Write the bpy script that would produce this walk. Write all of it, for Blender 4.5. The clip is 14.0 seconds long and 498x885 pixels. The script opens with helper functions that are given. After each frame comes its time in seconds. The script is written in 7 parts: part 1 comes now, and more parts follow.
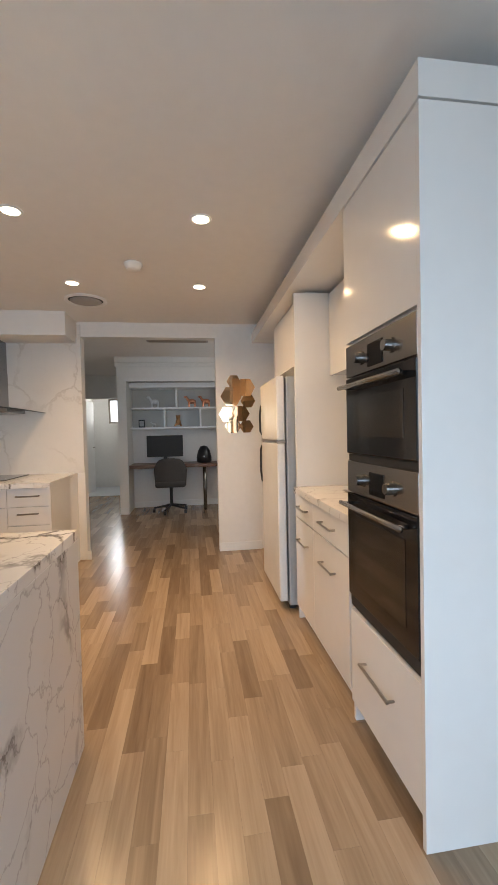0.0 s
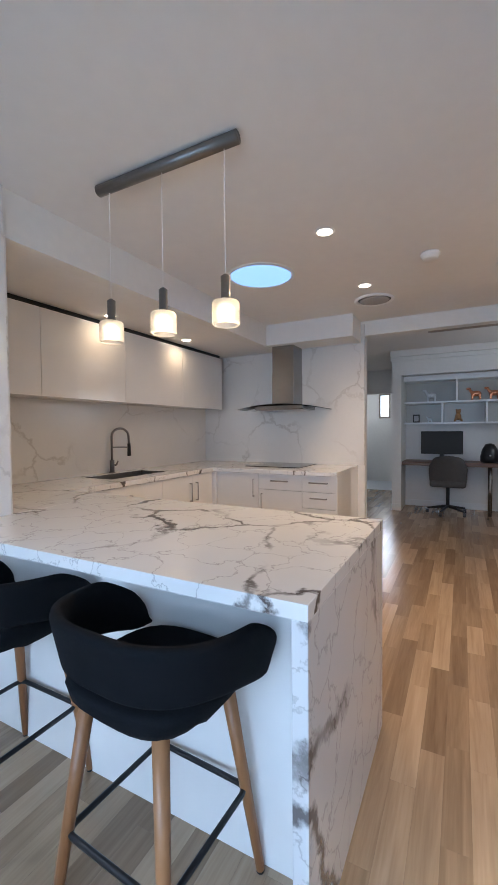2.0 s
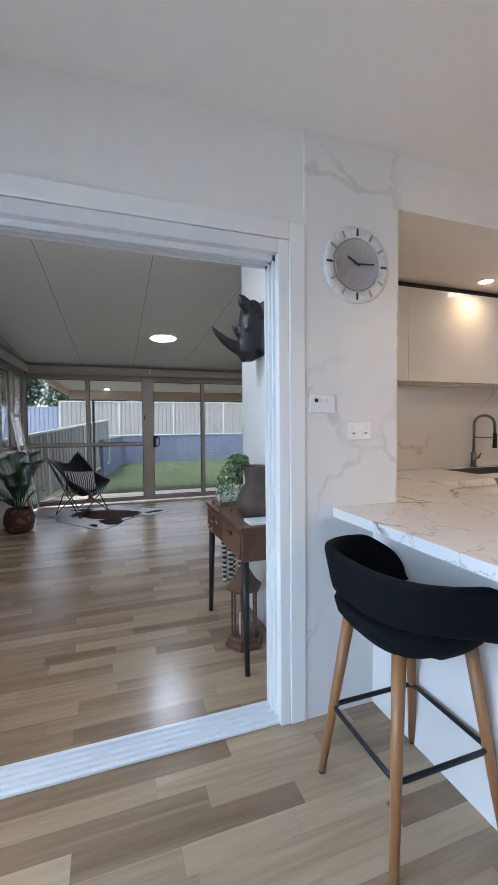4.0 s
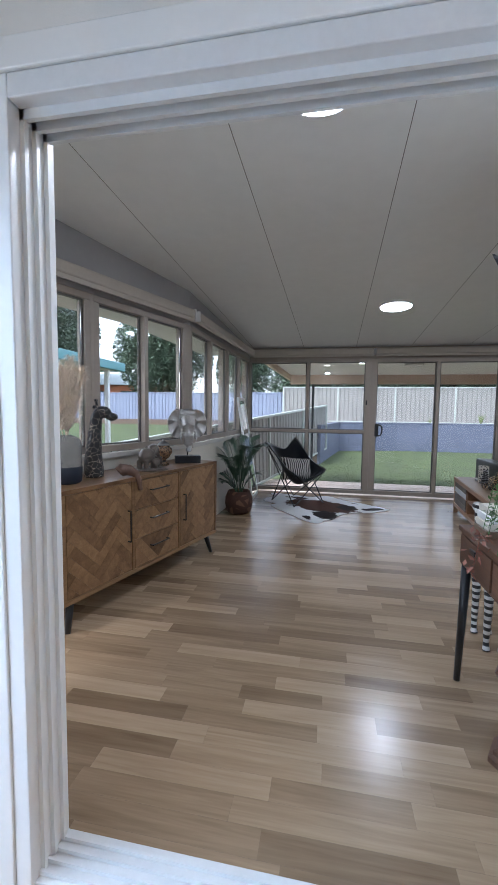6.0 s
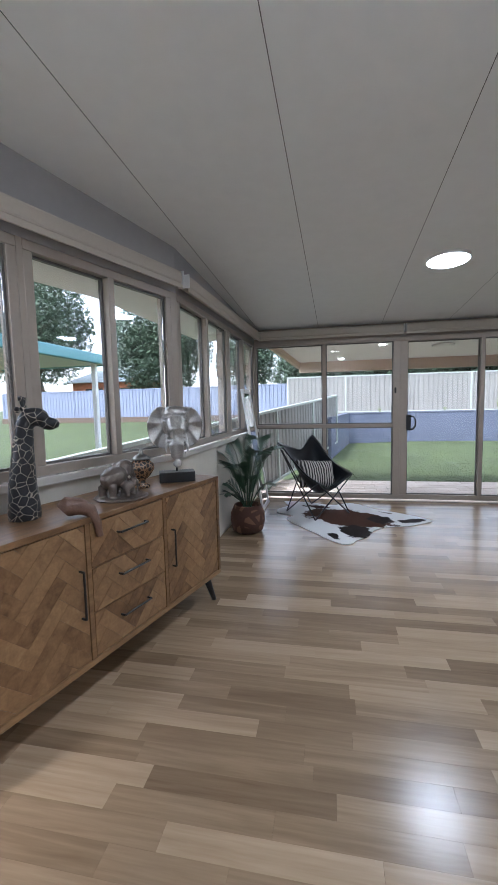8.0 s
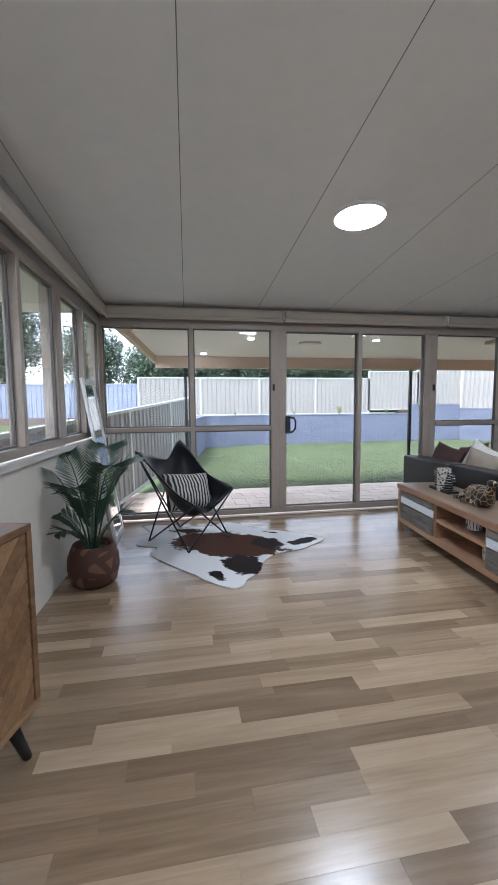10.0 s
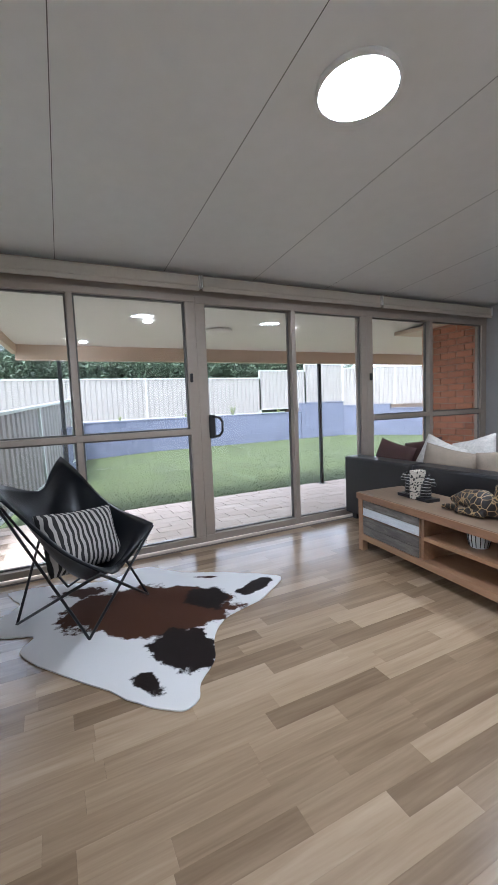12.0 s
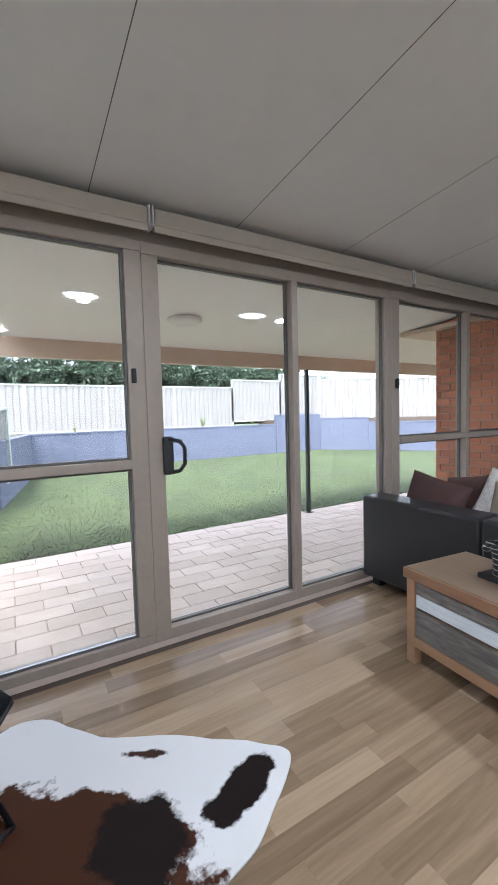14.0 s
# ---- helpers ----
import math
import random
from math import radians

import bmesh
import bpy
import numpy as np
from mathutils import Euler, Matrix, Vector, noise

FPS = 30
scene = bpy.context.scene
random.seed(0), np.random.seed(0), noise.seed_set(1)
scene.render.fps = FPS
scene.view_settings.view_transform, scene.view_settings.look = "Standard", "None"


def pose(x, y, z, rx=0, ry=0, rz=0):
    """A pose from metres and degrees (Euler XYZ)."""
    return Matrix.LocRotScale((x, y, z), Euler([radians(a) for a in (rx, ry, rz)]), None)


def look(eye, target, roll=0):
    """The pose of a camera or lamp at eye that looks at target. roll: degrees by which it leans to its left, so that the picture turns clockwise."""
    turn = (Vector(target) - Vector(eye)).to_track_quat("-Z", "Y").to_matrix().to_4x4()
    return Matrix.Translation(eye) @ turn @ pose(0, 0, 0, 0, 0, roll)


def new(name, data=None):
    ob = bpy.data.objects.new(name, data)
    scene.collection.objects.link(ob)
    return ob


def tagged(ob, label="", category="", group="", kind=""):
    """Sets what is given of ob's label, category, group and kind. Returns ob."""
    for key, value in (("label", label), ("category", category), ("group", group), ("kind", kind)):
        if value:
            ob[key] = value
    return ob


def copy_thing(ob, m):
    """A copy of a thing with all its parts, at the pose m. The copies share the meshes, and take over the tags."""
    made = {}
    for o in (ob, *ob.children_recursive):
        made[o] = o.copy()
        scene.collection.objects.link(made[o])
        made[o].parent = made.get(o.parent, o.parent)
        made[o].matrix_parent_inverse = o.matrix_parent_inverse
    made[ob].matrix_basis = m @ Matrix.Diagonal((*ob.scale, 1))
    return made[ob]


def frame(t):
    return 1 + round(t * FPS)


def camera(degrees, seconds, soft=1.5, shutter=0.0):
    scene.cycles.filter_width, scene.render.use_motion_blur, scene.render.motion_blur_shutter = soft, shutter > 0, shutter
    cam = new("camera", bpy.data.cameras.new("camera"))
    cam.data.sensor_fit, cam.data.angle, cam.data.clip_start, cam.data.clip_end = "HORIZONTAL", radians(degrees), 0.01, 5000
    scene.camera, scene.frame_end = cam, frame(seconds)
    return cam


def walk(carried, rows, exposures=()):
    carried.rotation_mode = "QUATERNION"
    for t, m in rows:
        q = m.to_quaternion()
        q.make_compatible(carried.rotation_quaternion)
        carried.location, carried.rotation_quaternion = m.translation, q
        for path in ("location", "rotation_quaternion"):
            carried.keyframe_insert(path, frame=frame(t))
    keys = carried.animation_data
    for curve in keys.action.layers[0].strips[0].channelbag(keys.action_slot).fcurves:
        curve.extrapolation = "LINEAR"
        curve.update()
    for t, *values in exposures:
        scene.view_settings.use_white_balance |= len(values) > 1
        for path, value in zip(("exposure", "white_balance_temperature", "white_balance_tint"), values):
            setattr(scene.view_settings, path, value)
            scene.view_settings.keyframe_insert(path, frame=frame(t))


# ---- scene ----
cam = camera(63.2, 14.0)
PATH = [
    (0, (-0.762, -2.07, 1.282), (1.218, -2.35, 1.227), -1.3),
    (0.5, (-0.765, -2.063, 1.284), (1.234, -2.022, 1.233), -0.9),
    (1, (-0.791, -2.023, 1.285), (1.177, -1.669, 1.234), -0.7),
    (1.5, (-0.813, -1.968, 1.286), (1.078, -1.318, 1.232), -0.6),
    (2, (-0.84, -1.898, 1.288), (0.93, -0.968, 1.227), -0.5),
    (2.5, (-0.844, -1.812, 1.28), (0.754, -0.61, 1.215), -0.6),
    (3, (-0.857, -1.691, 1.27), (0.505, -0.228, 1.195), -0.5),
    (3.5, (-0.884, -1.594, 1.258), (0.153, 0.114, 1.181), -0.6),
    (4, (-0.897, -1.512, 1.252), (-0.241, 0.375, 1.167), -0.5),
    (4.2, (-0.885, -1.458, 1.256), (-0.384, 0.476, 1.16), -0.6),
    (6.5, (-0.915, -0.618, 1.241), (-1.354, 1.326, 1.083), 0.3),
    (7, (-1.028, -0.361, 1.236), (-1.484, 1.58, 1.079), -0.4),
    (7.5, (-1.137, -0.123, 1.247), (-1.573, 1.822, 1.079), -1.1),
    (8, (-1.139, 0.095, 1.261), (-1.524, 2.048, 1.074), -1.3),
    (8.5, (-1.172, 0.309, 1.245), (-1.437, 2.282, 1.049), -1.1),
    (9, (-1.261, 0.599, 1.24), (-1.273, 2.59, 1.05), -1.1),
    (11.5, (-1.37, 1.935, 1.122), (-0.661, 3.799, 0.974), -1.3),
    (12, (-1.382, 2.254, 1.143), (-0.503, 4.042, 0.968), -2.4),
    (12.5, (-1.321, 2.55, 1.148), (-0.353, 4.293, 0.986), -2.1),
    (13, (-1.21, 2.821, 1.152), (-0.189, 4.534, 0.997), -1.7),
    (13.5, (-1.064, 3.134, 1.164), (-0.002, 4.823, 1.027), -1.7),
    (14, (-0.854, 3.418, 1.181), (0.159, 5.139, 1.054), -1.5),
]
walk(cam, [(t, look(e, g, r)) for t, e, g, r in PATH], [(0, 2.08, 6500, 10), (1, 2.03, 5650, 10), (2, 1.98, 5550, 10), (3, 2.04, 5800, 11), (4.2, 2.16, 5850, 11), (6.5, 2.42, 5780, 12), (9, 2.75, 5850, 12), (11.5, 2.92, 5900, 13), (14, 3.18, 6000, 13)])

# ---- world, sun, lamps ----
world = bpy.data.worlds.new("world")
scene.world = world
world.use_nodes = True
wn, wl = world.node_tree.nodes, world.node_tree.links
sky = wn.new("ShaderNodeTexSky")
sky.sky_type = "NISHITA"
sky.sun_disc = False
sky.sun_elevation = radians(55)
sky.sun_rotation = radians(230)
sky.air_density, sky.dust_density = 1.0, 1.5
pale = wn.new("ShaderNodeHueSaturation")
pale.inputs["Saturation"].default_value = 0.35
pale.inputs["Value"].default_value = 1.15
wl.new(sky.outputs[0], pale.inputs["Color"])
wl.new(pale.outputs[0], wn["Background"].inputs[0])
wn["Background"].inputs[1].default_value = 0.15
sun = new("sun", bpy.data.lights.new("sun", "SUN"))
sun.data.energy, sun.data.angle, sun.data.color = 0.9, radians(14), (1, 0.97, 0.93)
sun.matrix_world = look((0, 0, 20), (7, 8, 0))


def lamp(x, y, z, watts, colour, size, spread=150):
    ob = new("lamp", bpy.data.lights.new("lamp", "AREA"))
    ob.data.shape, ob.data.size, ob.data.energy, ob.data.color = "DISK", size, watts, colour
    ob.data.spread = radians(spread)
    ob.location = (x, y, z)
    return ob


WARM = (1.0, 0.64, 0.32)
CEIL, DROP = 2.43, 2.2
DOWNLIGHTS = [(1.47, -1.19, CEIL), (1.46, -2.15, CEIL), (2.48, -2.16, CEIL), (2.47, -1.21, CEIL), (2.5, 0.56, DROP), (1.51, 0.56, DROP)]
for x, y, z in DOWNLIGHTS:
    lamp(x, y, z - 0.012, 2.25 if z == CEIL else 0.25, WARM, 0.075)

# daylight through the wide dining window behind the walk
day = new("daylight_fill", bpy.data.lights.new("daylight_fill", "AREA"))
day.data.shape, day.data.size, day.data.size_y, day.data.energy, day.data.color = "RECTANGLE", 2.6, 1.5, 10.7, (0.55, 0.76, 1.0)
day.data.spread = radians(130)
day.matrix_world = look((-2.69, -1.65, 1.35), (0, -1.65, 0.1))

# added fill on the solid study wall; daylight in the small bathroom window
for size, size_y, watts, eye, aim in ((1.2, 1.0, 3.2, (4.9, -3.27, 1.5), (4.9, 0, 1.0)), (0.25, 0.55, 2.6, (9.49, -0.22, 1.85), (0, -0.22, 1.0))):
    ob = new("daylight_fill", bpy.data.lights.new("daylight_fill", "AREA"))
    ob.data.shape, ob.data.size, ob.data.size_y, ob.data.energy, ob.data.color = "RECTANGLE", size, size_y, watts, (0.95, 0.95, 0.93)
    ob.matrix_world = look(eye, aim)

# ---- materials ----


def mat(name, colour, rough=0.5, metal=0.0, vary=0.06, scale=6.0, bump=0.0, bump_scale=60.0, coat=0.0, stretch=(1, 1, 1), random_value=0.0, spec=0.5):
    """A surface with two scales of colour change, fine relief and uneven gloss."""
    m = bpy.data.materials.new(name)
    m.use_nodes = True
    n, l = m.node_tree.nodes, m.node_tree.links
    b = n["Principled BSDF"]
    b.inputs["Metallic"].default_value = metal
    b.inputs["Coat Weight"].default_value = coat
    b.inputs["Specular IOR Level"].default_value = spec
    b.inputs["Coat Roughness"].default_value = 0.08
    co = n.new("ShaderNodeTexCoord")
    mp = n.new("ShaderNodeMapping")
    mp.inputs["Scale"].default_value = stretch
    l.new(co.outputs["Object"], mp.inputs[0])
    a, c = n.new("ShaderNodeTexNoise"), n.new("ShaderNodeTexNoise")
    a.inputs["Scale"].default_value, c.inputs["Scale"].default_value = scale, scale * 9
    a.inputs["Detail"].default_value = 5
    for t in (a, c):
        l.new(mp.outputs[0], t.inputs["Vector"])
    mix = n.new("ShaderNodeMath")
    mix.operation = "MULTIPLY_ADD"
    mix.inputs[1].default_value = 0.5
    half = n.new("ShaderNodeMath")
    half.operation = "MULTIPLY"
    half.inputs[1].default_value = 0.5
    l.new(c.outputs[0], half.inputs[0])
    l.new(a.outputs[0], mix.inputs[0])
    l.new(half.outputs[0], mix.inputs[2])
    hsv = n.new("ShaderNodeHueSaturation")
    hsv.inputs["Color"].default_value = (*colour, 1)
    rng = n.new("ShaderNodeMapRange")
    rng.inputs[1].default_value, rng.inputs[2].default_value = 0.3, 0.7
    rng.inputs[3].default_value, rng.inputs[4].default_value = 1 - vary * 2, 1 + vary * 2
    l.new(mix.outputs[0], rng.inputs[0])
    value = rng.outputs[0]
    if random_value:
        info = n.new("ShaderNodeObjectInfo")
        r2 = n.new("ShaderNodeMapRange")
        r2.inputs[3].default_value, r2.inputs[4].default_value = 1 - random_value, 1 + random_value
        l.new(info.outputs["Random"], r2.inputs[0])
        mul = n.new("ShaderNodeMath")
        mul.operation = "MULTIPLY"
        l.new(value, mul.inputs[0])
        l.new(r2.outputs[0], mul.inputs[1])
        value = mul.outputs[0]
    l.new(value, hsv.inputs["Value"])
    l.new(hsv.outputs[0], b.inputs["Base Color"])
    rr = n.new("ShaderNodeMapRange")
    rr.inputs[3].default_value, rr.inputs[4].default_value = max(0.02, rough * 0.85), min(1, rough * 1.15)
    l.new(a.outputs[0], rr.inputs[0])
    l.new(rr.outputs[0], b.inputs["Roughness"])
    if bump:
        d = n.new("ShaderNodeTexNoise")
        d.inputs["Scale"].default_value = bump_scale
        d.inputs["Detail"].default_value = 4
        l.new(mp.outputs[0], d.inputs["Vector"])
        bu = n.new("ShaderNodeBump")
        bu.inputs["Strength"].default_value = bump
        bu.inputs["Distance"].default_value = 0.01
        l.new(d.outputs[0], bu.inputs["Height"])
        l.new(bu.outputs[0], b.inputs["Normal"])
    return m


def glow(name, colour, strength):
    m = bpy.data.materials.new(name)
    m.use_nodes = True
    b = m.node_tree.nodes["Principled BSDF"]
    b.inputs["Base Color"].default_value = (*colour, 1)
    b.inputs["Emission Color"].default_value = (*colour, 1)
    b.inputs["Emission Strength"].default_value = strength
    return m


def glass(name, colour=(1, 1, 1), rough=0.0, ior=1.45):
    m = bpy.data.materials.new(name)
    m.use_nodes = True
    b = m.node_tree.nodes["Principled BSDF"]
    b.inputs["Base Color"].default_value = (*colour, 1)
    b.inputs["Transmission Weight"].default_value = 1
    b.inputs["Roughness"].default_value = rough
    b.inputs["IOR"].default_value = ior
    return m


def marble(name, base, vein, scale, width, amount, rough=0.12, seed=0.0, fine=0.25):
    """Polished stone with warped branching veins, broad and fine."""
    m = bpy.data.materials.new(name)
    m.use_nodes = True
    n, l = m.node_tree.nodes, m.node_tree.links
    b = n["Principled BSDF"]
    co = n.new("ShaderNodeTexCoord")
    mp = n.new("ShaderNodeMapping")
    mp.inputs["Location"].default_value = (seed, seed * 1.7, seed * 0.6)
    mp.inputs["Rotation"].default_value = (0.5, 0.35, 0.5)
    l.new(co.outputs["Object"], mp.inputs[0])
    w = n.new("ShaderNodeTexNoise")
    w.inputs["Scale"].default_value, w.inputs["Detail"].default_value = scale * 1.3, 7
    w.inputs["Roughness"].default_value = 0.62
    l.new(mp.outputs[0], w.inputs["Vector"])
    add = n.new("ShaderNodeVectorMath")
    add.operation = "MULTIPLY_ADD"
    add.inputs[1].default_value = (0.75 / scale,) * 3
    l.new(w.outputs["Color"], add.inputs[0])
    l.new(mp.outputs[0], add.inputs[2])

    def veins(sc, wd):
        v = n.new("ShaderNodeTexVoronoi")
        v.feature = "DISTANCE_TO_EDGE"
        v.inputs["Scale"].default_value = sc
        l.new(add.outputs[0], v.inputs["Vector"])
        r = n.new("ShaderNodeMapRange")
        r.interpolation_type = "SMOOTHSTEP"
        r.inputs[1].default_value, r.inputs[2].default_value = 0.0, wd
        r.inputs[3].default_value, r.inputs[4].default_value = 1.0, 0.0
        l.new(v.outputs["Distance"], r.inputs[0])
        return r.outputs[0]

    broad, thin = veins(scale, width), veins(scale * 2.7, width * 0.5)
    # the veins fade in and out along their length
    f = n.new("ShaderNodeTexNoise")
    f.inputs["Scale"].default_value, f.inputs["Detail"].default_value = scale * 1.1, 3
    l.new(mp.outputs[0], f.inputs["Vector"])
    fr = n.new("ShaderNodeMapRange")
    fr.inputs[1].default_value, fr.inputs[2].default_value = 0.42, 0.62
    l.new(f.outputs[0], fr.inputs[0])
    m1 = n.new("ShaderNodeMath")
    m1.operation = "MULTIPLY"
    l.new(broad, m1.inputs[0])
    l.new(fr.outputs[0], m1.inputs[1])
    m2 = n.new("ShaderNodeMath")
    m2.operation = "MULTIPLY_ADD"
    m2.inputs[1].default_value = fine
    l.new(thin, m2.inputs[0])
    l.new(m1.outputs[0], m2.inputs[2])
    cl = n.new("ShaderNodeMath")
    cl.operation = "MULTIPLY"
    cl.use_clamp = True
    cl.inputs[1].default_value = amount
    l.new(m2.outputs[0], cl.inputs[0])
    cloud = n.new("ShaderNodeMix")
    cloud.data_type = "RGBA"
    cloud.inputs["A"].default_value = (*base, 1)
    cloud.inputs["B"].default_value = (base[0] * 0.86, base[1] * 0.86, base[2] * 0.87, 1)
    l.new(w.outputs[0], cloud.inputs["Factor"])
    mix = n.new("ShaderNodeMix")
    mix.data_type = "RGBA"
    mix.inputs["B"].default_value = (*vein, 1)
    l.new(cl.outputs[0], mix.inputs["Factor"])
    l.new(cloud.outputs["Result"], mix.inputs["A"])
    l.new(mix.outputs["Result"], b.inputs["Base Color"])
    b.inputs["Roughness"].default_value = rough
    return m


def plank_mat(name, ramp, rough, axis_scale, grain=0.35, bump=0.08, island=False, fine=0.34, spec=0.5):
    """Timber: a tone for each board, long grain, knots and pores."""
    m = bpy.data.materials.new(name)
    m.use_nodes = True
    n, l = m.node_tree.nodes, m.node_tree.links
    b = n["Principled BSDF"]
    b.inputs["Specular IOR Level"].default_value = spec
    co = n.new("ShaderNodeTexCoord")
    if island:
        info = n.new("ShaderNodeNewGeometry")
        rnd = info.outputs["Random Per Island"]
    else:
        info = n.new("ShaderNodeObjectInfo")
        rnd = info.outputs["Random"]
    src = n.new("ShaderNodeVectorMath")
    src.operation = "MULTIPLY_ADD"
    src.inputs[0].default_value = (17.0, 31.0, 11.0)
    comb = n.new("ShaderNodeCombineXYZ")
    for i in range(3):
        l.new(rnd, comb.inputs[i])
    l.new(comb.outputs[0], src.inputs[1])
    l.new(co.outputs["Object"], src.inputs[2])
    mp = n.new("ShaderNodeMapping")
    mp.inputs["Scale"].default_value = axis_scale
    l.new(src.outputs[0], mp.inputs[0])
    g, h = n.new("ShaderNodeTexNoise"), n.new("ShaderNodeTexNoise")
    g.inputs["Scale"].default_value, g.inputs["Detail"].default_value, g.inputs["Distortion"].default_value = 2.2, 6, 1.2
    h.inputs["Scale"].default_value, h.inputs["Detail"].default_value = 14, 5
    l.new(mp.outputs[0], g.inputs["Vector"])
    l.new(mp.outputs[0], h.inputs["Vector"])
    a = n.new("ShaderNodeMath")
    a.operation = "MULTIPLY_ADD"
    a.inputs[1].default_value = grain * 1.5
    l.new(g.outputs[0], a.inputs[0])
    a2 = n.new("ShaderNodeMath")
    a2.operation = "MULTIPLY_ADD"
    a2.inputs[1].default_value = 1 - grain * 1.2
    l.new(rnd, a2.inputs[0])
    hh = n.new("ShaderNodeMath")
    hh.operation = "MULTIPLY_ADD"
    hh.inputs[1].default_value, hh.inputs[2].default_value = fine, -fine / 2 - grain * 0.3
    l.new(h.outputs[0], hh.inputs[0])
    l.new(hh.outputs[0], a2.inputs[2])
    l.new(a2.outputs[0], a.inputs[2])
    cr = n.new("ShaderNodeValToRGB")
    el = cr.color_ramp.elements
    while len(el) < len(ramp):
        el.new(0.5)
    for e, (p, c) in zip(el, ramp):
        e.position, e.color = p, (*c, 1)
    l.new(a.outputs[0], cr.inputs[0])
    l.new(cr.outputs[0], b.inputs["Base Color"])
    rr = n.new("ShaderNodeMapRange")
    rr.inputs[3].default_value, rr.inputs[4].default_value = rough * 0.88, rough * 1.12
    l.new(g.outputs[0], rr.inputs[0])
    l.new(rr.outputs[0], b.inputs["Roughness"])
    bu = n.new("ShaderNodeBump")
    bu.inputs["Strength"].default_value, bu.inputs["Distance"].default_value = bump, 0.004
    l.new(h.outputs[0], bu.inputs["Height"])
    l.new(bu.outputs[0], b.inputs["Normal"])
    return m


FLOOR_RAMP = [(0.0, (0.15, 0.096, 0.056)), (0.3, (0.255, 0.174, 0.106)), (0.6, (0.385, 0.275, 0.176)), (1.0, (0.57, 0.435, 0.3))]
m_floor = plank_mat("floor_timber", FLOOR_RAMP, 0.25, (0.5, 8, 8), 0.4, 0.008, fine=0.24, spec=0.6)
m_floor_i = plank_mat("floor_timber_far", FLOOR_RAMP, 0.25, (0.5, 8, 8), 0.4, 0.008, island=True, fine=0.24, spec=0.6)
m_gap = mat("floor_joint", (0.08, 0.055, 0.04), 0.7)
m_wall = mat("wall_paint", (0.78, 0.765, 0.735), 0.6, vary=0.015, scale=2, bump=0.05, bump_scale=240)
m_ceil = mat("ceiling_paint", (0.8, 0.785, 0.765), 0.75, vary=0.012, scale=1.5, bump=0.05, bump_scale=200)
m_panel = mat("ceiling_panel", (0.83, 0.84, 0.83), 0.42, vary=0.015, scale=1.2)
m_trim = mat("white_gloss_trim", (0.8, 0.8, 0.79), 0.3, vary=0.01)
m_cab = mat("cabinet_gloss_white", (0.8, 0.785, 0.76), 0.1, vary=0.008, scale=1.5, coat=0.4)
m_kick = mat("kickboard_white", (0.7, 0.69, 0.67), 0.35, vary=0.02)
m_dark = mat("shadow_black", (0.02, 0.02, 0.02), 0.6)
m_steel = mat("brushed_steel", (0.31, 0.3, 0.29), 0.26, 1.0, vary=0.01, scale=2)
m_handle = mat("handle_steel", (0.42, 0.4, 0.38), 0.32, 1.0, vary=0.03)
m_grey_metal = mat("gunmetal", (0.22, 0.21, 0.2), 0.35, 0.9, vary=0.03)
m_black_glass = mat("black_glass", (0.01, 0.01, 0.011), 0.08, vary=0.02, spec=0.3)
m_oven_glass = mat("oven_door_glass", (0.03, 0.024, 0.018), 0.08, vary=0.05, spec=0.35)
m_marble = marble("marble_bold", (0.8, 0.78, 0.75), (0.12, 0.1, 0.09), 1.9, 0.034, 1.35, 0.13, 4.3, 0.32)
m_marble_end = marble("marble_end", (0.72, 0.71, 0.7), (0.15, 0.135, 0.13), 1.5, 0.055, 1.2, 0.2, 9.1, 0.3)
m_splash = marble("marble_soft", (0.77, 0.75, 0.715), (0.42, 0.38, 0.34), 1.7, 0.028, 0.55, 0.2, 2.2, 0.15)
m_clockwall = marble("marble_panel", (0.78, 0.765, 0.75), (0.42, 0.39, 0.37), 1.5, 0.03, 0.6, 0.3, 6.4, 0.12)
m_alu = mat("beige_aluminium", (0.36, 0.305, 0.255), 0.42, 0.2, vary=0.03, scale=3)
m_alu_white = mat("white_aluminium", (0.72, 0.73, 0.74), 0.35, 0.1, vary=0.02)
m_pelmet = mat("blind_cassette", (0.5, 0.445, 0.375), 0.5, vary=0.02)
m_pane = glass("window_glass", (0.68, 0.69, 0.695), 0.0, 1.3)
m_sill = mat("sill_paint", (0.52, 0.49, 0.45), 0.4, vary=0.02)
# grey with the backlit shade of the window wall put into the colour
m_wall_grey = mat("backlit_wall_grey", (0.38, 0.365, 0.36), 0.6, vary=0.02, scale=2)
m_wall_cream = mat("dado_paint", (0.62, 0.58, 0.5), 0.55, vary=0.02, scale=2)

# ---- building helpers ----


def box(bm, x0, x1, y0, y1, z0, z1, bevel=0.0):
    r = bmesh.ops.create_cube(bm, size=1, matrix=Matrix.Translation(((x0 + x1) / 2, (y0 + y1) / 2, (z0 + z1) / 2)) @ Matrix.Diagonal((abs(x1 - x0), abs(y1 - y0), abs(z1 - z0), 1)))
    if bevel:
        es = {e for v in r["verts"] for e in v.link_edges}
        bmesh.ops.bevel(bm, geom=list(es), offset=bevel, segments=2, affect="EDGES", profile=0.5)
    return bm


def cyl(bm, p, q, r0, r1=None, seg=16, caps=True):
    p, q = Vector(p), Vector(q)
    d = q - p
    m = Matrix.Translation((p + q) / 2) @ d.to_track_quat("Z", "Y").to_matrix().to_4x4()
    bmesh.ops.create_cone(bm, cap_ends=caps, segments=seg, radius1=r0, radius2=r0 if r1 is None else r1, depth=d.length, matrix=m)
    return bm


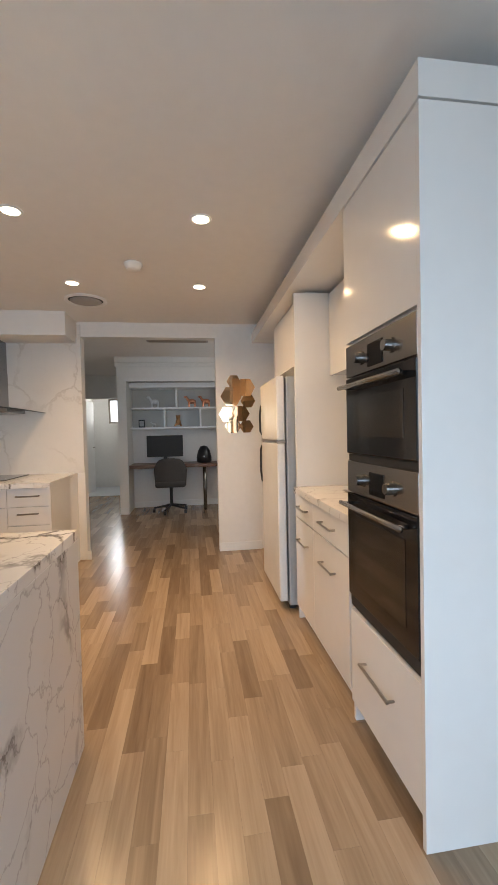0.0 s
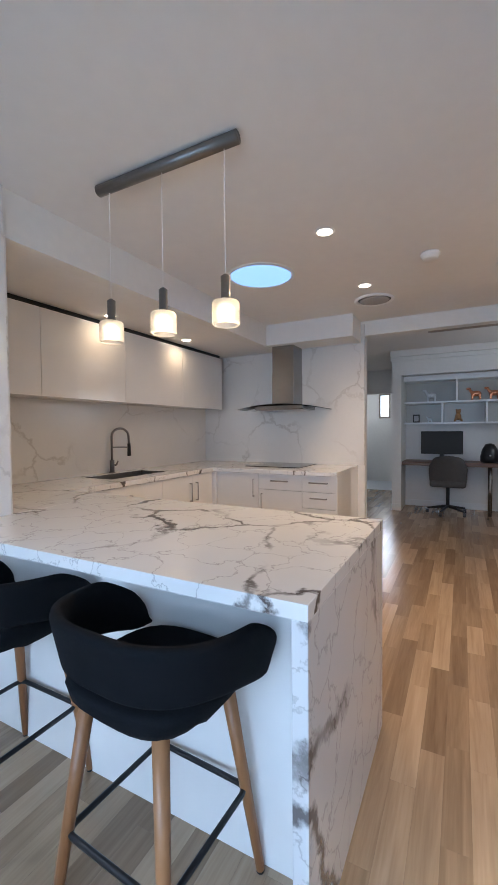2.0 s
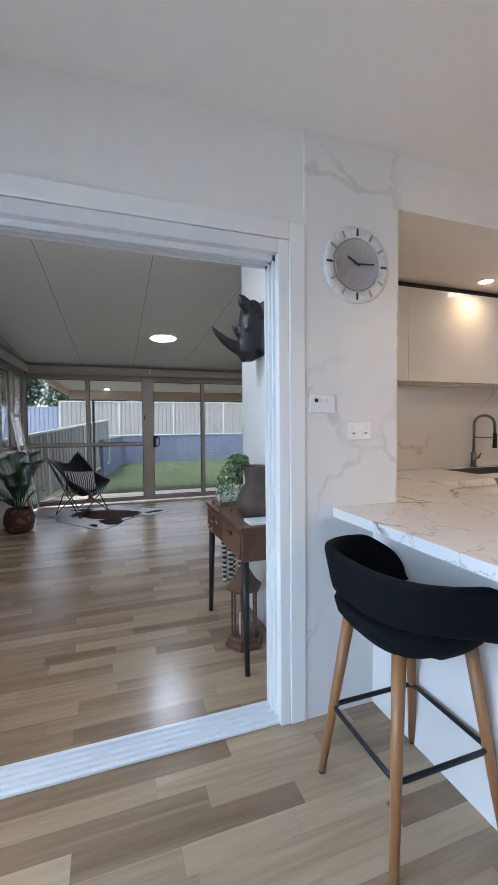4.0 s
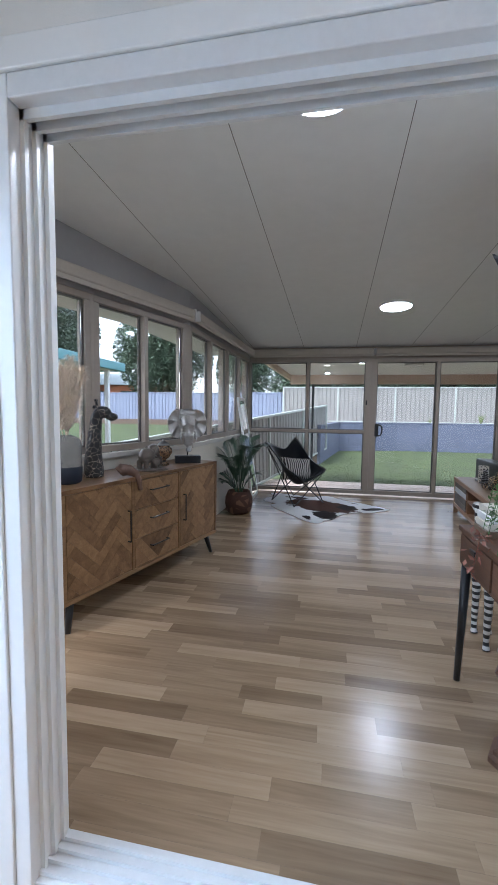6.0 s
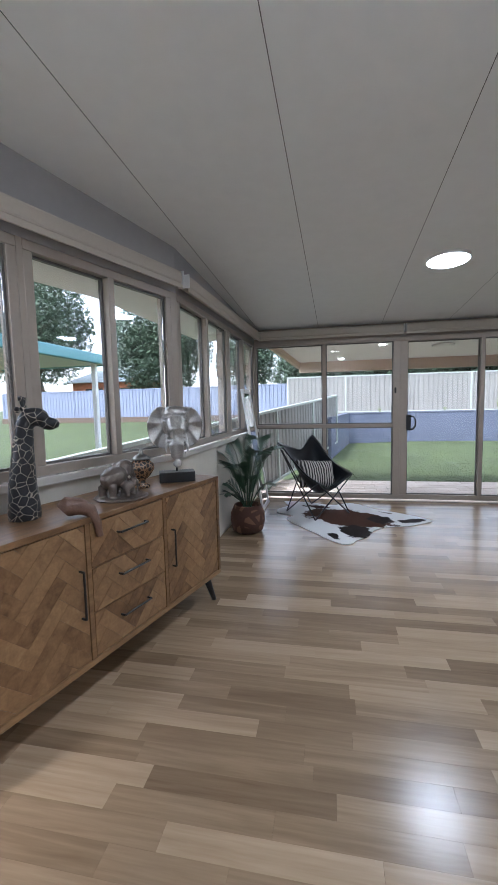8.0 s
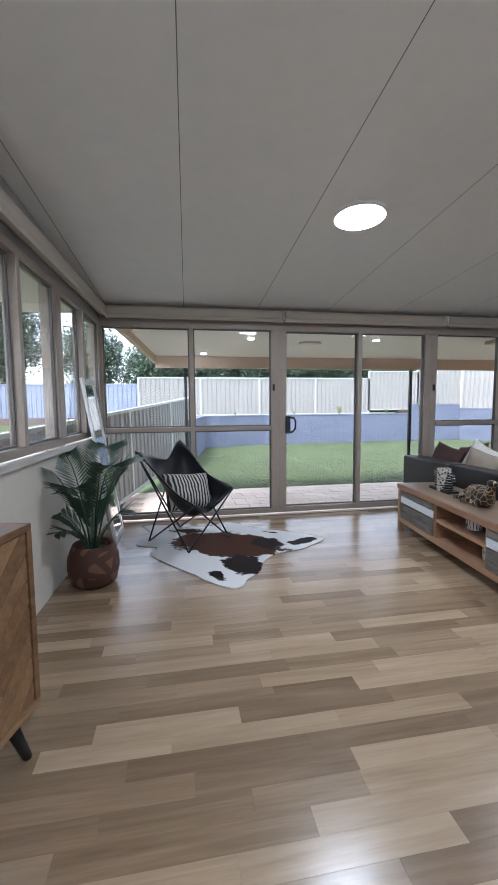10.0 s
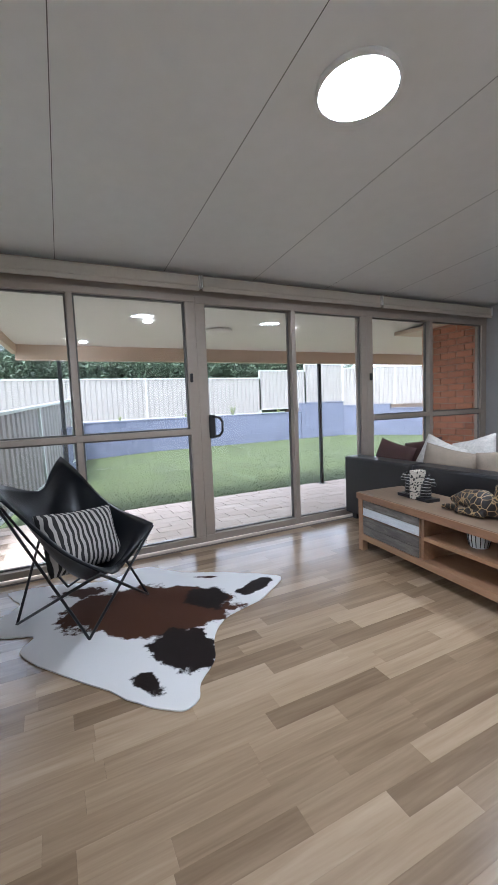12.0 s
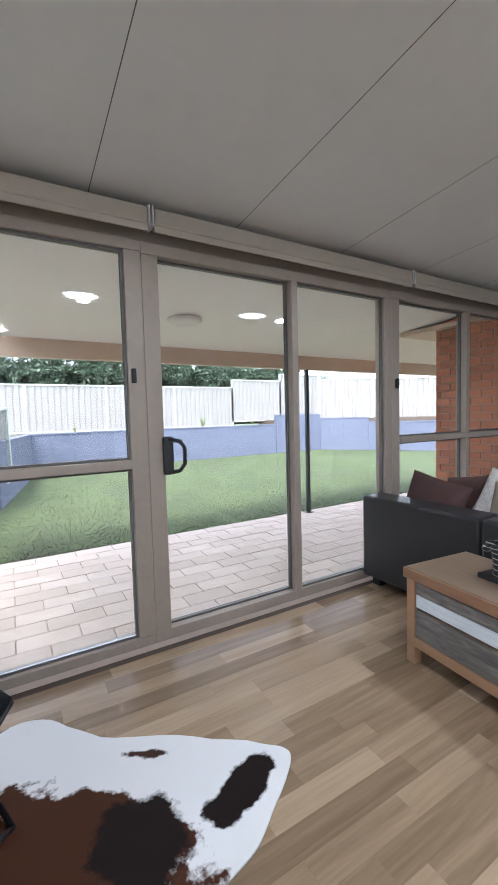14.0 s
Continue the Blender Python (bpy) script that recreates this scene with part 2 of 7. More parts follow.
def ball(bm, c, r, scale=(1, 1, 1), sub=2, turn=None):
    m = Matrix.Translation(c) @ (turn or Matrix.Identity(4)) @ Matrix.Diagonal((*scale, 1))
    bmesh.ops.create_icosphere(bm, subdivisions=sub, radius=r, matrix=m)
    return bm


def tube(bm, pts, radius, seg=8, closed=False):
    """A round bar along points; radius is one number or one a point."""
    pts = [Vector(p) for p in pts]
    n = len(pts)
    rs = radius if isinstance(radius, (list, tuple)) else [radius] * n
    rings = []
    up = Vector((0.13, 0.31, 0.94))
    for i, p in enumerate(pts):
        a = pts[(i - 1) % n] if closed or i else p
        b = pts[(i + 1) % n] if closed or i < n - 1 else p
        d = (b - a).normalized()
        s = d.cross(up).normalized()
        t = s.cross(d)
        rings.append([bm.verts.new(p + rs[i] * (math.cos(k * math.tau / seg) * s + math.sin(k * math.tau / seg) * t)) for k in range(seg)])
    for i in range(n if closed else n - 1):
        r, q = rings[i], rings[(i + 1) % n]
        for k in range(seg):
            bm.faces.new((r[k], r[(k + 1) % seg], q[(k + 1) % seg], q[k]))
    if not closed:
        bm.faces.new(list(reversed(rings[0])))
        bm.faces.new(rings[-1])
    return bm


def lathe(bm, profile, centre=(0, 0, 0), seg=24, caps=True):
    """A turned body from (radius, height) pairs."""
    rings = [[bm.verts.new((centre[0] + r * math.cos(k * math.tau / seg), centre[1] + r * math.sin(k * math.tau / seg), centre[2] + z)) for k in range(seg)] for r, z in profile]
    for a, b in zip(rings, rings[1:]):
        for k in range(seg):
            bm.faces.new((a[k], a[(k + 1) % seg], b[(k + 1) % seg], b[k]))
    if caps:
        bm.faces.new(list(reversed(rings[0])))
        bm.faces.new(rings[-1])
    return bm


def prism(bm, outline, z0, z1):
    """An upright slab from an outline of (x, y)."""
    lo = [bm.verts.new((x, y, z0)) for x, y in outline]
    hi = [bm.verts.new((x, y, z1)) for x, y in outline]
    n = len(outline)
    bm.faces.new(list(reversed(lo)))
    bm.faces.new(hi)
    for i in range(n):
        bm.faces.new((lo[i], lo[(i + 1) % n], hi[(i + 1) % n], hi[i]))
    return bm


def mesh_of(name, bm, material, smooth=False):
    bmesh.ops.recalc_face_normals(bm, faces=bm.faces)
    me = bpy.data.meshes.new(name)
    bm.to_mesh(me)
    bm.free()
    me.materials.append(material)
    if smooth:
        me.shade_smooth()
    return me


def part(name, bm, material, parent=None, label="", smooth=False):
    ob = new(name, mesh_of(name, bm, material, smooth))
    if parent:
        ob.parent = parent
    return tagged(ob, label)


def thing(name, m, label, category, group="", kind=""):
    ob = new(name)
    ob.empty_display_size = 0.1
    ob.matrix_world = m if isinstance(m, Matrix) else Matrix.Translation(m)
    return tagged(ob, label, category, group, kind)


def slab(name, x0, x1, y0, y1, z0, z1, material, label="", category="", bevel=0.0):
    return tagged(part(name, box(bmesh.new(), x0, x1, y0, y1, z0, z1, bevel), material), label, category, kind="structure")


def B(*a, bevel=0.0):
    return box(bmesh.new(), *a, bevel)


O = (0, 0, 0)
SX0, SX1, SY1 = -3.3, 3.45, 5.47          # sunroom: window wall, brick side, sliding doors
KX0, KX1, KY0, KY1 = -2.7, 3.57, -3.36, 1.06  # kitchen


def sun_ceiling(y):
    return 2.22 + 0.06 * (5.45 - y)

# ---- shell of the kitchen ----
slab("wall_dining_west_low", KX0 - 0.12, KX0, KY0, 0, 0, 0.5, m_wall, "white painted wall under the dining window", "wall")
slab("wall_dining_west_high", KX0 - 0.12, KX0, KY0, 0, 2.1, CEIL, m_wall, "white painted wall over the dining window", "wall")
slab("wall_dining_west_end", KX0 - 0.12, KX0, KY0, -3.0, 0.5, 2.1, m_wall, "white painted wall beside the dining window", "wall")
slab("wall_dining_west_end_b", KX0 - 0.12, KX0, -0.3, 0, 0.5, 2.1, m_wall, "white painted wall beside the dining window", "wall")
slab("wall_kitchen_south", KX0 - 0.12, KX1, KY0 - 0.12, KY0, 0, CEIL, m_wall, "white painted kitchen wall", "wall")
# wall between dining and sunroom, with its doorway
slab("wall_sunroom_west", KX0 - 0.12, -1.66, 0, 0.13, 0, 2.7, m_wall, "white painted wall beside the sunroom doorway", "wall")
slab("wall_sunroom_head", -1.66, -0.2, 0, 0.13, 1.99, 2.7, m_wall, "white painted wall over the sunroom doorway", "wall")
slab("wall_clock", -0.2, 0.0, 0.003, 0.13, 0, 2.7, m_wall, "white painted wall end by the sunroom doorway", "wall")
slab("wall_clock_return", 0.0, 0.32, 0.003, 1.2, 0, 2.7, m_wall, "thick white wall between kitchen and sunroom", "wall")
slab("wall_kitchen_head", 0.32, KX1 + 0.1, 0.0, 0.1, DROP, CEIL, m_wall, "white beam over the sink bench", "wall")
slab("wall_kitchen_north", 0.32, KX1 + 0.12, KY1, 1.2, 0, 2.7, m_wall, "white wall behind the sink", "wall")
slab("wall_kitchen_east", KX1, KX1 + 0.12, -0.98, KY1, 0, CEIL, m_wall, "white wall behind the cooktop", "wall")
slab("wall_pillar", KX1, KX1 + 0.12, KY0, -2.34, 0, CEIL, m_wall, "white wall with hexagon mirrors", "wall")
slab("wall_hall_head", KX1, KX1 + 0.12, -2.34, -0.98, 2.28, CEIL, m_wall, "white wall over the hall opening", "wall")
slab("ceiling_kitchen", KX0, KX1 + 0.12, KY0, 0.003, CEIL, CEIL + 0.1, m_ceil, "plain white plaster kitchen ceiling", "ceiling")
slab("ceiling_sink", 0.32, KX1, 0.1, KY1, DROP, DROP + 0.1, m_ceil, "lower white ceiling over the sink", "ceiling")
slab("bulkhead_hood", 3.2, KX1, -0.94, 0.0, DROP + 0.01, CEIL, m_ceil, "white bulkhead over the rangehood", "bulkhead")
# hall and study beyond
slab("wall_hall_north", KX1 + 0.12, 9.6, 0.3, 0.42, 0, 2.5, m_wall, "white hall wall", "wall")
slab("wall_hall_south", KX1 + 0.12, 6.6, -3.4, -3.28, 0, 2.5, m_wall, "white study wall", "wall")
slab("wall_study_post", 5.88, 6.45, -1.06, -0.92, 0, 2.5, m_wall, "cream wall end beside the study niche", "wall")
slab("wall_study_back", 6.45, 6.57, -3.28, -0.92, 0, 2.5, m_wall, "white wall at the back of the study niche", "wall")
slab("wall_study_head", 5.88, 5.98, -3.28, -1.06, 2.12, 2.5, m_wall, "cream wall over the study niche", "wall")
slab("ceiling_hall", KX1 + 0.12, 9.6, -3.4, 0.42, 2.5, 2.6, m_ceil, "white hall ceiling", "ceiling")
slab("wall_bath_head", 7.9, 8.0, -0.92, 0.3, 2.02, 2.5, m_wall, "white wall over the bathroom doorway", "wall")
slab("wall_bath_south", 6.57, 9.6, -0.98, -0.92, 0, 2.5, m_wall, "white bathroom wall", "wall")
slab("wall_bath_east_low", 9.5, 9.6, -0.92, 0.3, 0, 1.55, m_wall, "white bathroom wall under the window", "wall")
slab("wall_bath_east_high", 9.5, 9.6, -0.92, 0.3, 2.15, 2.5, m_wall, "white bathroom wall over the window", "wall")
slab("wall_bath_east_a", 9.5, 9.6, -0.92, -0.36, 1.55, 2.15, m_wall, "white bathroom wall beside the window", "wall")
slab("wall_bath_east_b", 9.5, 9.6, -0.08, 0.3, 1.55, 2.15, m_wall, "white bathroom wall beside the window", "wall")
for nm, a in (("cornice_study", (5.82, 5.88, -3.28, -0.9, 2.4, 2.5)), ("cornice_study_step", (5.85, 5.88, -3.28, -0.9, 2.34, 2.4))):
    slab(nm, *a, m_wall, "stepped cream plaster cornice", "cornice", 0.008)
m_base = m_trim
for nm, a in (("baseboard_pillar", (KX1 - 0.014, KX1, -2.8, -2.34, 0, 0.09)), ("baseboard_post", (5.866, 5.88, -1.06, -0.92, 0, 0.11)),
              ("baseboard_hall_end", (KX1 - 0.014, KX1, -1.02, -0.98, 0, 0.09)), ("baseboard_study", (6.436, 6.45, -3.28, -1.06, 0, 0.1))):
    slab(nm, *a, m_base, "white painted baseboard", "baseboard", 0.003)

# ---- shell of the sunroom ----
slab("wall_sun_corner", 0.32, SX1, 1.2, 1.3, 0, 2.7, m_wall, "white sunroom wall behind the kitchen", "wall")
slab("wall_sun_east", SX1, SX1 + 0.12, 1.2, SY1 + 0.05, 0, 2.7, m_wall_grey, "sunroom wall in the darkened backlit grey", "wall")
bm = bmesh.new()
EDGE = [(-3.2, 0.13), (SX1, 0.13), (SX1, SY1 + 0.1), (-2.18, SY1 + 0.1), (-2.28, 3.0)]
lo, hi = ([bm.verts.new((x, y, sun_ceiling(y) + t)) for x, y in EDGE] for t in (0, 0.1))
bm.faces.new(list(reversed(lo)))
bm.faces.new(hi)
for k in range(5):
    bm.faces.new((lo[k], lo[(k + 1) % 5], hi[(k + 1) % 5], hi[k]))
# narrow cover joints between the roof panels
ANG = math.atan(0.06)
for x in (-2.03, -1.26, -0.49, 0.28, 1.05, 1.82, 2.59):
    for y0, y1 in ((0.13, 2.8), (2.8, SY1)):
        w = [bm.verts.new((x + s + (y - 5.4) * 0.02, y, sun_ceiling(y) - d)) for y in (y0, y1) for s, d in ((-0.0019, 0.0006), (0.0019, 0.0006))]
        bm.faces.new((w[0], w[1], w[3], w[2]))
ceil = part("ceiling_sunroom", bm, m_panel)
ceil.data.materials.append(mat("panel_joint", (0.16, 0.16, 0.155), 0.6))
for p in ceil.data.polygons:
    if p.index >= 7:
        p.material_index = 1
tagged(ceil, "sloping grey-white insulated panel ceiling with dark joints", "ceiling", kind="structure")


def frame_bar(bm, p, q, w, d, up=(0, 0, 1)):
    """A square bar between two points, w across its face and d deep."""
    p, q = Vector(p), Vector(q)
    a = (q - p).normalized()
    n = Vector((0, -1, 0))
    s = a.cross(n).normalized()
    vs = [bm.verts.new(e + s * i * w / 2 + n * j * d / 2) for e in (p, q) for i, j in ((-1, -1), (1, -1), (1, 1), (-1, 1))]
    for f in ((0, 1, 2, 3), (7, 6, 5, 4), (0, 4, 5, 1), (1, 5, 6, 2), (2, 6, 7, 3), (3, 7, 4, 0)):
        bm.faces.new([vs[i] for i in f])


def glazed(name, m, width, z0, z1, mullions, transom=None, label="", category="window", rim=0.05, depth=0.09, rim_l=None, rim_r=None):
    """A glazed unit in its own plane: x along it, -y towards the room. mullions: x of the uprights between panes."""
    t = thing(name, m, label, category, kind="structure")
    rim_l, rim_r = rim_l or rim, rim_r or rim
    bm = bmesh.new()
    for a in ((0, width, -depth / 2, depth / 2, z1 - rim, z1), (0, width, -depth / 2, depth / 2, z0, z0 + rim)):
        box(bm, *a, 0.004)
    for a in ((0, rim_l, -depth / 2, depth / 2, z0 + rim, z1 - rim), (width - rim_r, width, -depth / 2, depth / 2, z0 + rim, z1 - rim)):
        box(bm, *a, 0.004)
    f = part("window_frame", bm, m_alu, t)
    edges = [rim_l, *mullions, width - rim_r]
    for i, x in enumerate(mullions):
        part("mullion", B(x - 0.022, x + 0.022, -depth / 2 - 0.006, depth / 2, z0 + rim, z1 - rim, bevel=0.003), m_alu, t)
    levels = [(z0 + rim, z1 - rim)] if transom is None else [(z0 + rim, transom - 0.022), (transom + 0.022, z1 - rim)]
    if transom is not None:
        part("transom", B(rim_l, width - rim_r, -depth / 2 - 0.01, depth / 2, transom - 0.022, transom + 0.022, bevel=0.003), m_alu, t)
    for i, (a, b) in enumerate(zip(edges, edges[1:])):
        for lo, hi in levels:
            xa, xb = a + (0.022 if i else 0), b - (0.022 if i < len(edges) - 2 else 0)
            bm = bmesh.new()
            s, y = 0.012, (-0.012 if i % 2 else 0.012)
            for q in ((xa, xb, y - 0.012, y + 0.012, lo, lo + s), (xa, xb, y - 0.012, y + 0.012, hi - s, hi), (xa, xa + s, y - 0.012, y + 0.012, lo + s, hi - s), (xb - s, xb, y - 0.012, y + 0.012, lo + s, hi - s)):
                box(bm, *q)
            part("sash", bm, m_grey_seal, t)
            p = part("pane", B(xa + s, xb - s, y - 0.002, y + 0.002, lo + s, hi - s), m_pane, t)
            p.visible_shadow = False
    return t


m_grey_seal = mat("sash_seal", (0.13, 0.12, 0.11), 0.5, vary=0.02)
DY = SY1
HEAD = 2.05
u1 = glazed("window_1", pose(-2.12, DY, 0), 1.86, 0.02, HEAD, [0.93], 0.96, "beige aluminium window with a mid rail, facing the lawn", rim_r=0.085)
door = glazed("door_1", pose(-0.26, DY, 0), 1.80, 0.02, HEAD, [0.93], None, "beige aluminium sliding glass door, closed, onto the patio", "door", rim=0.058, rim_l=0.085, rim_r=0.075)
u2 = glazed("window_2", pose(1.54, DY, 0), 1.89, 0.02, HEAD, [0.925], 0.98, "beige aluminium window with a mid rail, beside brickwork", rim_l=0.08, rim_r=0.093)
# door hardware
bm = B(0.07, 0.125, -0.072, -0.045, 0.895, 1.09, bevel=0.01)
hd = part("door_handle", bm, m_dark, door, "black moulded handle plate")
bm = tube(bmesh.new(), [(0.1, -0.065, 0.905), (0.145, -0.095, 0.915), (0.168, -0.105, 0.95), (0.17, -0.105, 1.03), (0.15, -0.095, 1.065), (0.1, -0.065, 1.075)], 0.011)
part("grip", bm, m_dark, hd, smooth=True)
part("latch", B(1.79, 1.81, -0.07, -0.045, 1.36, 1.43, bevel=0.004), m_dark, u1, "small black latch")
part("latch", B(0.03, 0.05, -0.07, -0.045, 1.36, 1.43, bevel=0.004), m_dark, u2, "small black latch")
slab("wall_sun_head", -2.3, SX1, SY1 - 0.03, SY1 + 0.05, HEAD, 2.45, m_alu, "beige head over the glazing", "wall")


def blind(x0, x1, m):
    """A rolled-up blind in its cassette; x along it, -y towards the room."""
    t = thing("roller_blind", m, "beige rolled-up roller blind in a slim cassette above the glazing", "blind", "roller blinds")
    part("cassette", B(x0, x1, -0.042, 0.038, -0.03, 0.056, bevel=0.014), m_pelmet, t)
    part("bottom_bar", B(x0, x1, -0.04, -0.028, -0.06, -0.028, bevel=0.003), m_pelmet, t)
    for x in (x0 - 0.006, x1 + 0.006):
        part("bracket", B(x - 0.004, x + 0.004, -0.046, 0.04, -0.034, 0.06, bevel=0.002), m_trim, t)
    return t


for a, b in ((-2.02, -0.24), (-0.21, 1.66), (1.69, 3.4)):
    blind(a, b, pose(0, 5.385, 2.13))

# window wall: a short straight run, then a run that swings outwards
P0, P1, P2 = Vector((-2.09, 5.47)), Vector((-2.2, 2.905)), Vector((-3.09, 0.08))


def along(a, b):
    """The pose of a wall run that starts at a and heads for b, its room side at -y."""
    d = b - a
    return pose(a.x, a.y, 0, 0, 0, math.degrees(math.atan2(d.y, d.x)))


def window_run(tag, a, b, windows):
    m, ln = along(a, b), (b - a).length
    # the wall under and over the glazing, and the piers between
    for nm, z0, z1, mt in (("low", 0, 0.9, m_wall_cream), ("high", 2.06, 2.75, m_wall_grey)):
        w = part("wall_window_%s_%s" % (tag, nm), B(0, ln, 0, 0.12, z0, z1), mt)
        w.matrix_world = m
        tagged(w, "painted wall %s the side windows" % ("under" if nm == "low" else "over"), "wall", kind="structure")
    edges = [0] + [e for w in windows for e in w[:2]] + [ln]
    for i in range(0, len(edges), 2):
        if edges[i + 1] - edges[i] > 0.01:
            w = part("wall_window_%s_pier" % tag, B(edges[i], edges[i + 1], 0, 0.12, 0.9, 2.06), m_alu)
            w.matrix_world = m
            tagged(w, "beige pier between the side windows", "wall", kind="structure")
    for k, (s0, s1, mull) in enumerate(windows):
        glazed("window_side_%s" % tag, m @ pose(s0, 0.04, 0), s1 - s0, 0.93, 2.06, mull, None, "beige aluminium sliding window looking onto the side yard", depth=0.08)
    s = part("sill_%s" % tag, B(0, ln, -0.035, 0.0, 0.885, 0.925, bevel=0.005), m_sill)
    s.matrix_world = m
    tagged(s, "painted window sill board", "sill", kind="structure")
    return m, ln


mB, lnB = window_run("b", P1, P0, [(0.02, 1.28, [0.63]), (1.31, 2.52, [0.6])])
mA, lnA = window_run("a", P2, P1, [(0.5, 1.80, [0.63]), (1.83, 2.9, [0.53])])
blind(0.04, 2.48, mB @ pose(0, -0.05, 2.13))
blind(0.3, 2.93, mA @ pose(0, -0.05, 2.13))

# doorway into the sunroom: white sliding-door frame with its floor track
dr = thing("door_2", O, "white aluminium sliding door frame with a floor track, door slid away", "door frame", kind="structure")
for nm, a in (("jamb", (-0.245, -0.2, -0.012, 0.145)), ("jamb", (-1.66, -1.615, -0.012, 0.145))):
    bm = bmesh.new()
    box(bm, *a, 0.0, 1.988, 0.003)
    sgn = -1 if a[0] > -1 else 1
    e = a[0] if sgn < 0 else a[1]
    for y in (0.03, 0.07, 0.11):
        box(bm, min(e, e + sgn * 0.012), max(e, e + sgn * 0.012), y - 0.006, y + 0.006, 0.02, 1.94)
    part(nm, bm, m_trim, dr)
bm = bmesh.new()
box(bm, -1.615, -0.245, -0.012, 0.145, 1.935, 1.988, 0.003)
for y in (0.03, 0.07, 0.11):
    box(bm, -1.615, -0.245, y - 0.006, y + 0.006, 1.912, 1.938)
part("head", bm, m_alu_white, dr)
bm = bmesh.new()
box(bm, -1.615, -0.245, 0.0, 0.14, 0.002, 0.014, 0.002)
for y in (0.02, 0.05, 0.08, 0.11):
    box(bm, -1.615, -0.245, y - 0.004, y + 0.004, 0.012, 0.026)
part("track", bm, m_alu_white, dr, "white ribbed floor track")
for nm, a in (("casing_side", (-0.2, -0.13, -0.018, 0.003, 0.0, 2.06)), ("casing_side", (-1.73, -1.66, -0.018, 0.0, 0.0, 2.06)), ("casing_top", (-1.66, -0.2, -0.018, 0.0, 1.99, 2.06))):
    part(nm, B(*a, bevel=0.004), m_trim, dr)

# dining window behind the walk
glazed("window_dining", pose(KX0 - 0.06, -3.0, 0, 0, 0, 90), 2.7, 0.5, 2.1, [0.9, 1.8], None, "wide dining room window")

# ---- ground outside ----
GZ = -0.3
m_grass = mat("lawn", (0.062, 0.084, 0.03), 0.9, vary=0.22, scale=1.2, bump=0.6, bump_scale=60)
m_paver = mat("paver", (0.6, 0.5, 0.42), 0.8, vary=0.05, scale=5, bump=0.15, random_value=0.1)
m_block = mat("blue_block", (0.12, 0.135, 0.185), 0.8, vary=0.05, scale=4, bump=0.2, random_value=0.08)
m_fence = mat("cream_fence", (0.25, 0.242, 0.222), 0.6, vary=0.05, scale=1.5)
m_fence_blue = mat("grey_fence", (0.22, 0.25, 0.335), 0.5, vary=0.04, scale=1.5)
m_post = mat("dark_post", (0.03, 0.035, 0.035), 0.4, vary=0.03)
m_brick = mat("brick", (0.46, 0.17, 0.085), 0.8, vary=0.08, scale=14, bump=0.3, random_value=0.16)
m_mortar = mat("mortar", (0.42, 0.33, 0.26), 0.9, vary=0.05, scale=20, bump=0.2)
m_soil = mat("garden_soil", (0.1, 0.075, 0.055), 0.95, vary=0.2, scale=5, bump=0.6)
m_leaf = mat("leaf", (0.075, 0.115, 0.07), 0.55, vary=0.3, scale=3)
m_bark = mat("bark", (0.14, 0.1, 0.075), 0.85, vary=0.15, scale=10, bump=0.4)
m_soffit = mat("patio_soffit", (0.84, 0.82, 0.77), 0.6, vary=0.015)
m_fascia = mat("patio_fascia", (0.62, 0.48, 0.37), 0.5, vary=0.03)
tagged(part("ground", prism(bmesh.new(), [(-400, -400), (400, -400), (400, 400), (-400, 400)], GZ - 0.5, GZ - 0.03), m_grass), "mown green back lawn reaching beyond the fences", "ground", kind="structure")
slab("slab_house", -3.75, 9.7, -3.6, SY1 + 0.06, GZ - 0.05, -0.02, m_mortar, "concrete floor slab of the house", "slab")

# ---- kitchen: joinery ----


def bar_handle(parent, p, q, out):
    """A slim square bar handle from p to q, standing off along out."""
    p, q, out = Vector(p), Vector(q), Vector(out)
    bm = tube(bmesh.new(), [p + out * 0.028, q + out * 0.028], 0.0065, 4)
    for e in (p + (q - p) * 0.03, q - (q - p) * 0.03):
        tube(bm, [e, e + out * 0.028], 0.006, 4)
    return part("handle", bm, m_handle, parent, "brushed steel bar handle")


def front(parent, axis, at, a0, a1, z0, z1, name="door", out=1):
    """A flat cabinet front. axis: the plane's normal, at: its outer face."""
    g = 0.0015
    back = at - 0.018 * out
    lo, hi = min(at, back), max(at, back)
    bm = B(lo, hi, a0 + g, a1 - g, z0 + g, z1 - g, bevel=0.0012) if axis == "x" else B(a0 + g, a1 - g, lo, hi, z0 + g, z1 - g, bevel=0.0012)
    return part(name, bm, m_cab, parent)


W = "white gloss %s"
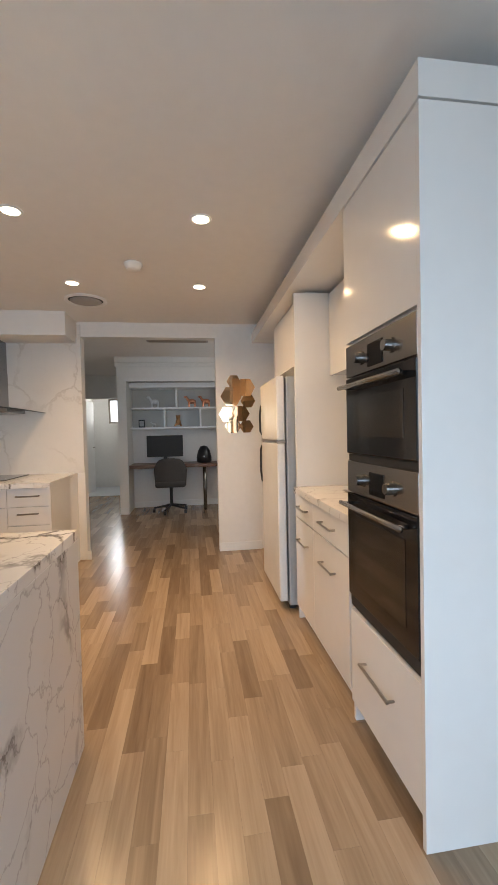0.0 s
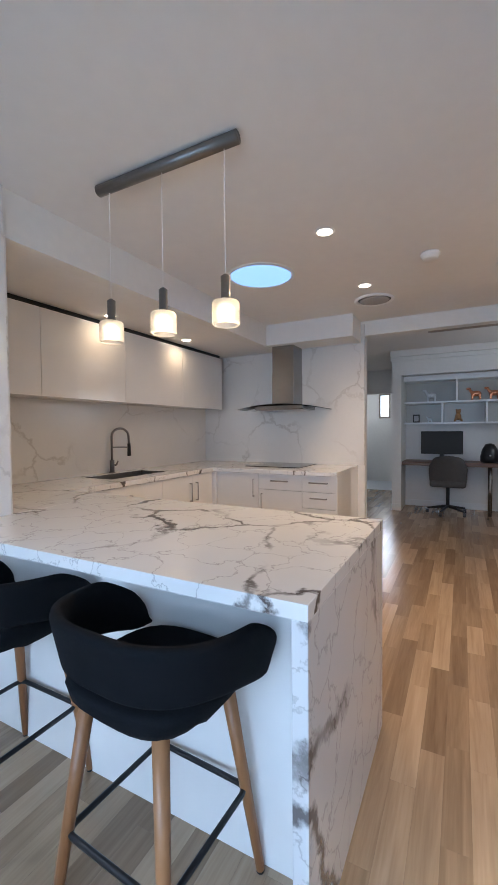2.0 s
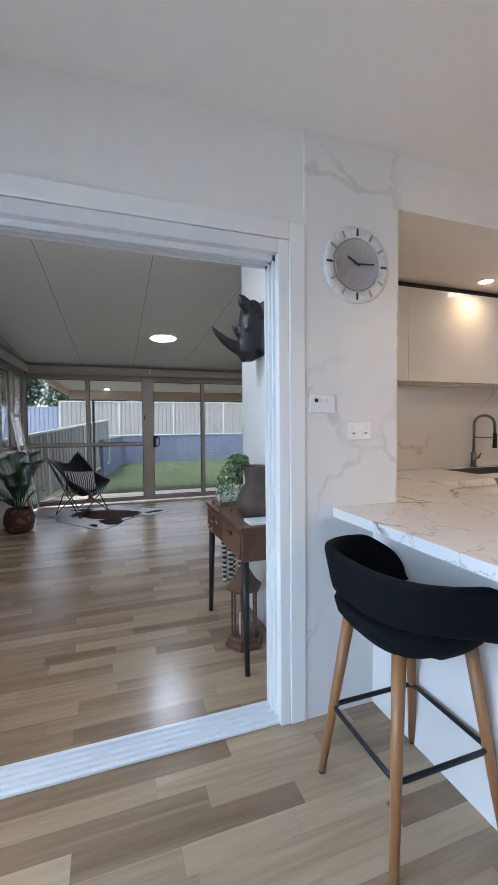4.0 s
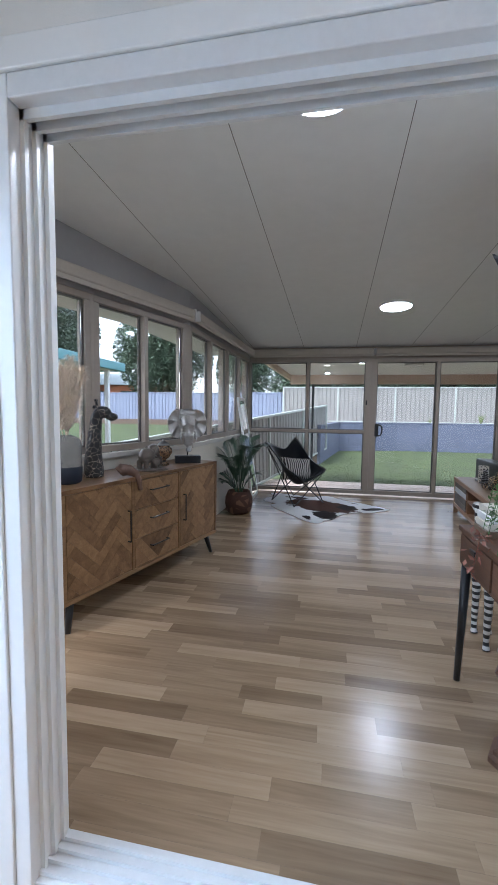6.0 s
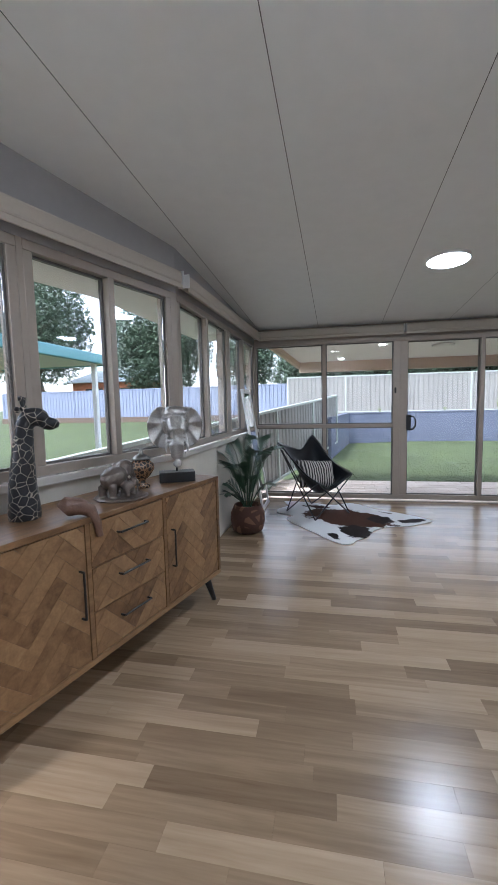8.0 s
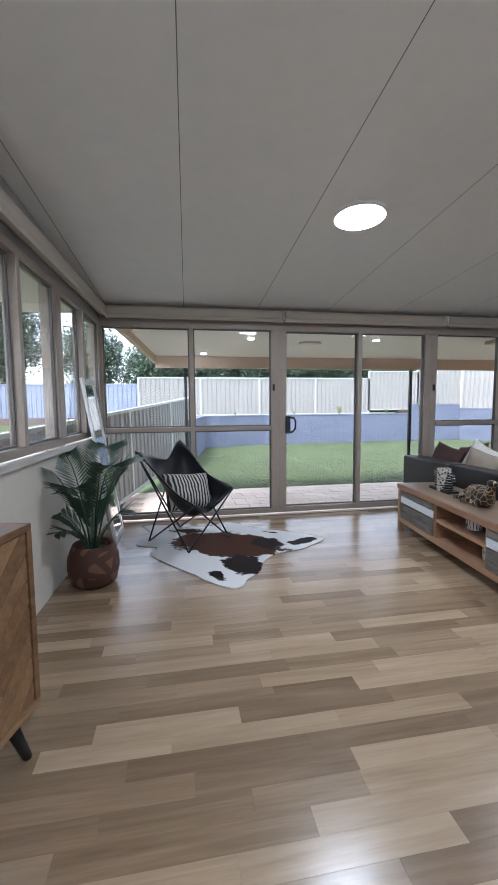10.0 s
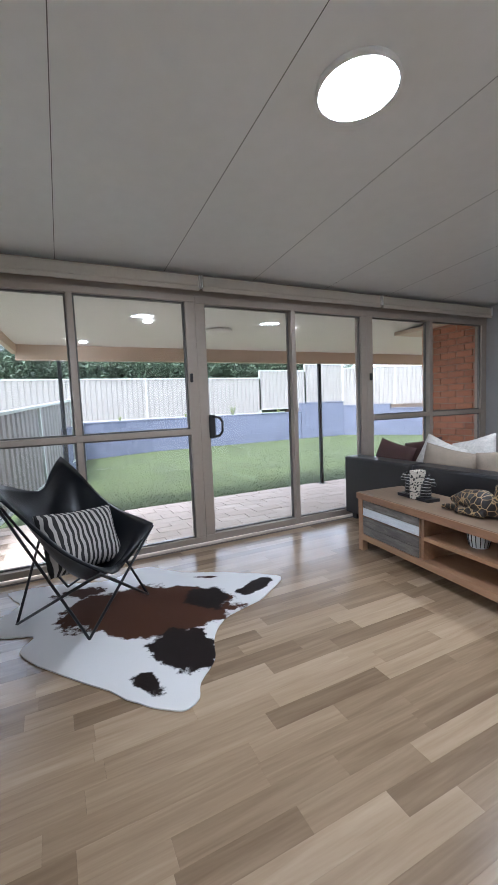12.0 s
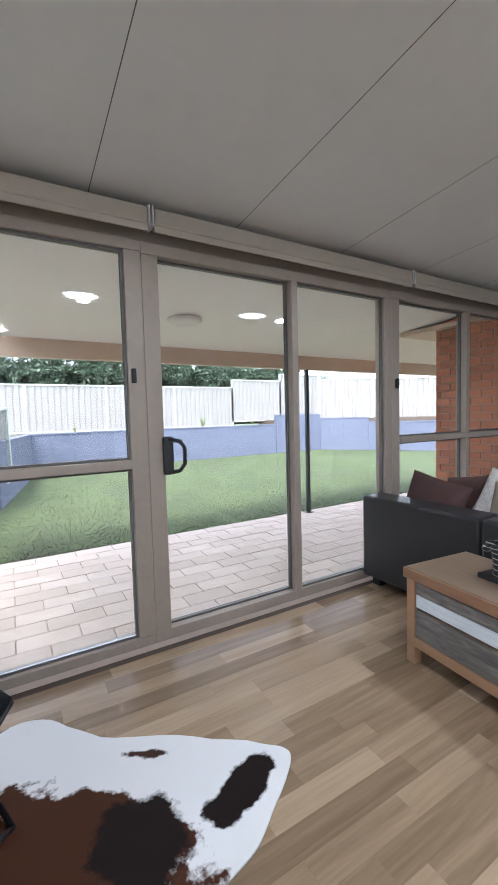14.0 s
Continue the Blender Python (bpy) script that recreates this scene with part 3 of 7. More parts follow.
# cooktop bench, fronts face the island
cabinets = "kitchen base units"
for nm, y0, y1, rows in (("base_cabinet", -0.1, 0.4, "door"), ("base_cabinet", -0.56, -0.1, "mixed"), ("base_cabinet", -0.89, -0.56, "drawers")):
    t = thing(nm, (3.0, (y0 + y1) / 2, 0), W % ("base unit with drawers under the cooktop bench" if rows != "door" else "corner base unit with one door"), "cabinet", cabinets)
    h = (y1 - y0) / 2
    part("body", B(-0.2, 0.56, -h, h, 0.1, 0.86), m_cab, t)
    part("kickboard", B(-0.15, 0.5, -h, h, 0, 0.1), m_kick, t)
    if rows == "door":
        d = front(t, "x", -0.22, -h, h, 0.1, 0.855, out=-1)
        bar_handle(d, (-0.22, -h + 0.05, 0.62), (-0.22, -h + 0.05, 0.8), (-1, 0, 0))
    else:
        d = front(t, "x", -0.22, -h, h, 0.705, 0.855, "drawer", -1)
        bar_handle(d, (-0.22, -0.09, 0.79), (-0.22, 0.09, 0.79), (-1, 0, 0))
        if rows == "mixed":
            d = front(t, "x", -0.22, -h, h, 0.1, 0.7, "door", -1)
            bar_handle(d, (-0.22, h - 0.04, 0.5), (-0.22, h - 0.04, 0.66), (-1, 0, 0))
        else:
            for a, b in ((0.55, 0.7), (0.33, 0.545), (0.1, 0.325)):
                d = front(t, "x", -0.22, -h, h, a, b, "drawer", -1)
                bar_handle(d, (-0.22, -0.08, (a + b) / 2 + 0.02), (-0.22, 0.08, (a + b) / 2 + 0.02), (-1, 0, 0))
slab("panel_bench_end", 2.76, KX1, -0.906, -0.89, 0, 0.86, m_cab, "white gloss end panel of the cooktop bench", "panel")
# sink bench, fronts face the dining side
for i, (x0, x1) in enumerate(((0.96, 1.5), (1.5, 1.95), (1.95, 2.4), (2.4, 2.76))):
    t = thing("base_cabinet", ((x0 + x1) / 2, 0.7, 0), W % "base unit under the sink bench", "cabinet", cabinets)
    h = (x1 - x0) / 2
    part("body", B(-h, h, -0.25, 0.3, 0.1, 0.7 if 1.4 < x0 < 2.2 else 0.86), m_cab, t)
    part("kickboard", B(-h, h, -0.2, 0.3, 0, 0.1), m_kick, t)
    d = front(t, "y", -0.27, -h, h, 0.1, 0.855, out=-1)
    hx = h - 0.05 if i % 2 == 0 else -h + 0.05
    bar_handle(d, (hx, -0.27, 0.6), (hx, -0.27, 0.78), (0, -1, 0))
slab("panel_corner", 2.745, 2.8, 0.385, 0.44, 0.0, 0.856, m_cab, "white corner filler panel", "panel")
TOPZ, TH = 0.9, 0.04
bench = thing("bench_top", (0, 0, 0), "white marble-look stone bench top along sink and cooktop", "bench top")
bm = bmesh.new()
SINK = (1.52, 2.22, 0.6, 0.93)
for a in ((0.325, SINK[0], 0.405, KY1 - 0.012), (SINK[1], KX1 - 0.012, 0.405, KY1 - 0.012), (SINK[0], SINK[1], 0.405, SINK[2]), (SINK[0], SINK[1], SINK[3], KY1 - 0.012), (2.735, KX1 - 0.012, -0.91, 0.405)):
    part("slab", B(*a, TOPZ - TH, TOPZ), m_marble, bench)
sink = thing("sink", (1.87, 0.765, 0.9), "dark undermount granite sink set in the stone bench", "sink")
bm = bmesh.new()
for a in ((-0.35, 0.35, -0.165, -0.155, -0.2, -0.001), (-0.35, 0.35, 0.155, 0.165, -0.2, -0.001), (-0.35, -0.34, -0.155, 0.155, -0.2, -0.001), (0.34, 0.35, -0.155, 0.155, -0.2, -0.001), (-0.35, 0.35, -0.165, 0.165, -0.21, -0.2)):
    box(bm, *a)
part("bowl", bm, m_grey_metal, sink)
part("waste", cyl(bmesh.new(), (0, 0, -0.2), (0, 0, -0.192), 0.045, seg=20), m_steel, sink, "steel sink waste")
tap = thing("kitchen_tap", (1.9, 0.985, 0.9), "gunmetal spring-neck kitchen tap with pull-down spray", "tap")
part("body", cyl(cyl(bmesh.new(), (0, 0, 0), (0, 0, 0.012), 0.03), (0, 0, 0.012), (0, 0, 0.12), 0.021), m_grey_metal, tap, smooth=True)
neck = [(0, 0, 0.12), (0, 0, 0.32)] + [(0.085 - 0.085 * math.cos(a), -0.045 * (1 - math.cos(a)) / 2, 0.34 + 0.075 * math.sin(a)) for a in [i * math.pi / 10 for i in range(11)]] + [(0.172, -0.046, 0.26)]
part("neck", tube(bmesh.new(), neck, 0.011, 10), m_grey_metal, tap, smooth=True)
part("spray", cyl(bmesh.new(), (0.172, -0.046, 0.27), (0.174, -0.047, 0.15), 0.014, 0.018), m_dark, tap, "black spray head", smooth=True)
part("bracket", tube(bmesh.new(), [(0, 0, 0.24), (0.16, -0.043, 0.235)], 0.006, 6), m_grey_metal, tap)
part("lever", tube(bmesh.new(), [(0.01, 0, 0.07), (0.045, -0.01, 0.075), (0.06, -0.015, 0.11)], [0.012, 0.01, 0.006], 8), m_grey_metal, tap, smooth=True)
cook = thing("cooktop", (3.24, -0.155, 0.9), "black glass cooktop set on the stone bench", "cooktop")
part("glass_plate", B(-0.265, 0.265, -0.31, 0.31, 0.001, 0.008, bevel=0.002), m_black_glass, cook)
for x, y, r in ((-0.12, -0.16, 0.09), (-0.12, 0.16, 0.075), (0.13, -0.16, 0.075), (0.13, 0.16, 0.09)):
    part("ring", lathe(bmesh.new(), [(r, 0.0083), (r + 0.002, 0.0085), (r + 0.004, 0.0083)], (x, y, 0), 32, False), m_handle, cook)
# stone splashbacks
slab("splashback_sink", 0.32, KX1 - 0.012, KY1 - 0.012, KY1, 0.9, DROP, m_splash, "soft-veined marble-look splashback behind the sink", "splashback")
slab("splashback_cooktop", KX1 - 0.012, KX1, -0.98, KY1 - 0.012, 0.9, DROP + 0.2, m_splash, "soft-veined marble-look splashback behind the cooktop", "splashback")
slab("panel_clock_wall", -0.13, 0.322, -0.012, 0.003, 0, CEIL, m_clockwall, "pale marble-look panel on the wall end with the clock", "wall panel")
slab("panel_clock_return", 0.32, 0.332, -0.009, KY1 - 0.012, 0, DROP, m_splash, "pale marble-look panel on the wall return", "wall panel")
# overhead cabinets
xs = [0.335, 1.0, 1.8, 2.62, 3.41]
for a, b in zip(xs, xs[1:]):
    t = thing("overhead_cabinet", ((a + b) / 2, 0.88, 1.545), "white gloss handleless overhead cabinet above the sink", "cabinet", "overhead cabinets")
    h = (b - a) / 2
    part("body", B(-h, h, -0.16, 0.165, 0, 0.615), m_cab, t)
    part("door", B(-h + 0.0015, h - 0.0015, -0.18, -0.161, -0.005, 0.612, bevel=0.0015), m_cab, t)
    # solid black strip paints the shade between cabinet top and ceiling
    part("top_gap_shade", B(-h, h, -0.15, 0.16, 0.615, 0.653), m_dark, t, "black strip standing in for the shaded gap at the ceiling")

# rangehood
hood = thing("rangehood", (KX1 - 0.012, -0.155, 1.5), "stainless canopy rangehood with a curved glass visor", "rangehood")
part("chimney", B(-0.27, -0.001, -0.125, 0.125, 0.06, 0.71, bevel=0.003), m_steel, hood)
part("chimney_sleeve", B(-0.274, -0.001, -0.129, 0.129, 0.06, 0.4, bevel=0.003), m_steel, hood)
bm = bmesh.new()
N = 18
rows = [[bm.verts.new((x, -0.47 + 0.94 * i / N, 0.06 - 0.05 * ((i / N - 0.5) * 2) ** 2 + dz)) for i in range(N + 1)] for x, dz in ((-0.001, 0), (-0.46, 0), (-0.46, 0.007), (-0.001, 0.007))]
for r in range(4):
    for i in range(N):
        bm.faces.new((rows[r][i], rows[r][i + 1], rows[(r + 1) % 4][i + 1], rows[(r + 1) % 4][i]))
part("glass_visor", bm, glass("smoked_glass", (0.25, 0.26, 0.26)), hood, "smoked curved glass visor", smooth=True)
part("motor_box", B(-0.4, -0.001, -0.28, 0.28, 0.005, 0.052, bevel=0.006), m_steel, hood)
part("filter", B(-0.36, -0.05, -0.24, 0.24, 0.0, 0.006), m_handle, hood)

# ---- oven wall ----
FY = -2.735
tower = thing("oven_tower", (0.64, -3.04, 0), "tall white gloss oven cabinet with drawer and cupboard", "cabinet")
part("side_panel", B(-0.305, -0.285, -0.31, 0.305, 0, 2.22, bevel=0.001), m_cab, tower)
part("side_panel", B(0.265, 0.285, -0.31, 0.285, 0, 2.22), m_cab, tower)
part("back", B(-0.285, 0.265, -0.31, -0.3, 0.1, 2.22), m_cab, tower)
part("kickboard", B(-0.285, 0.265, -0.3, 0.24, 0, 0.1), m_kick, tower)
part("shelf", B(-0.285, 0.265, -0.3, 0.28, 0.5, 0.52), m_cab, tower)
part("shelf", B(-0.285, 0.265, -0.3, 0.28, 1.64, 1.66), m_cab, tower)
part("crown", B(-0.305, 0.285, -0.31, 0.305, 2.228, 2.335, bevel=0.001), m_cab, tower)
d = part("drawer", B(-0.284, 0.264, 0.284, 0.303, 0.1, 0.505, bevel=0.0015), m_cab, tower)
bar_handle(d, (-0.12, 0.303, 0.34), (0.12, 0.303, 0.34), (0, 1, 0))
part("door", B(-0.284, 0.284, 0.284, 0.303, 1.645, 2.218, bevel=0.0015), m_cab, tower)


def oven(z0, z1, label):
    o = thing("oven", (0.63, -2.745, z0), label, "oven", "stacked ovens")
    h = z1 - z0
    part("body", B(-0.27, 0.27, -0.28, -0.012, 0.0, h - 0.005), m_grey_metal, o)
    part("control_panel", B(-0.275, 0.275, -0.012, 0.012, h - 0.13, h, bevel=0.003), m_steel, o)
    part("display", B(-0.06, 0.06, 0.011, 0.015, h - 0.115, h - 0.03, bevel=0.002), m_black_glass, o, "black clock display")
    for x in (-0.12, 0.12):
        k = part("knob", cyl(cyl(bmesh.new(), (x, 0.011, h - 0.07), (x, 0.018, h - 0.07), 0.026, seg=24), (x, 0.018, h - 0.07), (x, 0.042, h - 0.07), 0.02, 0.018, 24), m_steel, o, "round steel knob")
    d = part("oven_door", B(-0.275, 0.275, -0.012, 0.014, 0.03, h - 0.135, bevel=0.004), m_black_glass, o, "black glass oven door")
    part("window", B(-0.2, 0.2, 0.0142, 0.0155, 0.1, h - 0.22, bevel=0.0005), m_oven_glass, d)
    bm = tube(bmesh.new(), [(-0.25, 0.055, h - 0.175), (0.25, 0.055, h - 0.175)], 0.0095, 10)
    for x in (-0.22, 0.22):
        tube(bm, [(x, 0.012, h - 0.175), (x, 0.055, h - 0.175)], 0.008, 8)
    part("handle", bm, m_steel, d, "steel bar handle", smooth=True)
    part("vent", B(-0.27, 0.27, -0.01, 0.006, 0.0, 0.027), m_dark, o)
    return o


oven(1.15, 1.628, "built-in stainless and black glass oven, the upper of two")
oven(0.545, 1.148, "built-in stainless and black glass oven, the lower of two")
part("trim_strip", B(0.345, 0.905, -2.76, -2.742, 0.522, 0.544), m_dark, None)
tagged(bpy.data.objects["trim_strip"], "black ventilation strip below the ovens", "trim", kind="structure")
# drawers between oven and fridge
for a, b, big in ((0.965, 1.5, True), (1.5, 1.9, False)):
    t = thing("base_cabinet", ((a + b) / 2, -3.05, 0), W % "drawer unit between ovens and fridge", "cabinet", cabinets)
    h = (b - a) / 2
    part("body", B(-h, h, -0.3, 0.275, 0.1, 0.86), m_cab, t)
    part("kickboard", B(-h, h, -0.3, 0.24, 0, 0.1), m_kick, t)
    for z0, z1 in ((0.705, 0.855), (0.1, 0.7)) if big else ((0.705, 0.855), (0.1, 0.7)):
        d = part("drawer", B(-h + 0.0015, h - 0.0015, 0.276, 0.295, z0 + 0.0015, z1 - 0.0015, bevel=0.0012), m_cab, t)
        z = z1 - 0.07 if z0 > 0.5 else z1 - 0.13
        bar_handle(d, (-0.1, 0.295, z), (0.1, 0.295, z), (0, 1, 0))
slab("bench_top_oven_side", 0.925, 1.9, KY0 + 0.012, -2.745, 0.86, 0.9, m_marble, "short marble-look bench top beside the ovens", "bench top")
slab("splashback_oven_side", 0.925, 1.9, KY0, KY0 + 0.012, 0.9, 1.65, m_cab, "plain white splashback beside the ovens", "splashback")
slab("panel_fridge", 1.9, 1.925, KY0, -2.77, 0, 2.2, m_cab, "tall white panel beside the fridge", "panel")
slab("bulkhead_oven_side", 0.925, KX1, KY0, -2.735, 2.228, 2.335, m_cab, "white bulkhead over fridge and cupboards", "bulkhead")
t = thing("overhead_cabinet", (1.41, -3.18, 1.65), "white gloss overhead cupboard above the short bench", "cabinet", "overhead cabinets")
part("body", B(-0.485, 0.485, -0.18, 0.15, 0, 0.545), m_cab, t)
part("door", B(-0.483, -0.001, 0.151, 0.17, -0.003, 0.545, bevel=0.0015), m_cab, t)
part("door", B(0.001, 0.483, 0.151, 0.17, -0.003, 0.545, bevel=0.0015), m_cab, t)
t = thing("overhead_cabinet", (2.42, -3.1, 1.76), "white gloss cupboard above the fridge", "cabinet", "overhead cabinets")
part("body", B(-0.48, 0.48, -0.25, 0.24, 0, 0.46), m_cab, t)
part("door", B(-0.478, 0.478, 0.241, 0.26, 0, 0.458, bevel=0.0015), m_cab, t)
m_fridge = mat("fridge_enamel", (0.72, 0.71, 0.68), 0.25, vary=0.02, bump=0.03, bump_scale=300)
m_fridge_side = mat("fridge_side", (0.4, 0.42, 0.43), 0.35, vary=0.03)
fr = thing("fridge", (2.36, -2.965, 0), "off-white two-door fridge with the freezer on top", "fridge")
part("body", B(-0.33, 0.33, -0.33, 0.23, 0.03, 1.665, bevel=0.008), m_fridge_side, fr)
d = part("fridge_door", B(-0.33, 0.33, 0.24, 0.3, 0.06, 1.195, bevel=0.014), m_fridge, fr)
part("handle", tube(bmesh.new(), [(0.3, 0.298, 1.16), (0.302, 0.31, 1.12), (0.302, 0.312, 0.95), (0.3, 0.3, 0.85)], 0.009, 8), m_dark, d, "dark door handle", smooth=True)
d = part("freezer_door", B(-0.33, 0.33, 0.24, 0.3, 1.21, 1.67, bevel=0.014), m_fridge, fr)
part("handle", tube(bmesh.new(), [(0.3, 0.298, 1.25), (0.302, 0.31, 1.28), (0.302, 0.312, 1.42), (0.3, 0.3, 1.5)], 0.009, 8), m_dark, d, "dark door handle", smooth=True)
part("badge", B(-0.27, -0.2, 0.3, 0.303, 1.615, 1.63), m_handle, d)
part("divider", B(-0.328, 0.328, 0.235, 0.298, 1.195, 1.21), m_handle, fr, "metallic strip between the doors")
for x in (-0.28, 0.28):
    part("foot", cyl(bmesh.new(), (x, 0.2, 0), (x, 0.2, 0.035), 0.025), m_dark, fr)

# ---- island ----
isl = thing("island_bench", (0, 0, 0), "marble-look island bench with a waterfall end and white panel below", "island bench")
bm = bmesh.new()
box(bm, 0, 0.955, -1.6, -0.012, TOPZ - TH, TOPZ, 0.002)
box(bm, 0.333, 0.955, -0.012, 0.404, TOPZ - TH, TOPZ)
part("benchtop", bm, m_marble, isl)
part("waterfall_end", B(0, 0.955, -1.6, -1.56, 0, TOPZ - TH, bevel=0.002), m_marble_end, isl, "marble-look slab with brown-grey veins down to the floor")
part("front_panel", B(0.205, 0.225, -1.56, -0.012, 0, TOPZ - TH), m_cab, isl, "plain white panel behind the stools")
part("carcass", B(0.225, 0.93, -1.56, -0.02, 0.1, TOPZ - TH), m_cab, isl)
part("kickboard", B(0.23, 0.87, -1.56, -0.02, 0, 0.1), m_kick, isl)
m_wood_leg = plank_mat("oak_leg", [(0, (0.2, 0.085, 0.032)), (0.5, (0.3, 0.14, 0.055)), (1, (0.38, 0.19, 0.085))], 0.4, (14, 14, 1.5), 0.3, 0.05)
m_fabric = mat("black_fabric", (0.006, 0.007, 0.009), 0.85, vary=0.12, scale=30, bump=0.3, bump_scale=700, spec=0.12)
m_black = mat("black_metal", (0.012, 0.012, 0.014), 0.35, vary=0.03)


def shell(bm, rows, thick):
    """A closed skin over a grid of points, thickened inwards along its normals."""
    grid = [[Vector(p) for p in r] for r in rows]
    nr, nc = len(grid), len(grid[0])
    nrm = [[None] * nc for _ in range(nr)]
    for i in range(nr):
        for j in range(nc):
            du = grid[min(i + 1, nr - 1)][j] - grid[max(i - 1, 0)][j]
            dv = grid[i][min(j + 1, nc - 1)] - grid[i][max(j - 1, 0)]
            c = du.cross(dv)
            nrm[i][j] = c.normalized() if c.length > 1e-9 else Vector((0, 0, 1))
    a = [[bm.verts.new(p) for p in r] for r in grid]
    b = [[bm.verts.new(grid[i][j] + nrm[i][j] * thick) for j in range(nc)] for i in range(nr)]
    for i in range(nr - 1):
        for j in range(nc - 1):
            bm.faces.new((a[i][j], a[i][j + 1], a[i + 1][j + 1], a[i + 1][j]))
            bm.faces.new((b[i][j], b[i + 1][j], b[i + 1][j + 1], b[i][j + 1]))
    ring = [(i, 0) for i in range(nr)] + [(nr - 1, j) for j in range(1, nc)] + [(i, nc - 1) for i in range(nr - 2, -1, -1)] + [(0, j) for j in range(nc - 2, 0, -1)]
    for k in range(len(ring)):
        p, q = ring[k], ring[(k + 1) % len(ring)]
        bm.faces.new((a[p[0]][p[1]], a[q[0]][q[1]], b[q[0]][q[1]], b[p[0]][p[1]]))
    return bm


def bar_stool(m):
    """The open side faces +x; the wrap-round back is at -x."""
    t = thing("bar_stool", m, "black upholstered bar stool with a wrap-round back on oak legs", "bar stool", "bar stools")
    # a dished seat with a rounded rim
    bm = bmesh.new()
    prof = [(0.0, 0.575), (0.12, 0.57), (0.175, 0.585), (0.2, 0.615), (0.208, 0.645), (0.198, 0.66), (0.17, 0.658), (0.1, 0.645), (0.0, 0.642)]
    rings = []
    S = 36
    for r, z in prof[1:-1]:
        ring = []
        for k in range(S):
            a = k * math.tau / S
            e = (abs(math.cos(a)) ** 3.2 + abs(math.sin(a)) ** 3.2) ** (-1 / 3.2)
            ring.append(bm.verts.new((r * e * math.cos(a) * 0.97, r * e * math.sin(a) * 1.02, z + 0.012 * (math.cos(a) < -0.3) * (r > 0.15))))
        rings.append(ring)
    for p, q in zip(rings, rings[1:]):
        for k in range(S):
            bm.faces.new((p[k], p[(k + 1) % S], q[(k + 1) % S], q[k]))
    for ring, z in ((rings[0], prof[0][1]), (rings[-1], prof[-1][1])):
        c = bm.verts.new((0, 0, z))
        for k in range(S):
            bm.faces.new((ring[k], ring[(k + 1) % S], c))
    part("seat", bm, m_fabric, t, smooth=True)
    # the back band, tall behind and falling to rounded arms, joined low at the sides
    rows = []
    H = 7
    for i in range(41):
        u = i / 40 * 2 - 1
        a = math.pi + u * math.radians(128)
        s = abs(u)
        top = 0.845 - 0.035 * s ** 2 - 0.13 * max(0, s - 0.72) ** 1.2 * 3
        low = 0.695 + 0.0 * s - 0.075 * max(0, (s - 0.45) / 0.55) ** 1.4
        if s > 0.9:
            mid = (top + low) / 2
            k = math.sqrt(max(0.03, 1 - ((s - 0.9) / 0.1) ** 2))
            top, low = mid + (top - mid) * k, mid + (low - mid) * k
        r0 = 0.205 + 0.02 * s
        row = []
        for j in range(H):
            v = j / (H - 1)
            rr = r0 + 0.028 * v
            ca, sa = math.cos(a), math.sin(a)
            e = (abs(ca) ** 2.6 + abs(sa) ** 2.6) ** (-1 / 2.6)
            row.append((rr * e * ca, rr * e * sa * 1.06, low + (top - low) * v))
        rows.append([(p[0] + 0.03, p[1], p[2]) for p in row])
    bm = shell(bmesh.new(), rows, 0.032)
    ob = part("backrest", bm, m_fabric, t, smooth=True)
    bv = ob.modifiers.new("soft", "SUBSURF")
    bv.levels = bv.render_levels = 1
    for sx, sy in ((-1, -1), (-1, 1), (1, -1), (1, 1)):
        bm = tube(bmesh.new(), [(0.13 * sx, 0.125 * sy, 0.6), (0.2 * sx, 0.195 * sy, 0.008)], [0.021, 0.013], 12)
        lg = part("leg", bm, m_wood_leg, t, "tapered oak leg", smooth=True)
        part("foot_pad", cyl(bmesh.new(), (0.2 * sx, 0.195 * sy, 0), (0.2 * sx, 0.195 * sy, 0.009), 0.012), m_dark, lg)
    f = 0.165
    c = 0.03
    pts = []
    for sx, sy in ((1, 1), (-1, 1), (-1, -1), (1, -1)):
        for k in range(5):
            b = math.atan2(sy, sx) - math.pi / 4 + k * math.pi / 8
            pts.append((sx * (f + 0.008 - c) + c * math.cos(b), sy * (f + 0.003 - c) + c * math.sin(b), 0.26))
    part("footrest", tube(bmesh.new(), pts, 0.0085, 10, True), m_black, t, "black metal footrest frame", smooth=True)
    return t


s1 = bar_stool(pose(0.005, -0.458, 0))
copy_thing(s1, pose(-0.005, -1.18, 0, 0, 0, -3))

# ---- ceiling fittings ----
m_lamp_on = glow("lamp_face_warm", (1.0, 0.8, 0.55), 6)
for x, y, z in DOWNLIGHTS:
    t = thing("downlight", (x, y, z), "round white recessed downlight, lit warm", "downlight", "downlights")
    part("rim", lathe(bmesh.new(), [(0.042, -0.001), (0.045, -0.006), (0.056, -0.004), (0.058, 0.0)], seg=28, caps=False), m_trim, t, smooth=True)
    part("lens", cyl(bmesh.new(), (0, 0, -0.003), (0, 0, -0.001), 0.042, seg=28), m_lamp_on, t, "glowing warm lens")
t = thing("skylight", (1.9, -0.57, CEIL), "round tubular skylight with a bluish daylight diffuser", "skylight")
part("rim", lathe(bmesh.new(), [(0.225, -0.002), (0.23, -0.009), (0.248, -0.006), (0.252, 0.0)], seg=48, caps=False), m_trim, t, smooth=True)
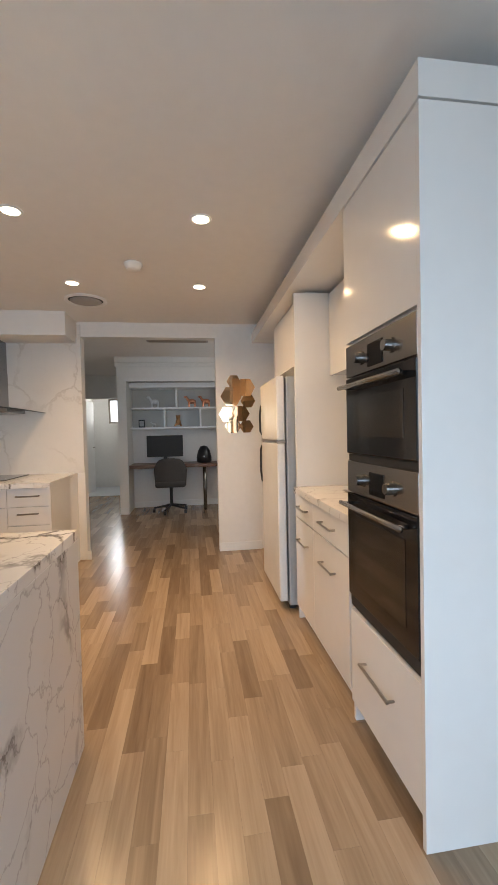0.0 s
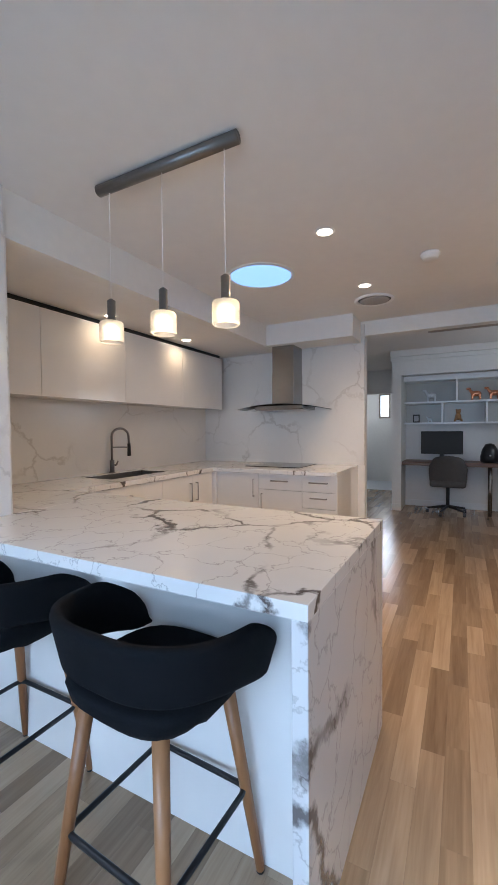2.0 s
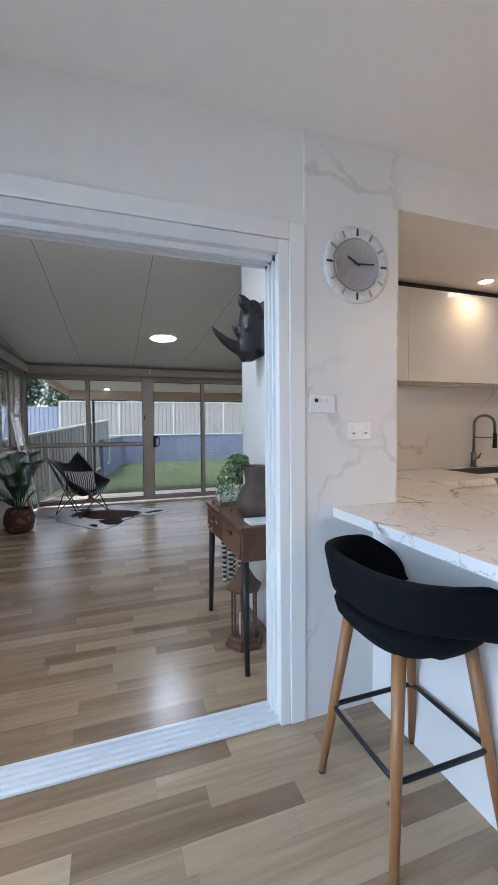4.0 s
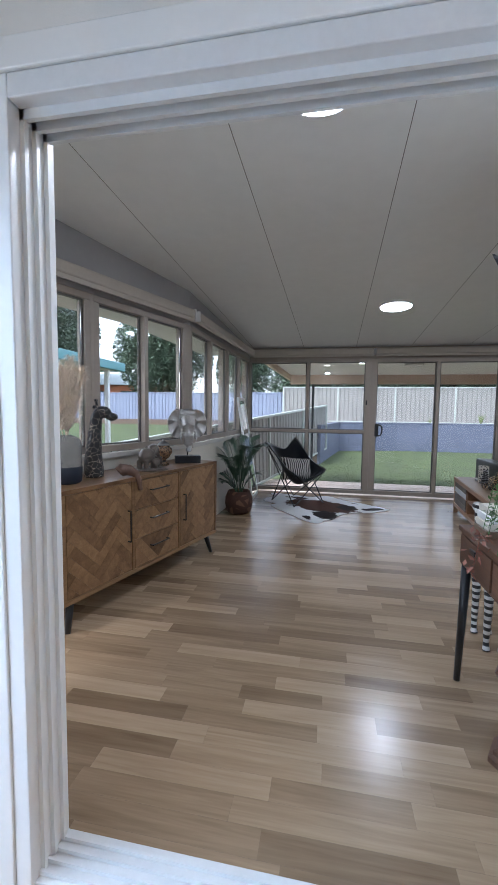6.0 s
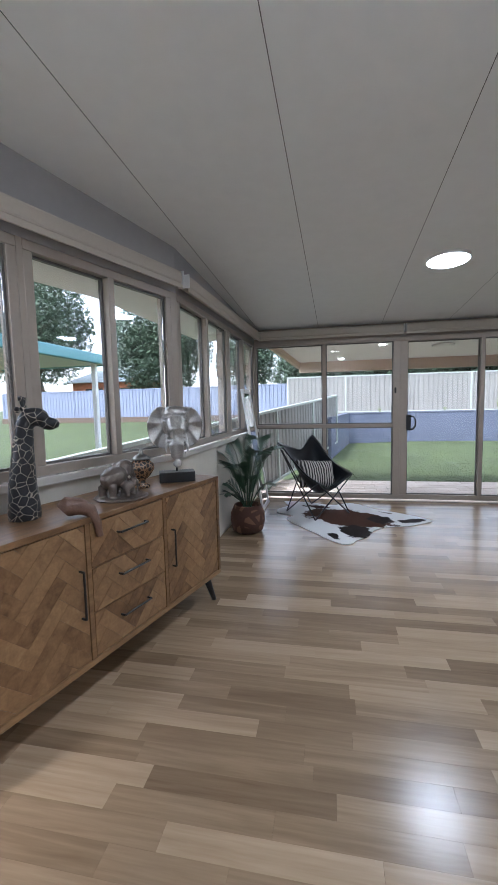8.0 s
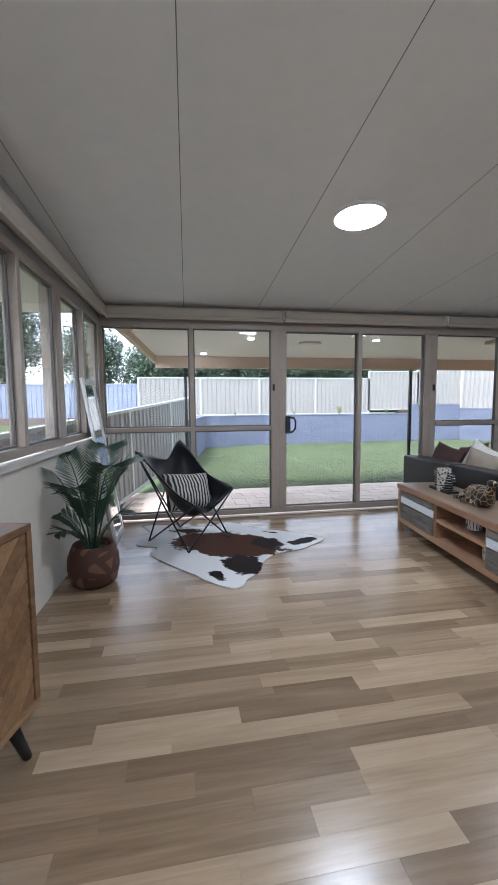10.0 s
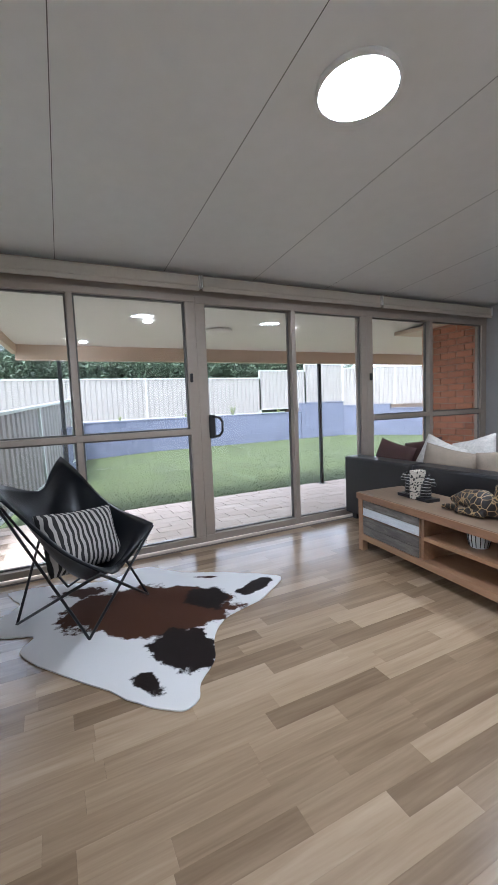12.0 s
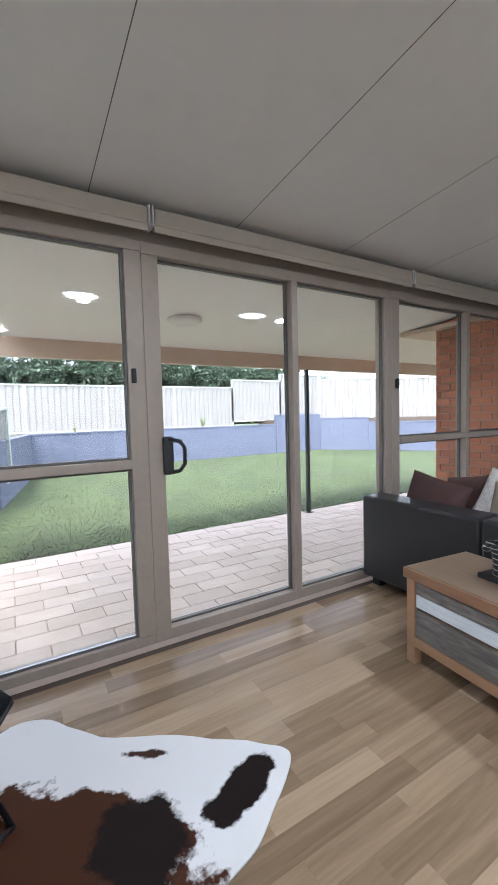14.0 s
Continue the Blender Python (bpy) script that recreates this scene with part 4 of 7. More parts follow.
part("diffuser", lathe(bmesh.new(), [(0.001, -0.012), (0.1, -0.011), (0.2, -0.006), (0.226, -0.002)], seg=48, caps=False), glow("skylight_diffuser", (0.33, 0.55, 1.0), 0.3), t, "pale blue daylight diffuser", smooth=True)
t = thing("smoke_alarm", (2.08, -1.71, CEIL), "round white ceiling smoke alarm", "smoke alarm")
part("base", lathe(bmesh.new(), [(0.06, 0), (0.062, -0.012), (0.055, -0.016), (0.05, -0.035), (0.035, -0.042), (0.001, -0.043)], seg=32), m_trim, t, smooth=True)
t = thing("ceiling_vent", (2.87, -1.21, CEIL), "round white ceiling air vent", "vent")
part("ring", lathe(bmesh.new(), [(0.17, 0), (0.172, -0.012), (0.15, -0.016), (0.14, -0.004)], seg=40, caps=False), m_trim, t, smooth=True)
# flat disc, its black standing in for shade in the vent opening
part("throat_shade", lathe(bmesh.new(), [(0.14, -0.003), (0.001, -0.003)], seg=40, caps=False), m_dark, t, "flat black disc for the shaded vent throat")
part("disc", lathe(bmesh.new(), [(0.001, -0.024), (0.1, -0.02), (0.128, -0.012), (0.12, -0.008), (0.001, -0.008)], seg=40, caps=False), m_wall_grey, t, smooth=True)
# pendant bar
pen = thing("pendant_light", (0.54, -0.765, CEIL), "brushed steel bar pendant with three lit glass shades", "pendant light")
part("ceiling_bar", tube(bmesh.new(), [(0, -0.37, -0.024), (0, 0.37, -0.024)], 0.026, 14), m_grey_metal, pen, smooth=True)
m_shade = glass("pendant_glass", (1.0, 0.97, 0.92), 0.55)
m_bulb = glow("pendant_bulb", (1.0, 0.75, 0.45), 2.6)
for y in (-0.31, 0.0, 0.305):
    part("cord", tube(bmesh.new(), [(0, y, -0.04), (0, y, -0.55)], 0.0016, 6), m_trim, pen)
    part("socket", lathe(bmesh.new(), [(0.006, -0.53), (0.019, -0.54), (0.019, -0.632), (0.024, -0.638)], (0, y, 0), 20), m_grey_metal, pen, smooth=True)
    s = part("shade", lathe(bmesh.new(), [(0.022, -0.634), (0.05, -0.637), (0.055, -0.645), (0.055, -0.722), (0.05, -0.73), (0.048, -0.726), (0.052, -0.72), (0.052, -0.646), (0.048, -0.641), (0.022, -0.638)], (0, y, 0), 28, False), m_shade, pen, "frosted clear glass shade", smooth=True)
    s.visible_shadow = False
    part("bulb", ball(bmesh.new(), (0, y, -0.68), 0.028, (1, 1, 1.1)), m_bulb, s, "glowing warm bulb", smooth=True)

# ---- on the clock wall ----
ck = thing("wall_clock", pose(0.11, -0.012, 1.925, 90, 0, 0), "round silver wall clock with scalloped see-through rim", "clock")
part("face", lathe(bmesh.new(), [(0.001, 0.012), (0.1, 0.012), (0.104, 0.016), (0.108, 0.012), (0.108, 0.001), (0.001, 0.001)], seg=40, caps=False), mat("clock_face", (0.36, 0.36, 0.38), 0.35, 0.3, vary=0.1, scale=12), ck, smooth=True)
part("rim", lathe(bmesh.new(), [(0.109, 0.001), (0.112, 0.01), (0.155, 0.013), (0.16, 0.008), (0.16, 0.001)], seg=48, caps=False), mat("clock_rim", (0.66, 0.66, 0.66), 0.3, 0.1, vary=0.15, scale=30), ck, smooth=True)
random.seed(5)
for k in range(12):
    a = k * math.tau / 12
    part("numeral", B(-0.004, 0.004, 0.117, 0.147, 0.0125, 0.0155), m_black if k % 3 == 0 else m_handle, ck).rotation_euler = (0, 0, a)
for ln, a, w in ((0.055, 1.1, 0.004), (0.08, -1.5, 0.003)):
    part("hand", B(-w, w, -0.012, ln, 0.017, 0.019), m_black, ck).rotation_euler = (0, 0, a)


def plate(name, x, z, w, h, label, rockers):
    t = thing(name, pose(x, -0.012, z, 90, 0, 0), label, "switch")
    part("plate", B(-w / 2, w / 2, -h / 2, h / 2, 0.0, 0.008, bevel=0.003), m_trim, t)
    for a, b, r, dk in rockers:
        part("rocker", B(a - r, a + r, b - r, b + r, 0.007, 0.011, bevel=0.001), m_dark if dk else m_alu_white, t)


plate("light_switch", -0.052, 1.34, 0.12, 0.076, "white wall plate with four round switches", [(-0.03, 0.012, 0.008, True), (-0.005, 0.012, 0.005, False), (0.02, 0.012, 0.005, False), (-0.02, -0.015, 0.004, False), (0.01, -0.015, 0.004, False), (0.035, -0.015, 0.004, False)])
plate("power_point", 0.128, 1.222, 0.116, 0.074, "white double power point with two switches", [(-0.03, 0.018, 0.006, False), (0.03, 0.018, 0.006, False), (-0.034, -0.008, 0.0025, True), (-0.026, -0.008, 0.0025, True), (0.026, -0.008, 0.0025, True), (0.034, -0.008, 0.0025, True)])

# ---- hexagon mirrors ----
m_bronze = mat("bronze_mirror", (0.72, 0.46, 0.26), 0.04, 1.0, vary=0.01)
hexes = [(-2.53, 1.82, 0.075), (-2.655, 1.755, 0.105), (-2.5, 1.66, 0.115), (-2.68, 1.61, 0.08), (-2.455, 1.47, 0.09), (-2.6, 1.475, 0.095), (-2.515, 1.345, 0.09), (-2.66, 1.335, 0.075)]
for y, z, r in hexes:
    t = thing("hexagon_mirror", pose(KX1, y, z, 0, -90, 0), "bronze-tinted hexagon mirror tile on the white wall", "mirror", "hexagon mirrors")
    part("tile", prism(bmesh.new(), [(r * math.cos(k * math.pi / 3 + 0) * 1.0, r * math.sin(k * math.pi / 3)) for k in range(6)], 0.0, 0.006), m_bronze, t).rotation_euler = (random.uniform(-0.01, 0.01), random.uniform(0.0, 0.012), math.pi / 2)

# ---- patio, yard and neighbours ----
rg = random.Random(3)
SOF0, SOF1 = 2.3, 2.05
bm = bmesh.new()
v = [bm.verts.new(p) for p in ((-2.15, 5.56, SOF0), (8, 5.56, SOF0), (8, 8.3, SOF1), (-1.7, 8.3, SOF1), (-2.15, 5.56, SOF0 + 0.08), (8, 5.56, SOF0 + 0.08), (8, 8.3, SOF1 + 0.08), (-1.7, 8.3, SOF1 + 0.08))]
for f in ((3, 2, 1, 0), (4, 5, 6, 7), (0, 1, 5, 4), (1, 2, 6, 5), (2, 3, 7, 6), (3, 0, 4, 7)):
    bm.faces.new([v[i] for i in f])
tagged(part("patio_roof", bm, m_soffit), "cream flat patio roof seen from below", "roof", kind="structure")
slab("patio_beam", -1.7, 8, 8.22, 8.32, 1.86, 2.06, m_fascia, "tan painted patio beam", "beam", 0.004)
b = part("patio_fascia_side", B(0, 2.76, -0.03, 0.03, -0.1, 0.09, bevel=0.003), m_fascia)
b.matrix_world = pose(-2.15, 5.56, 2.29, 0, 0, 80.7) @ pose(0, 0, 0, 0, 5.2, 0)
tagged(b, "tan painted patio edge beam", "beam", kind="structure")
for x, y in ((-0.28, 7.0), (-0.9, 8.0), (1.64, 6.95)):
    z = SOF0 + (y - 5.56) / 2.74 * (SOF1 - SOF0) - 0.004
    t = thing("downlight", (x, y, z), "small round white patio downlight, lit", "downlight", "patio downlights")
    part("lens", lathe(bmesh.new(), [(0.001, -0.01), (0.04, -0.01), (0.05, -0.004), (0.05, 0.0)], seg=24), glow("patio_lens", (0.95, 0.97, 1.0), 3.0), t, smooth=True)
t = thing("ceiling_light", (0.68, 7.2, 2.149), "round white patio ceiling light fitting, unlit", "ceiling light")
part("dish", lathe(bmesh.new(), [(0.17, 0), (0.17, -0.02), (0.14, -0.04), (0.001, -0.045)], seg=32), m_soffit, t, smooth=True)
for x, y in ((3.02, 8.25), (-1.2, 8.25)):
    t = thing("patio_post", (x, y, GZ), "slim dark green steel patio post", "post", "patio posts")
    part("tube", B(-0.025, 0.025, -0.025, 0.025, 0, 2.17, bevel=0.004), m_post, t)
    part("foot_plate", B(-0.06, 0.06, -0.06, 0.06, 0, 0.008), m_post, t)
# side eave over the angled windows
e = part("eave_side", B(0.0, lnA + 0.2, 0.13, 0.75, 2.12, 2.2), m_soffit)
e.matrix_world = mA
tagged(e, "pale eave over the side windows", "eave", kind="structure")
e = part("eave_side_b", B(0.0, lnB, 0.13, 0.75, 2.126, 2.194), m_soffit)
e.matrix_world = mB
tagged(e, "pale eave over the side windows", "eave", kind="structure")


def fence(name, a, b, z0, z1, material, label, pitch=0.19, post=2.35, mpost=None, fall=0.0):
    """Ribbed steel sheet between posts, with a top rail."""
    a, b = Vector(a), Vector(b)
    d = b - a
    m = pose(a.x, a.y, z0, 0, 0, math.degrees(math.atan2(d.y, d.x))) @ pose(0, 0, 0, 0, fall, 0)
    t = thing(name, m, label, "fence")
    ln, h = d.length, z1 - z0
    n = max(1, round(ln / post))
    for i in range(n):
        x0, x1 = ln * i / n + 0.03, ln * (i + 1) / n - 0.03
        k = max(2, round((x1 - x0) / pitch))
        prof = []
        for j in range(k):
            s, w = x0 + (x1 - x0) * j / k, (x1 - x0) / k
            prof += [(s, 0.0), (s + w * 0.3, 0.0), (s + w * 0.42, 0.022), (s + w * 0.6, 0.022), (s + w * 0.72, 0.0)]
        prof.append((x1, 0))
        bm = bmesh.new()
        lo = [bm.verts.new((x, y, 0.02)) for x, y in prof]
        hi = [bm.verts.new((x, y, h - 0.02)) for x, y in prof]
        lo2 = [bm.verts.new((x, y + 0.004, 0.02)) for x, y in prof]
        hi2 = [bm.verts.new((x, y + 0.004, h - 0.02)) for x, y in prof]
        for j in range(len(prof) - 1):
            bm.faces.new((lo[j], lo[j + 1], hi[j + 1], hi[j]))
            bm.faces.new((lo2[j], hi2[j], hi2[j + 1], lo2[j + 1]))
        part("sheet", bm, material, t)
    for i in range(n + 1):
        x = ln * i / n
        part("post", B(x - 0.035, x + 0.035, -0.02, 0.045, 0, h, bevel=0.004), mpost or material, t)
    part("top_rail", B(0, ln, -0.025, 0.05, h - 0.04, h + 0.01, bevel=0.004), mpost or material, t)
    part("bottom_rail", B(0, ln, -0.02, 0.045, 0.0, 0.05, bevel=0.003), mpost or material, t)
    return t


m_rail = mat("fence_rail", (0.42, 0.46, 0.41), 0.5, vary=0.03)
fence("side_fence", (-0.9, 12.6), (-4.6, -0.9), 0.05, 1.48, m_fence, "cream ribbed steel side fence falling with the slope", mpost=m_rail, fall=3.9)
FENCE = "tall cream ribbed steel fence above the bed"
fence("back_fence", (-2.9, 18.2), (7.1, 18.2), 0.82, 2.4, m_fence, FENCE, post=2.5, mpost=m_rail)
fence("back_fence", (7.1, 18.2), (9.5, 18.2), 0.98, 2.72, m_fence, FENCE + ", one step up", mpost=m_rail)
fence("back_fence", (9.5, 18.2), (11.7, 18.2), 1.1, 3.02, m_fence, FENCE + ", at its highest step", mpost=m_rail)
fence("back_fence", (11.7, 18.2), (16.6, 12.9), 0.98, 2.85, m_fence, "cream ribbed steel fence along the far side of the lawn", mpost=m_rail, fall=2.0)
fence("neighbour_fence", (-19, 19.8), (-2.9, 18.7), 0.6, 2.16, m_fence_blue, "blue-grey ribbed steel fence beyond the neighbour's lawn")
bm = bmesh.new()
vs = [bm.verts.new(p) for p in ((-24, 8.5, GZ - 0.1), (-3.4, 8.5, GZ - 0.1), (-3.0, 19.9, 0.64), (-24, 19.9, 0.64), (-24, 8.5, GZ - 0.4), (-3.4, 8.5, GZ - 0.4), (-3.0, 19.9, GZ - 0.4), (-24, 19.9, GZ - 0.4))]
for f in ((0, 1, 2, 3), (7, 6, 5, 4), (0, 4, 5, 1), (1, 5, 6, 2), (2, 6, 7, 3), (3, 7, 4, 0)):
    bm.faces.new([vs[i] for i in f])
tagged(part("ground_neighbour", bm, m_grass), "neighbour's green lawn rising towards its back fence", "ground", kind="structure")

# retaining wall of painted blocks
BL, BH = 0.4, 0.19


def block_wall(a, b, rows, label):
    a, b = Vector(a), Vector(b)
    d = b - a
    m = pose(a.x, a.y, GZ - 0.03, 0, 0, math.degrees(math.atan2(d.y, d.x)))
    t = thing("retaining_wall", m, label, "retaining wall", kind="structure")
    ln = d.length
    part("core", B(0, ln, 0.02, 0.19, 0, rows * BH - 0.01), m_block, t)
    for r in range(rows):
        x = -BL / 2 if r % 2 else 0
        while x < ln - 0.05:
            x0, x1 = max(0, x), min(ln, x + BL)
            if x1 - x0 > 0.06:
                key = round(x1 - x0, 2)
                if key not in BLOCKS:
                    BLOCKS[key] = mesh_of("block", B(0.0015, key - 0.0015, 0, 0.17, 0.0015, BH - 0.0015, bevel=0.004), m_block)
                ob = new("block", BLOCKS[key])
                ob.parent = t
                ob.location = (x0, 0, r * BH)
            x += BL
    part("cap", B(0, ln, -0.02, 0.21, rows * BH, rows * BH + 0.045, bevel=0.006), m_block, t)


BLOCKS = {}
LABEL = "blue-grey painted block retaining wall below the back fence"
block_wall((-1.05, 11.6), (-0.36, 16.1), 6, LABEL)
block_wall((-0.36, 16.1), (2.0, 16.85), 6, LABEL)
block_wall((2.0, 16.85), (8.5, 17.1), 6, LABEL)
block_wall((8.5, 17.05), (10.8, 17.05), 8, LABEL)
block_wall((10.8, 17.05), (12.0, 15.4), 7, LABEL)
block_wall((12.0, 15.4), (13.4, 13.0), 6, LABEL)
for nm, outline, top in (("garden_bed", [(-1.15, 11.6), (-0.5, 16.2), (1.95, 17.0), (8.6, 17.22), (8.6, 18.5), (-2.4, 18.5), (-1.7, 11.6)], 0.8),
                         ("garden_bed_upper", [(8.6, 17.2), (10.9, 17.2), (12.1, 15.5), (13.5, 13.1), (16.6, 13.1), (11.9, 18.6), (8.6, 18.6)], 1.0)):
    tagged(part(nm, prism(bmesh.new(), outline, GZ, top), m_soil), "dark soil garden bed behind the retaining wall", "garden bed", kind="structure")

# pavers
PVX, PVY = 0.4, 0.2
pave = slab("pavement", -2.2, 8, SY1 + 0.06, 8.38, GZ - 0.06, GZ - 0.012, m_mortar, "pale pinkish concrete pavers laid in running bond", "pavement")
pmesh = mesh_of("paver", B(-PVX / 2 + 0.003, PVX / 2 - 0.003, -PVY / 2 + 0.003, PVY / 2 - 0.003, -0.03, 0, bevel=0.004), m_paver)
for r in range(14):
    y = SY1 + 0.08 + PVY * (r + 0.5)
    for c in range(21):
        x = -1.9 + PVX * (c + (0.5 if r % 2 else 0))
        if x < 5.6:
            ob = new("paver", pmesh)
            ob.parent = pave
            ob.location = (x, y, GZ + rg.uniform(-0.002, 0.002))
# grass blades
verts, faces = [], []
for i in range(26000):
    y = 8.4 + 9 * rg.random() ** 1.7
    x = rg.uniform(-1.2 + 0.05 * (y - 8), 1.0 + (y - 3) * 0.95)
    if y > 16.4:
        continue
    a, h, w = rg.random() * math.tau, rg.uniform(0.01, 0.026), 0.005
    k = len(verts)
    lx, ly = rg.uniform(-0.02, 0.02), rg.uniform(-0.02, 0.02)
    verts += [(x - w * math.cos(a), y - w * math.sin(a), GZ - 0.03), (x + w * math.cos(a), y + w * math.sin(a), GZ - 0.03), (x + lx, y + ly, GZ - 0.03 + h)]
    faces.append((k, k + 1, k + 2))
me = bpy.data.meshes.new("grass")
me.from_pydata(verts, [], faces)
me.materials.append(m_grass)
tagged(new("grass", me), "short mown lawn blades", "grass", kind="stuff")

# brick wing of the house
wing = slab("wall_brick_wing", SX1 + 0.11, 8, SY1 + 0.1, 6.47, GZ - 0.05, 2.3, m_mortar, "orange-brown face brick wall of the house wing", "wall")
bl, bh = 0.23, 0.076
bmesh_cache = {}
for r in range(30):
    z = GZ + 0.005 + r * 0.086
    y = 5.57 - (0.12 if r % 2 else 0)
    while y < 6.46:
        y0, y1 = max(5.57, y), min(6.47, y + bl)
        if y1 - y0 > 0.05:
            key = round(y1 - y0, 2)
            if key not in bmesh_cache:
                bmesh_cache[key] = mesh_of("brick", B(0, 0.05, 0, key - 0.004, 0, bh, bevel=0.003), m_brick)
            ob = new("brick", bmesh_cache[key])
            ob.parent = wing
            ob.location = (SX1 + 0.1 + rg.uniform(-0.001, 0.001), y0, z)
        y += bl + 0.01
for r in range(30):
    z = GZ + 0.005 + r * 0.086
    x = SX1 + 0.1 + (0.12 if r % 2 else 0)
    for c in range(8):
        if 0.23 not in bmesh_cache:
            bmesh_cache[0.23] = mesh_of("brick", B(0, 0.05, 0, 0.226, 0, bh, bevel=0.003), m_brick)
        ob = new("brick", bmesh_cache[0.23])
        ob.parent = wing
        ob.matrix_basis = pose(x + c * 0.24 + 0.226, 6.42, z, 0, 0, 90)
slab("eave_wing", SX1 + 0.0, 8, 5.58, 6.9, 2.13, 2.18, m_fascia, "tan eave lining of the brick wing", "eave")


def leaves(bm, centre, radii, n, size, rnd):
    """Many small leaf blades in an uneven cloud with gaps."""
    c = Vector(centre)
    clumps = [Vector((rnd.gauss(0, 0.5), rnd.gauss(0, 0.5), rnd.gauss(0, 0.45))) for _ in range(max(5, n // 60))]
    for i in range(n):
        k = clumps[i % len(clumps)]
        p = k + Vector((rnd.gauss(0, 0.16), rnd.gauss(0, 0.16), rnd.gauss(0, 0.14)))
        if p.length > 1.15:
            p *= 1.15 * rnd.uniform(0.75, 1.0) / p.length
        p = c + Vector((p.x * radii[0], p.y * radii[1], p.z * radii[2]))
        q = Euler((rnd.uniform(-1, 1), rnd.uniform(-1, 1), rnd.uniform(0, 6.3))).to_matrix()
        s = size * rnd.uniform(0.6, 1.3)
        vs = [bm.verts.new(p + q @ Vector(o) * s) for o in ((-0.5, 0, 0), (0, -0.22, 0.05), (0.55, 0, 0), (0, 0.22, 0.05))]
        bm.faces.new(vs)


def tree(x, y, z, h, r, label, n=2600, size=0.22, name="tree", lean=0.0):
    rnd = random.Random(int(x * 17 + y * 31))
    t = thing(name, (x, y, z), label, "tree")
    pts = [(0, 0, 0), (0.1 * r + lean * 0.3, 0.03 * r, h * 0.25), (lean * 0.7, -0.05 * r, h * 0.5), (lean, 0, h * 0.8)]
    part("trunk", tube(bmesh.new(), pts, [0.035 * h, 0.028 * h, 0.02 * h, 0.006 * h], 9), m_bark, t, smooth=True)
    for k in range(6):
        a = k * 1.05 + rnd.random()
        s = Vector(pts[2]) * (0.7 + 0.07 * k)
        e = s + Vector((math.cos(a) * r * 0.7, math.sin(a) * r * 0.7, h * 0.18))
        part("limb", tube(bmesh.new(), [s, (s + e) / 2 + Vector((0, 0, 0.05 * h)), e], [0.014 * h, 0.01 * h, 0.004 * h], 6), m_bark, t, smooth=True)
    bm = bmesh.new()
    leaves(bm, (lean * 0.8, 0, h * 0.68), (r, r, h * 0.36), n, size, rnd)
    part("crown", bm, m_leaf, t, "green leafy crown with gaps")
    return t


tree(-10.9, 23.3, GZ - 0.03, 7.5, 2.7, "broad dark green garden tree behind the neighbour's fence", 30000, 0.22)
tree(-5.6, 22.5, GZ - 0.03, 5.7, 1.5, "leafy green tree behind the neighbour's fence", 14000, 0.18)
tree(-19.0, 22.5, GZ - 0.03, 9.6, 3.2, "tall light green tree against the sky", 24000, 0.24)
tree(-2.4, 21.0, GZ - 0.03, 4.7, 1.3, "green tree behind the back corner", 9000, 0.17)
tree(13.6, 19.0, GZ - 0.03, 4.3, 1.4, "small bushy tree behind the far fence", 4000, 0.12)
hedge = thing("hedge", (3.4, 19.5, 0.85), "long dark green hedge behind the back fence", "hedge")
rh = random.Random(8)
bm = bmesh.new()
for k in range(25):
    leaves(bm, (-6 + 0.58 * k + rh.uniform(-0.2, 0.2), rh.uniform(-0.3, 0.1), 2.1 + rh.uniform(-0.1, 0.25)), (0.62, 0.4, 0.8), 1900, 0.15, rh)
part("foliage", bm, m_leaf, hedge)
# plain dark box behind the leaves stands in for the hedge's shaded inside
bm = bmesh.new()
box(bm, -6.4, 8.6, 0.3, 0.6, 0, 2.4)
part("shade_core", bm, mat("hedge_depth_shade", (0.02, 0.03, 0.014), 0.9, vary=0.3, scale=6), hedge)
m_tuft = mat("tuft", (0.16, 0.2, 0.07), 0.7, vary=0.2)
for x, y, s in ((3.4, 17.4, 0.2), (5.4, 17.45, 0.42), (7.6, 17.5, 0.25), (0.9, 17.2, 0.2)):
    t = thing("grass_tuft", (x, y, 0.8), "spiky green grass tuft in the garden bed", "plant", "grass tufts")
    bm = bmesh.new()
    for k in range(40):
        a, l = rg.random() * math.tau, s * rg.uniform(0.6, 1.1)
        d = Vector((math.cos(a), math.sin(a), 0))
        p = [Vector((0, 0, 0)) + d * 0.02, d * l * 0.3 + Vector((0, 0, l * 0.8)), d * l * 0.6 + Vector((0, 0, l))]
        w = Vector((-d.y, d.x, 0)) * 0.008
        vs = [bm.verts.new(p[0] - w), bm.verts.new(p[0] + w), bm.verts.new(p[1] + w), bm.verts.new(p[1] - w), bm.verts.new(p[2])]
        bm.faces.new(vs[:4])
        bm.faces.new((vs[3], vs[2], vs[4]))
    part("blades", bm, m_tuft, t)

# neighbour's house
m_teal = mat("teal_fascia", (0.12, 0.3, 0.32), 0.5, vary=0.03)
m_roof = mat("roof_sheet", (0.3, 0.36, 0.36), 0.5, vary=0.05)
nh = thing("neighbour_house", (-5.8, 8.5, GZ), "low brick neighbouring house with a teal gutter and open carport", "house")
part("wall", B(-8.5, -3.6, -9.0, -2.2, 0, 2.5), m_brick, nh)
part("soffit", B(-8.9, -0.12, -9.4, -0.12, 2.5, 2.54), m_soffit, nh)
bm = bmesh.new()
vs = [bm.verts.new(p) for p in ((-9, -9.5, 2.66), (0, -9.5, 2.66), (0, 0, 2.66), (-9, 0, 2.66), (-5.2, -5.2, 3.3), (-4.4, -4.4, 3.3))]
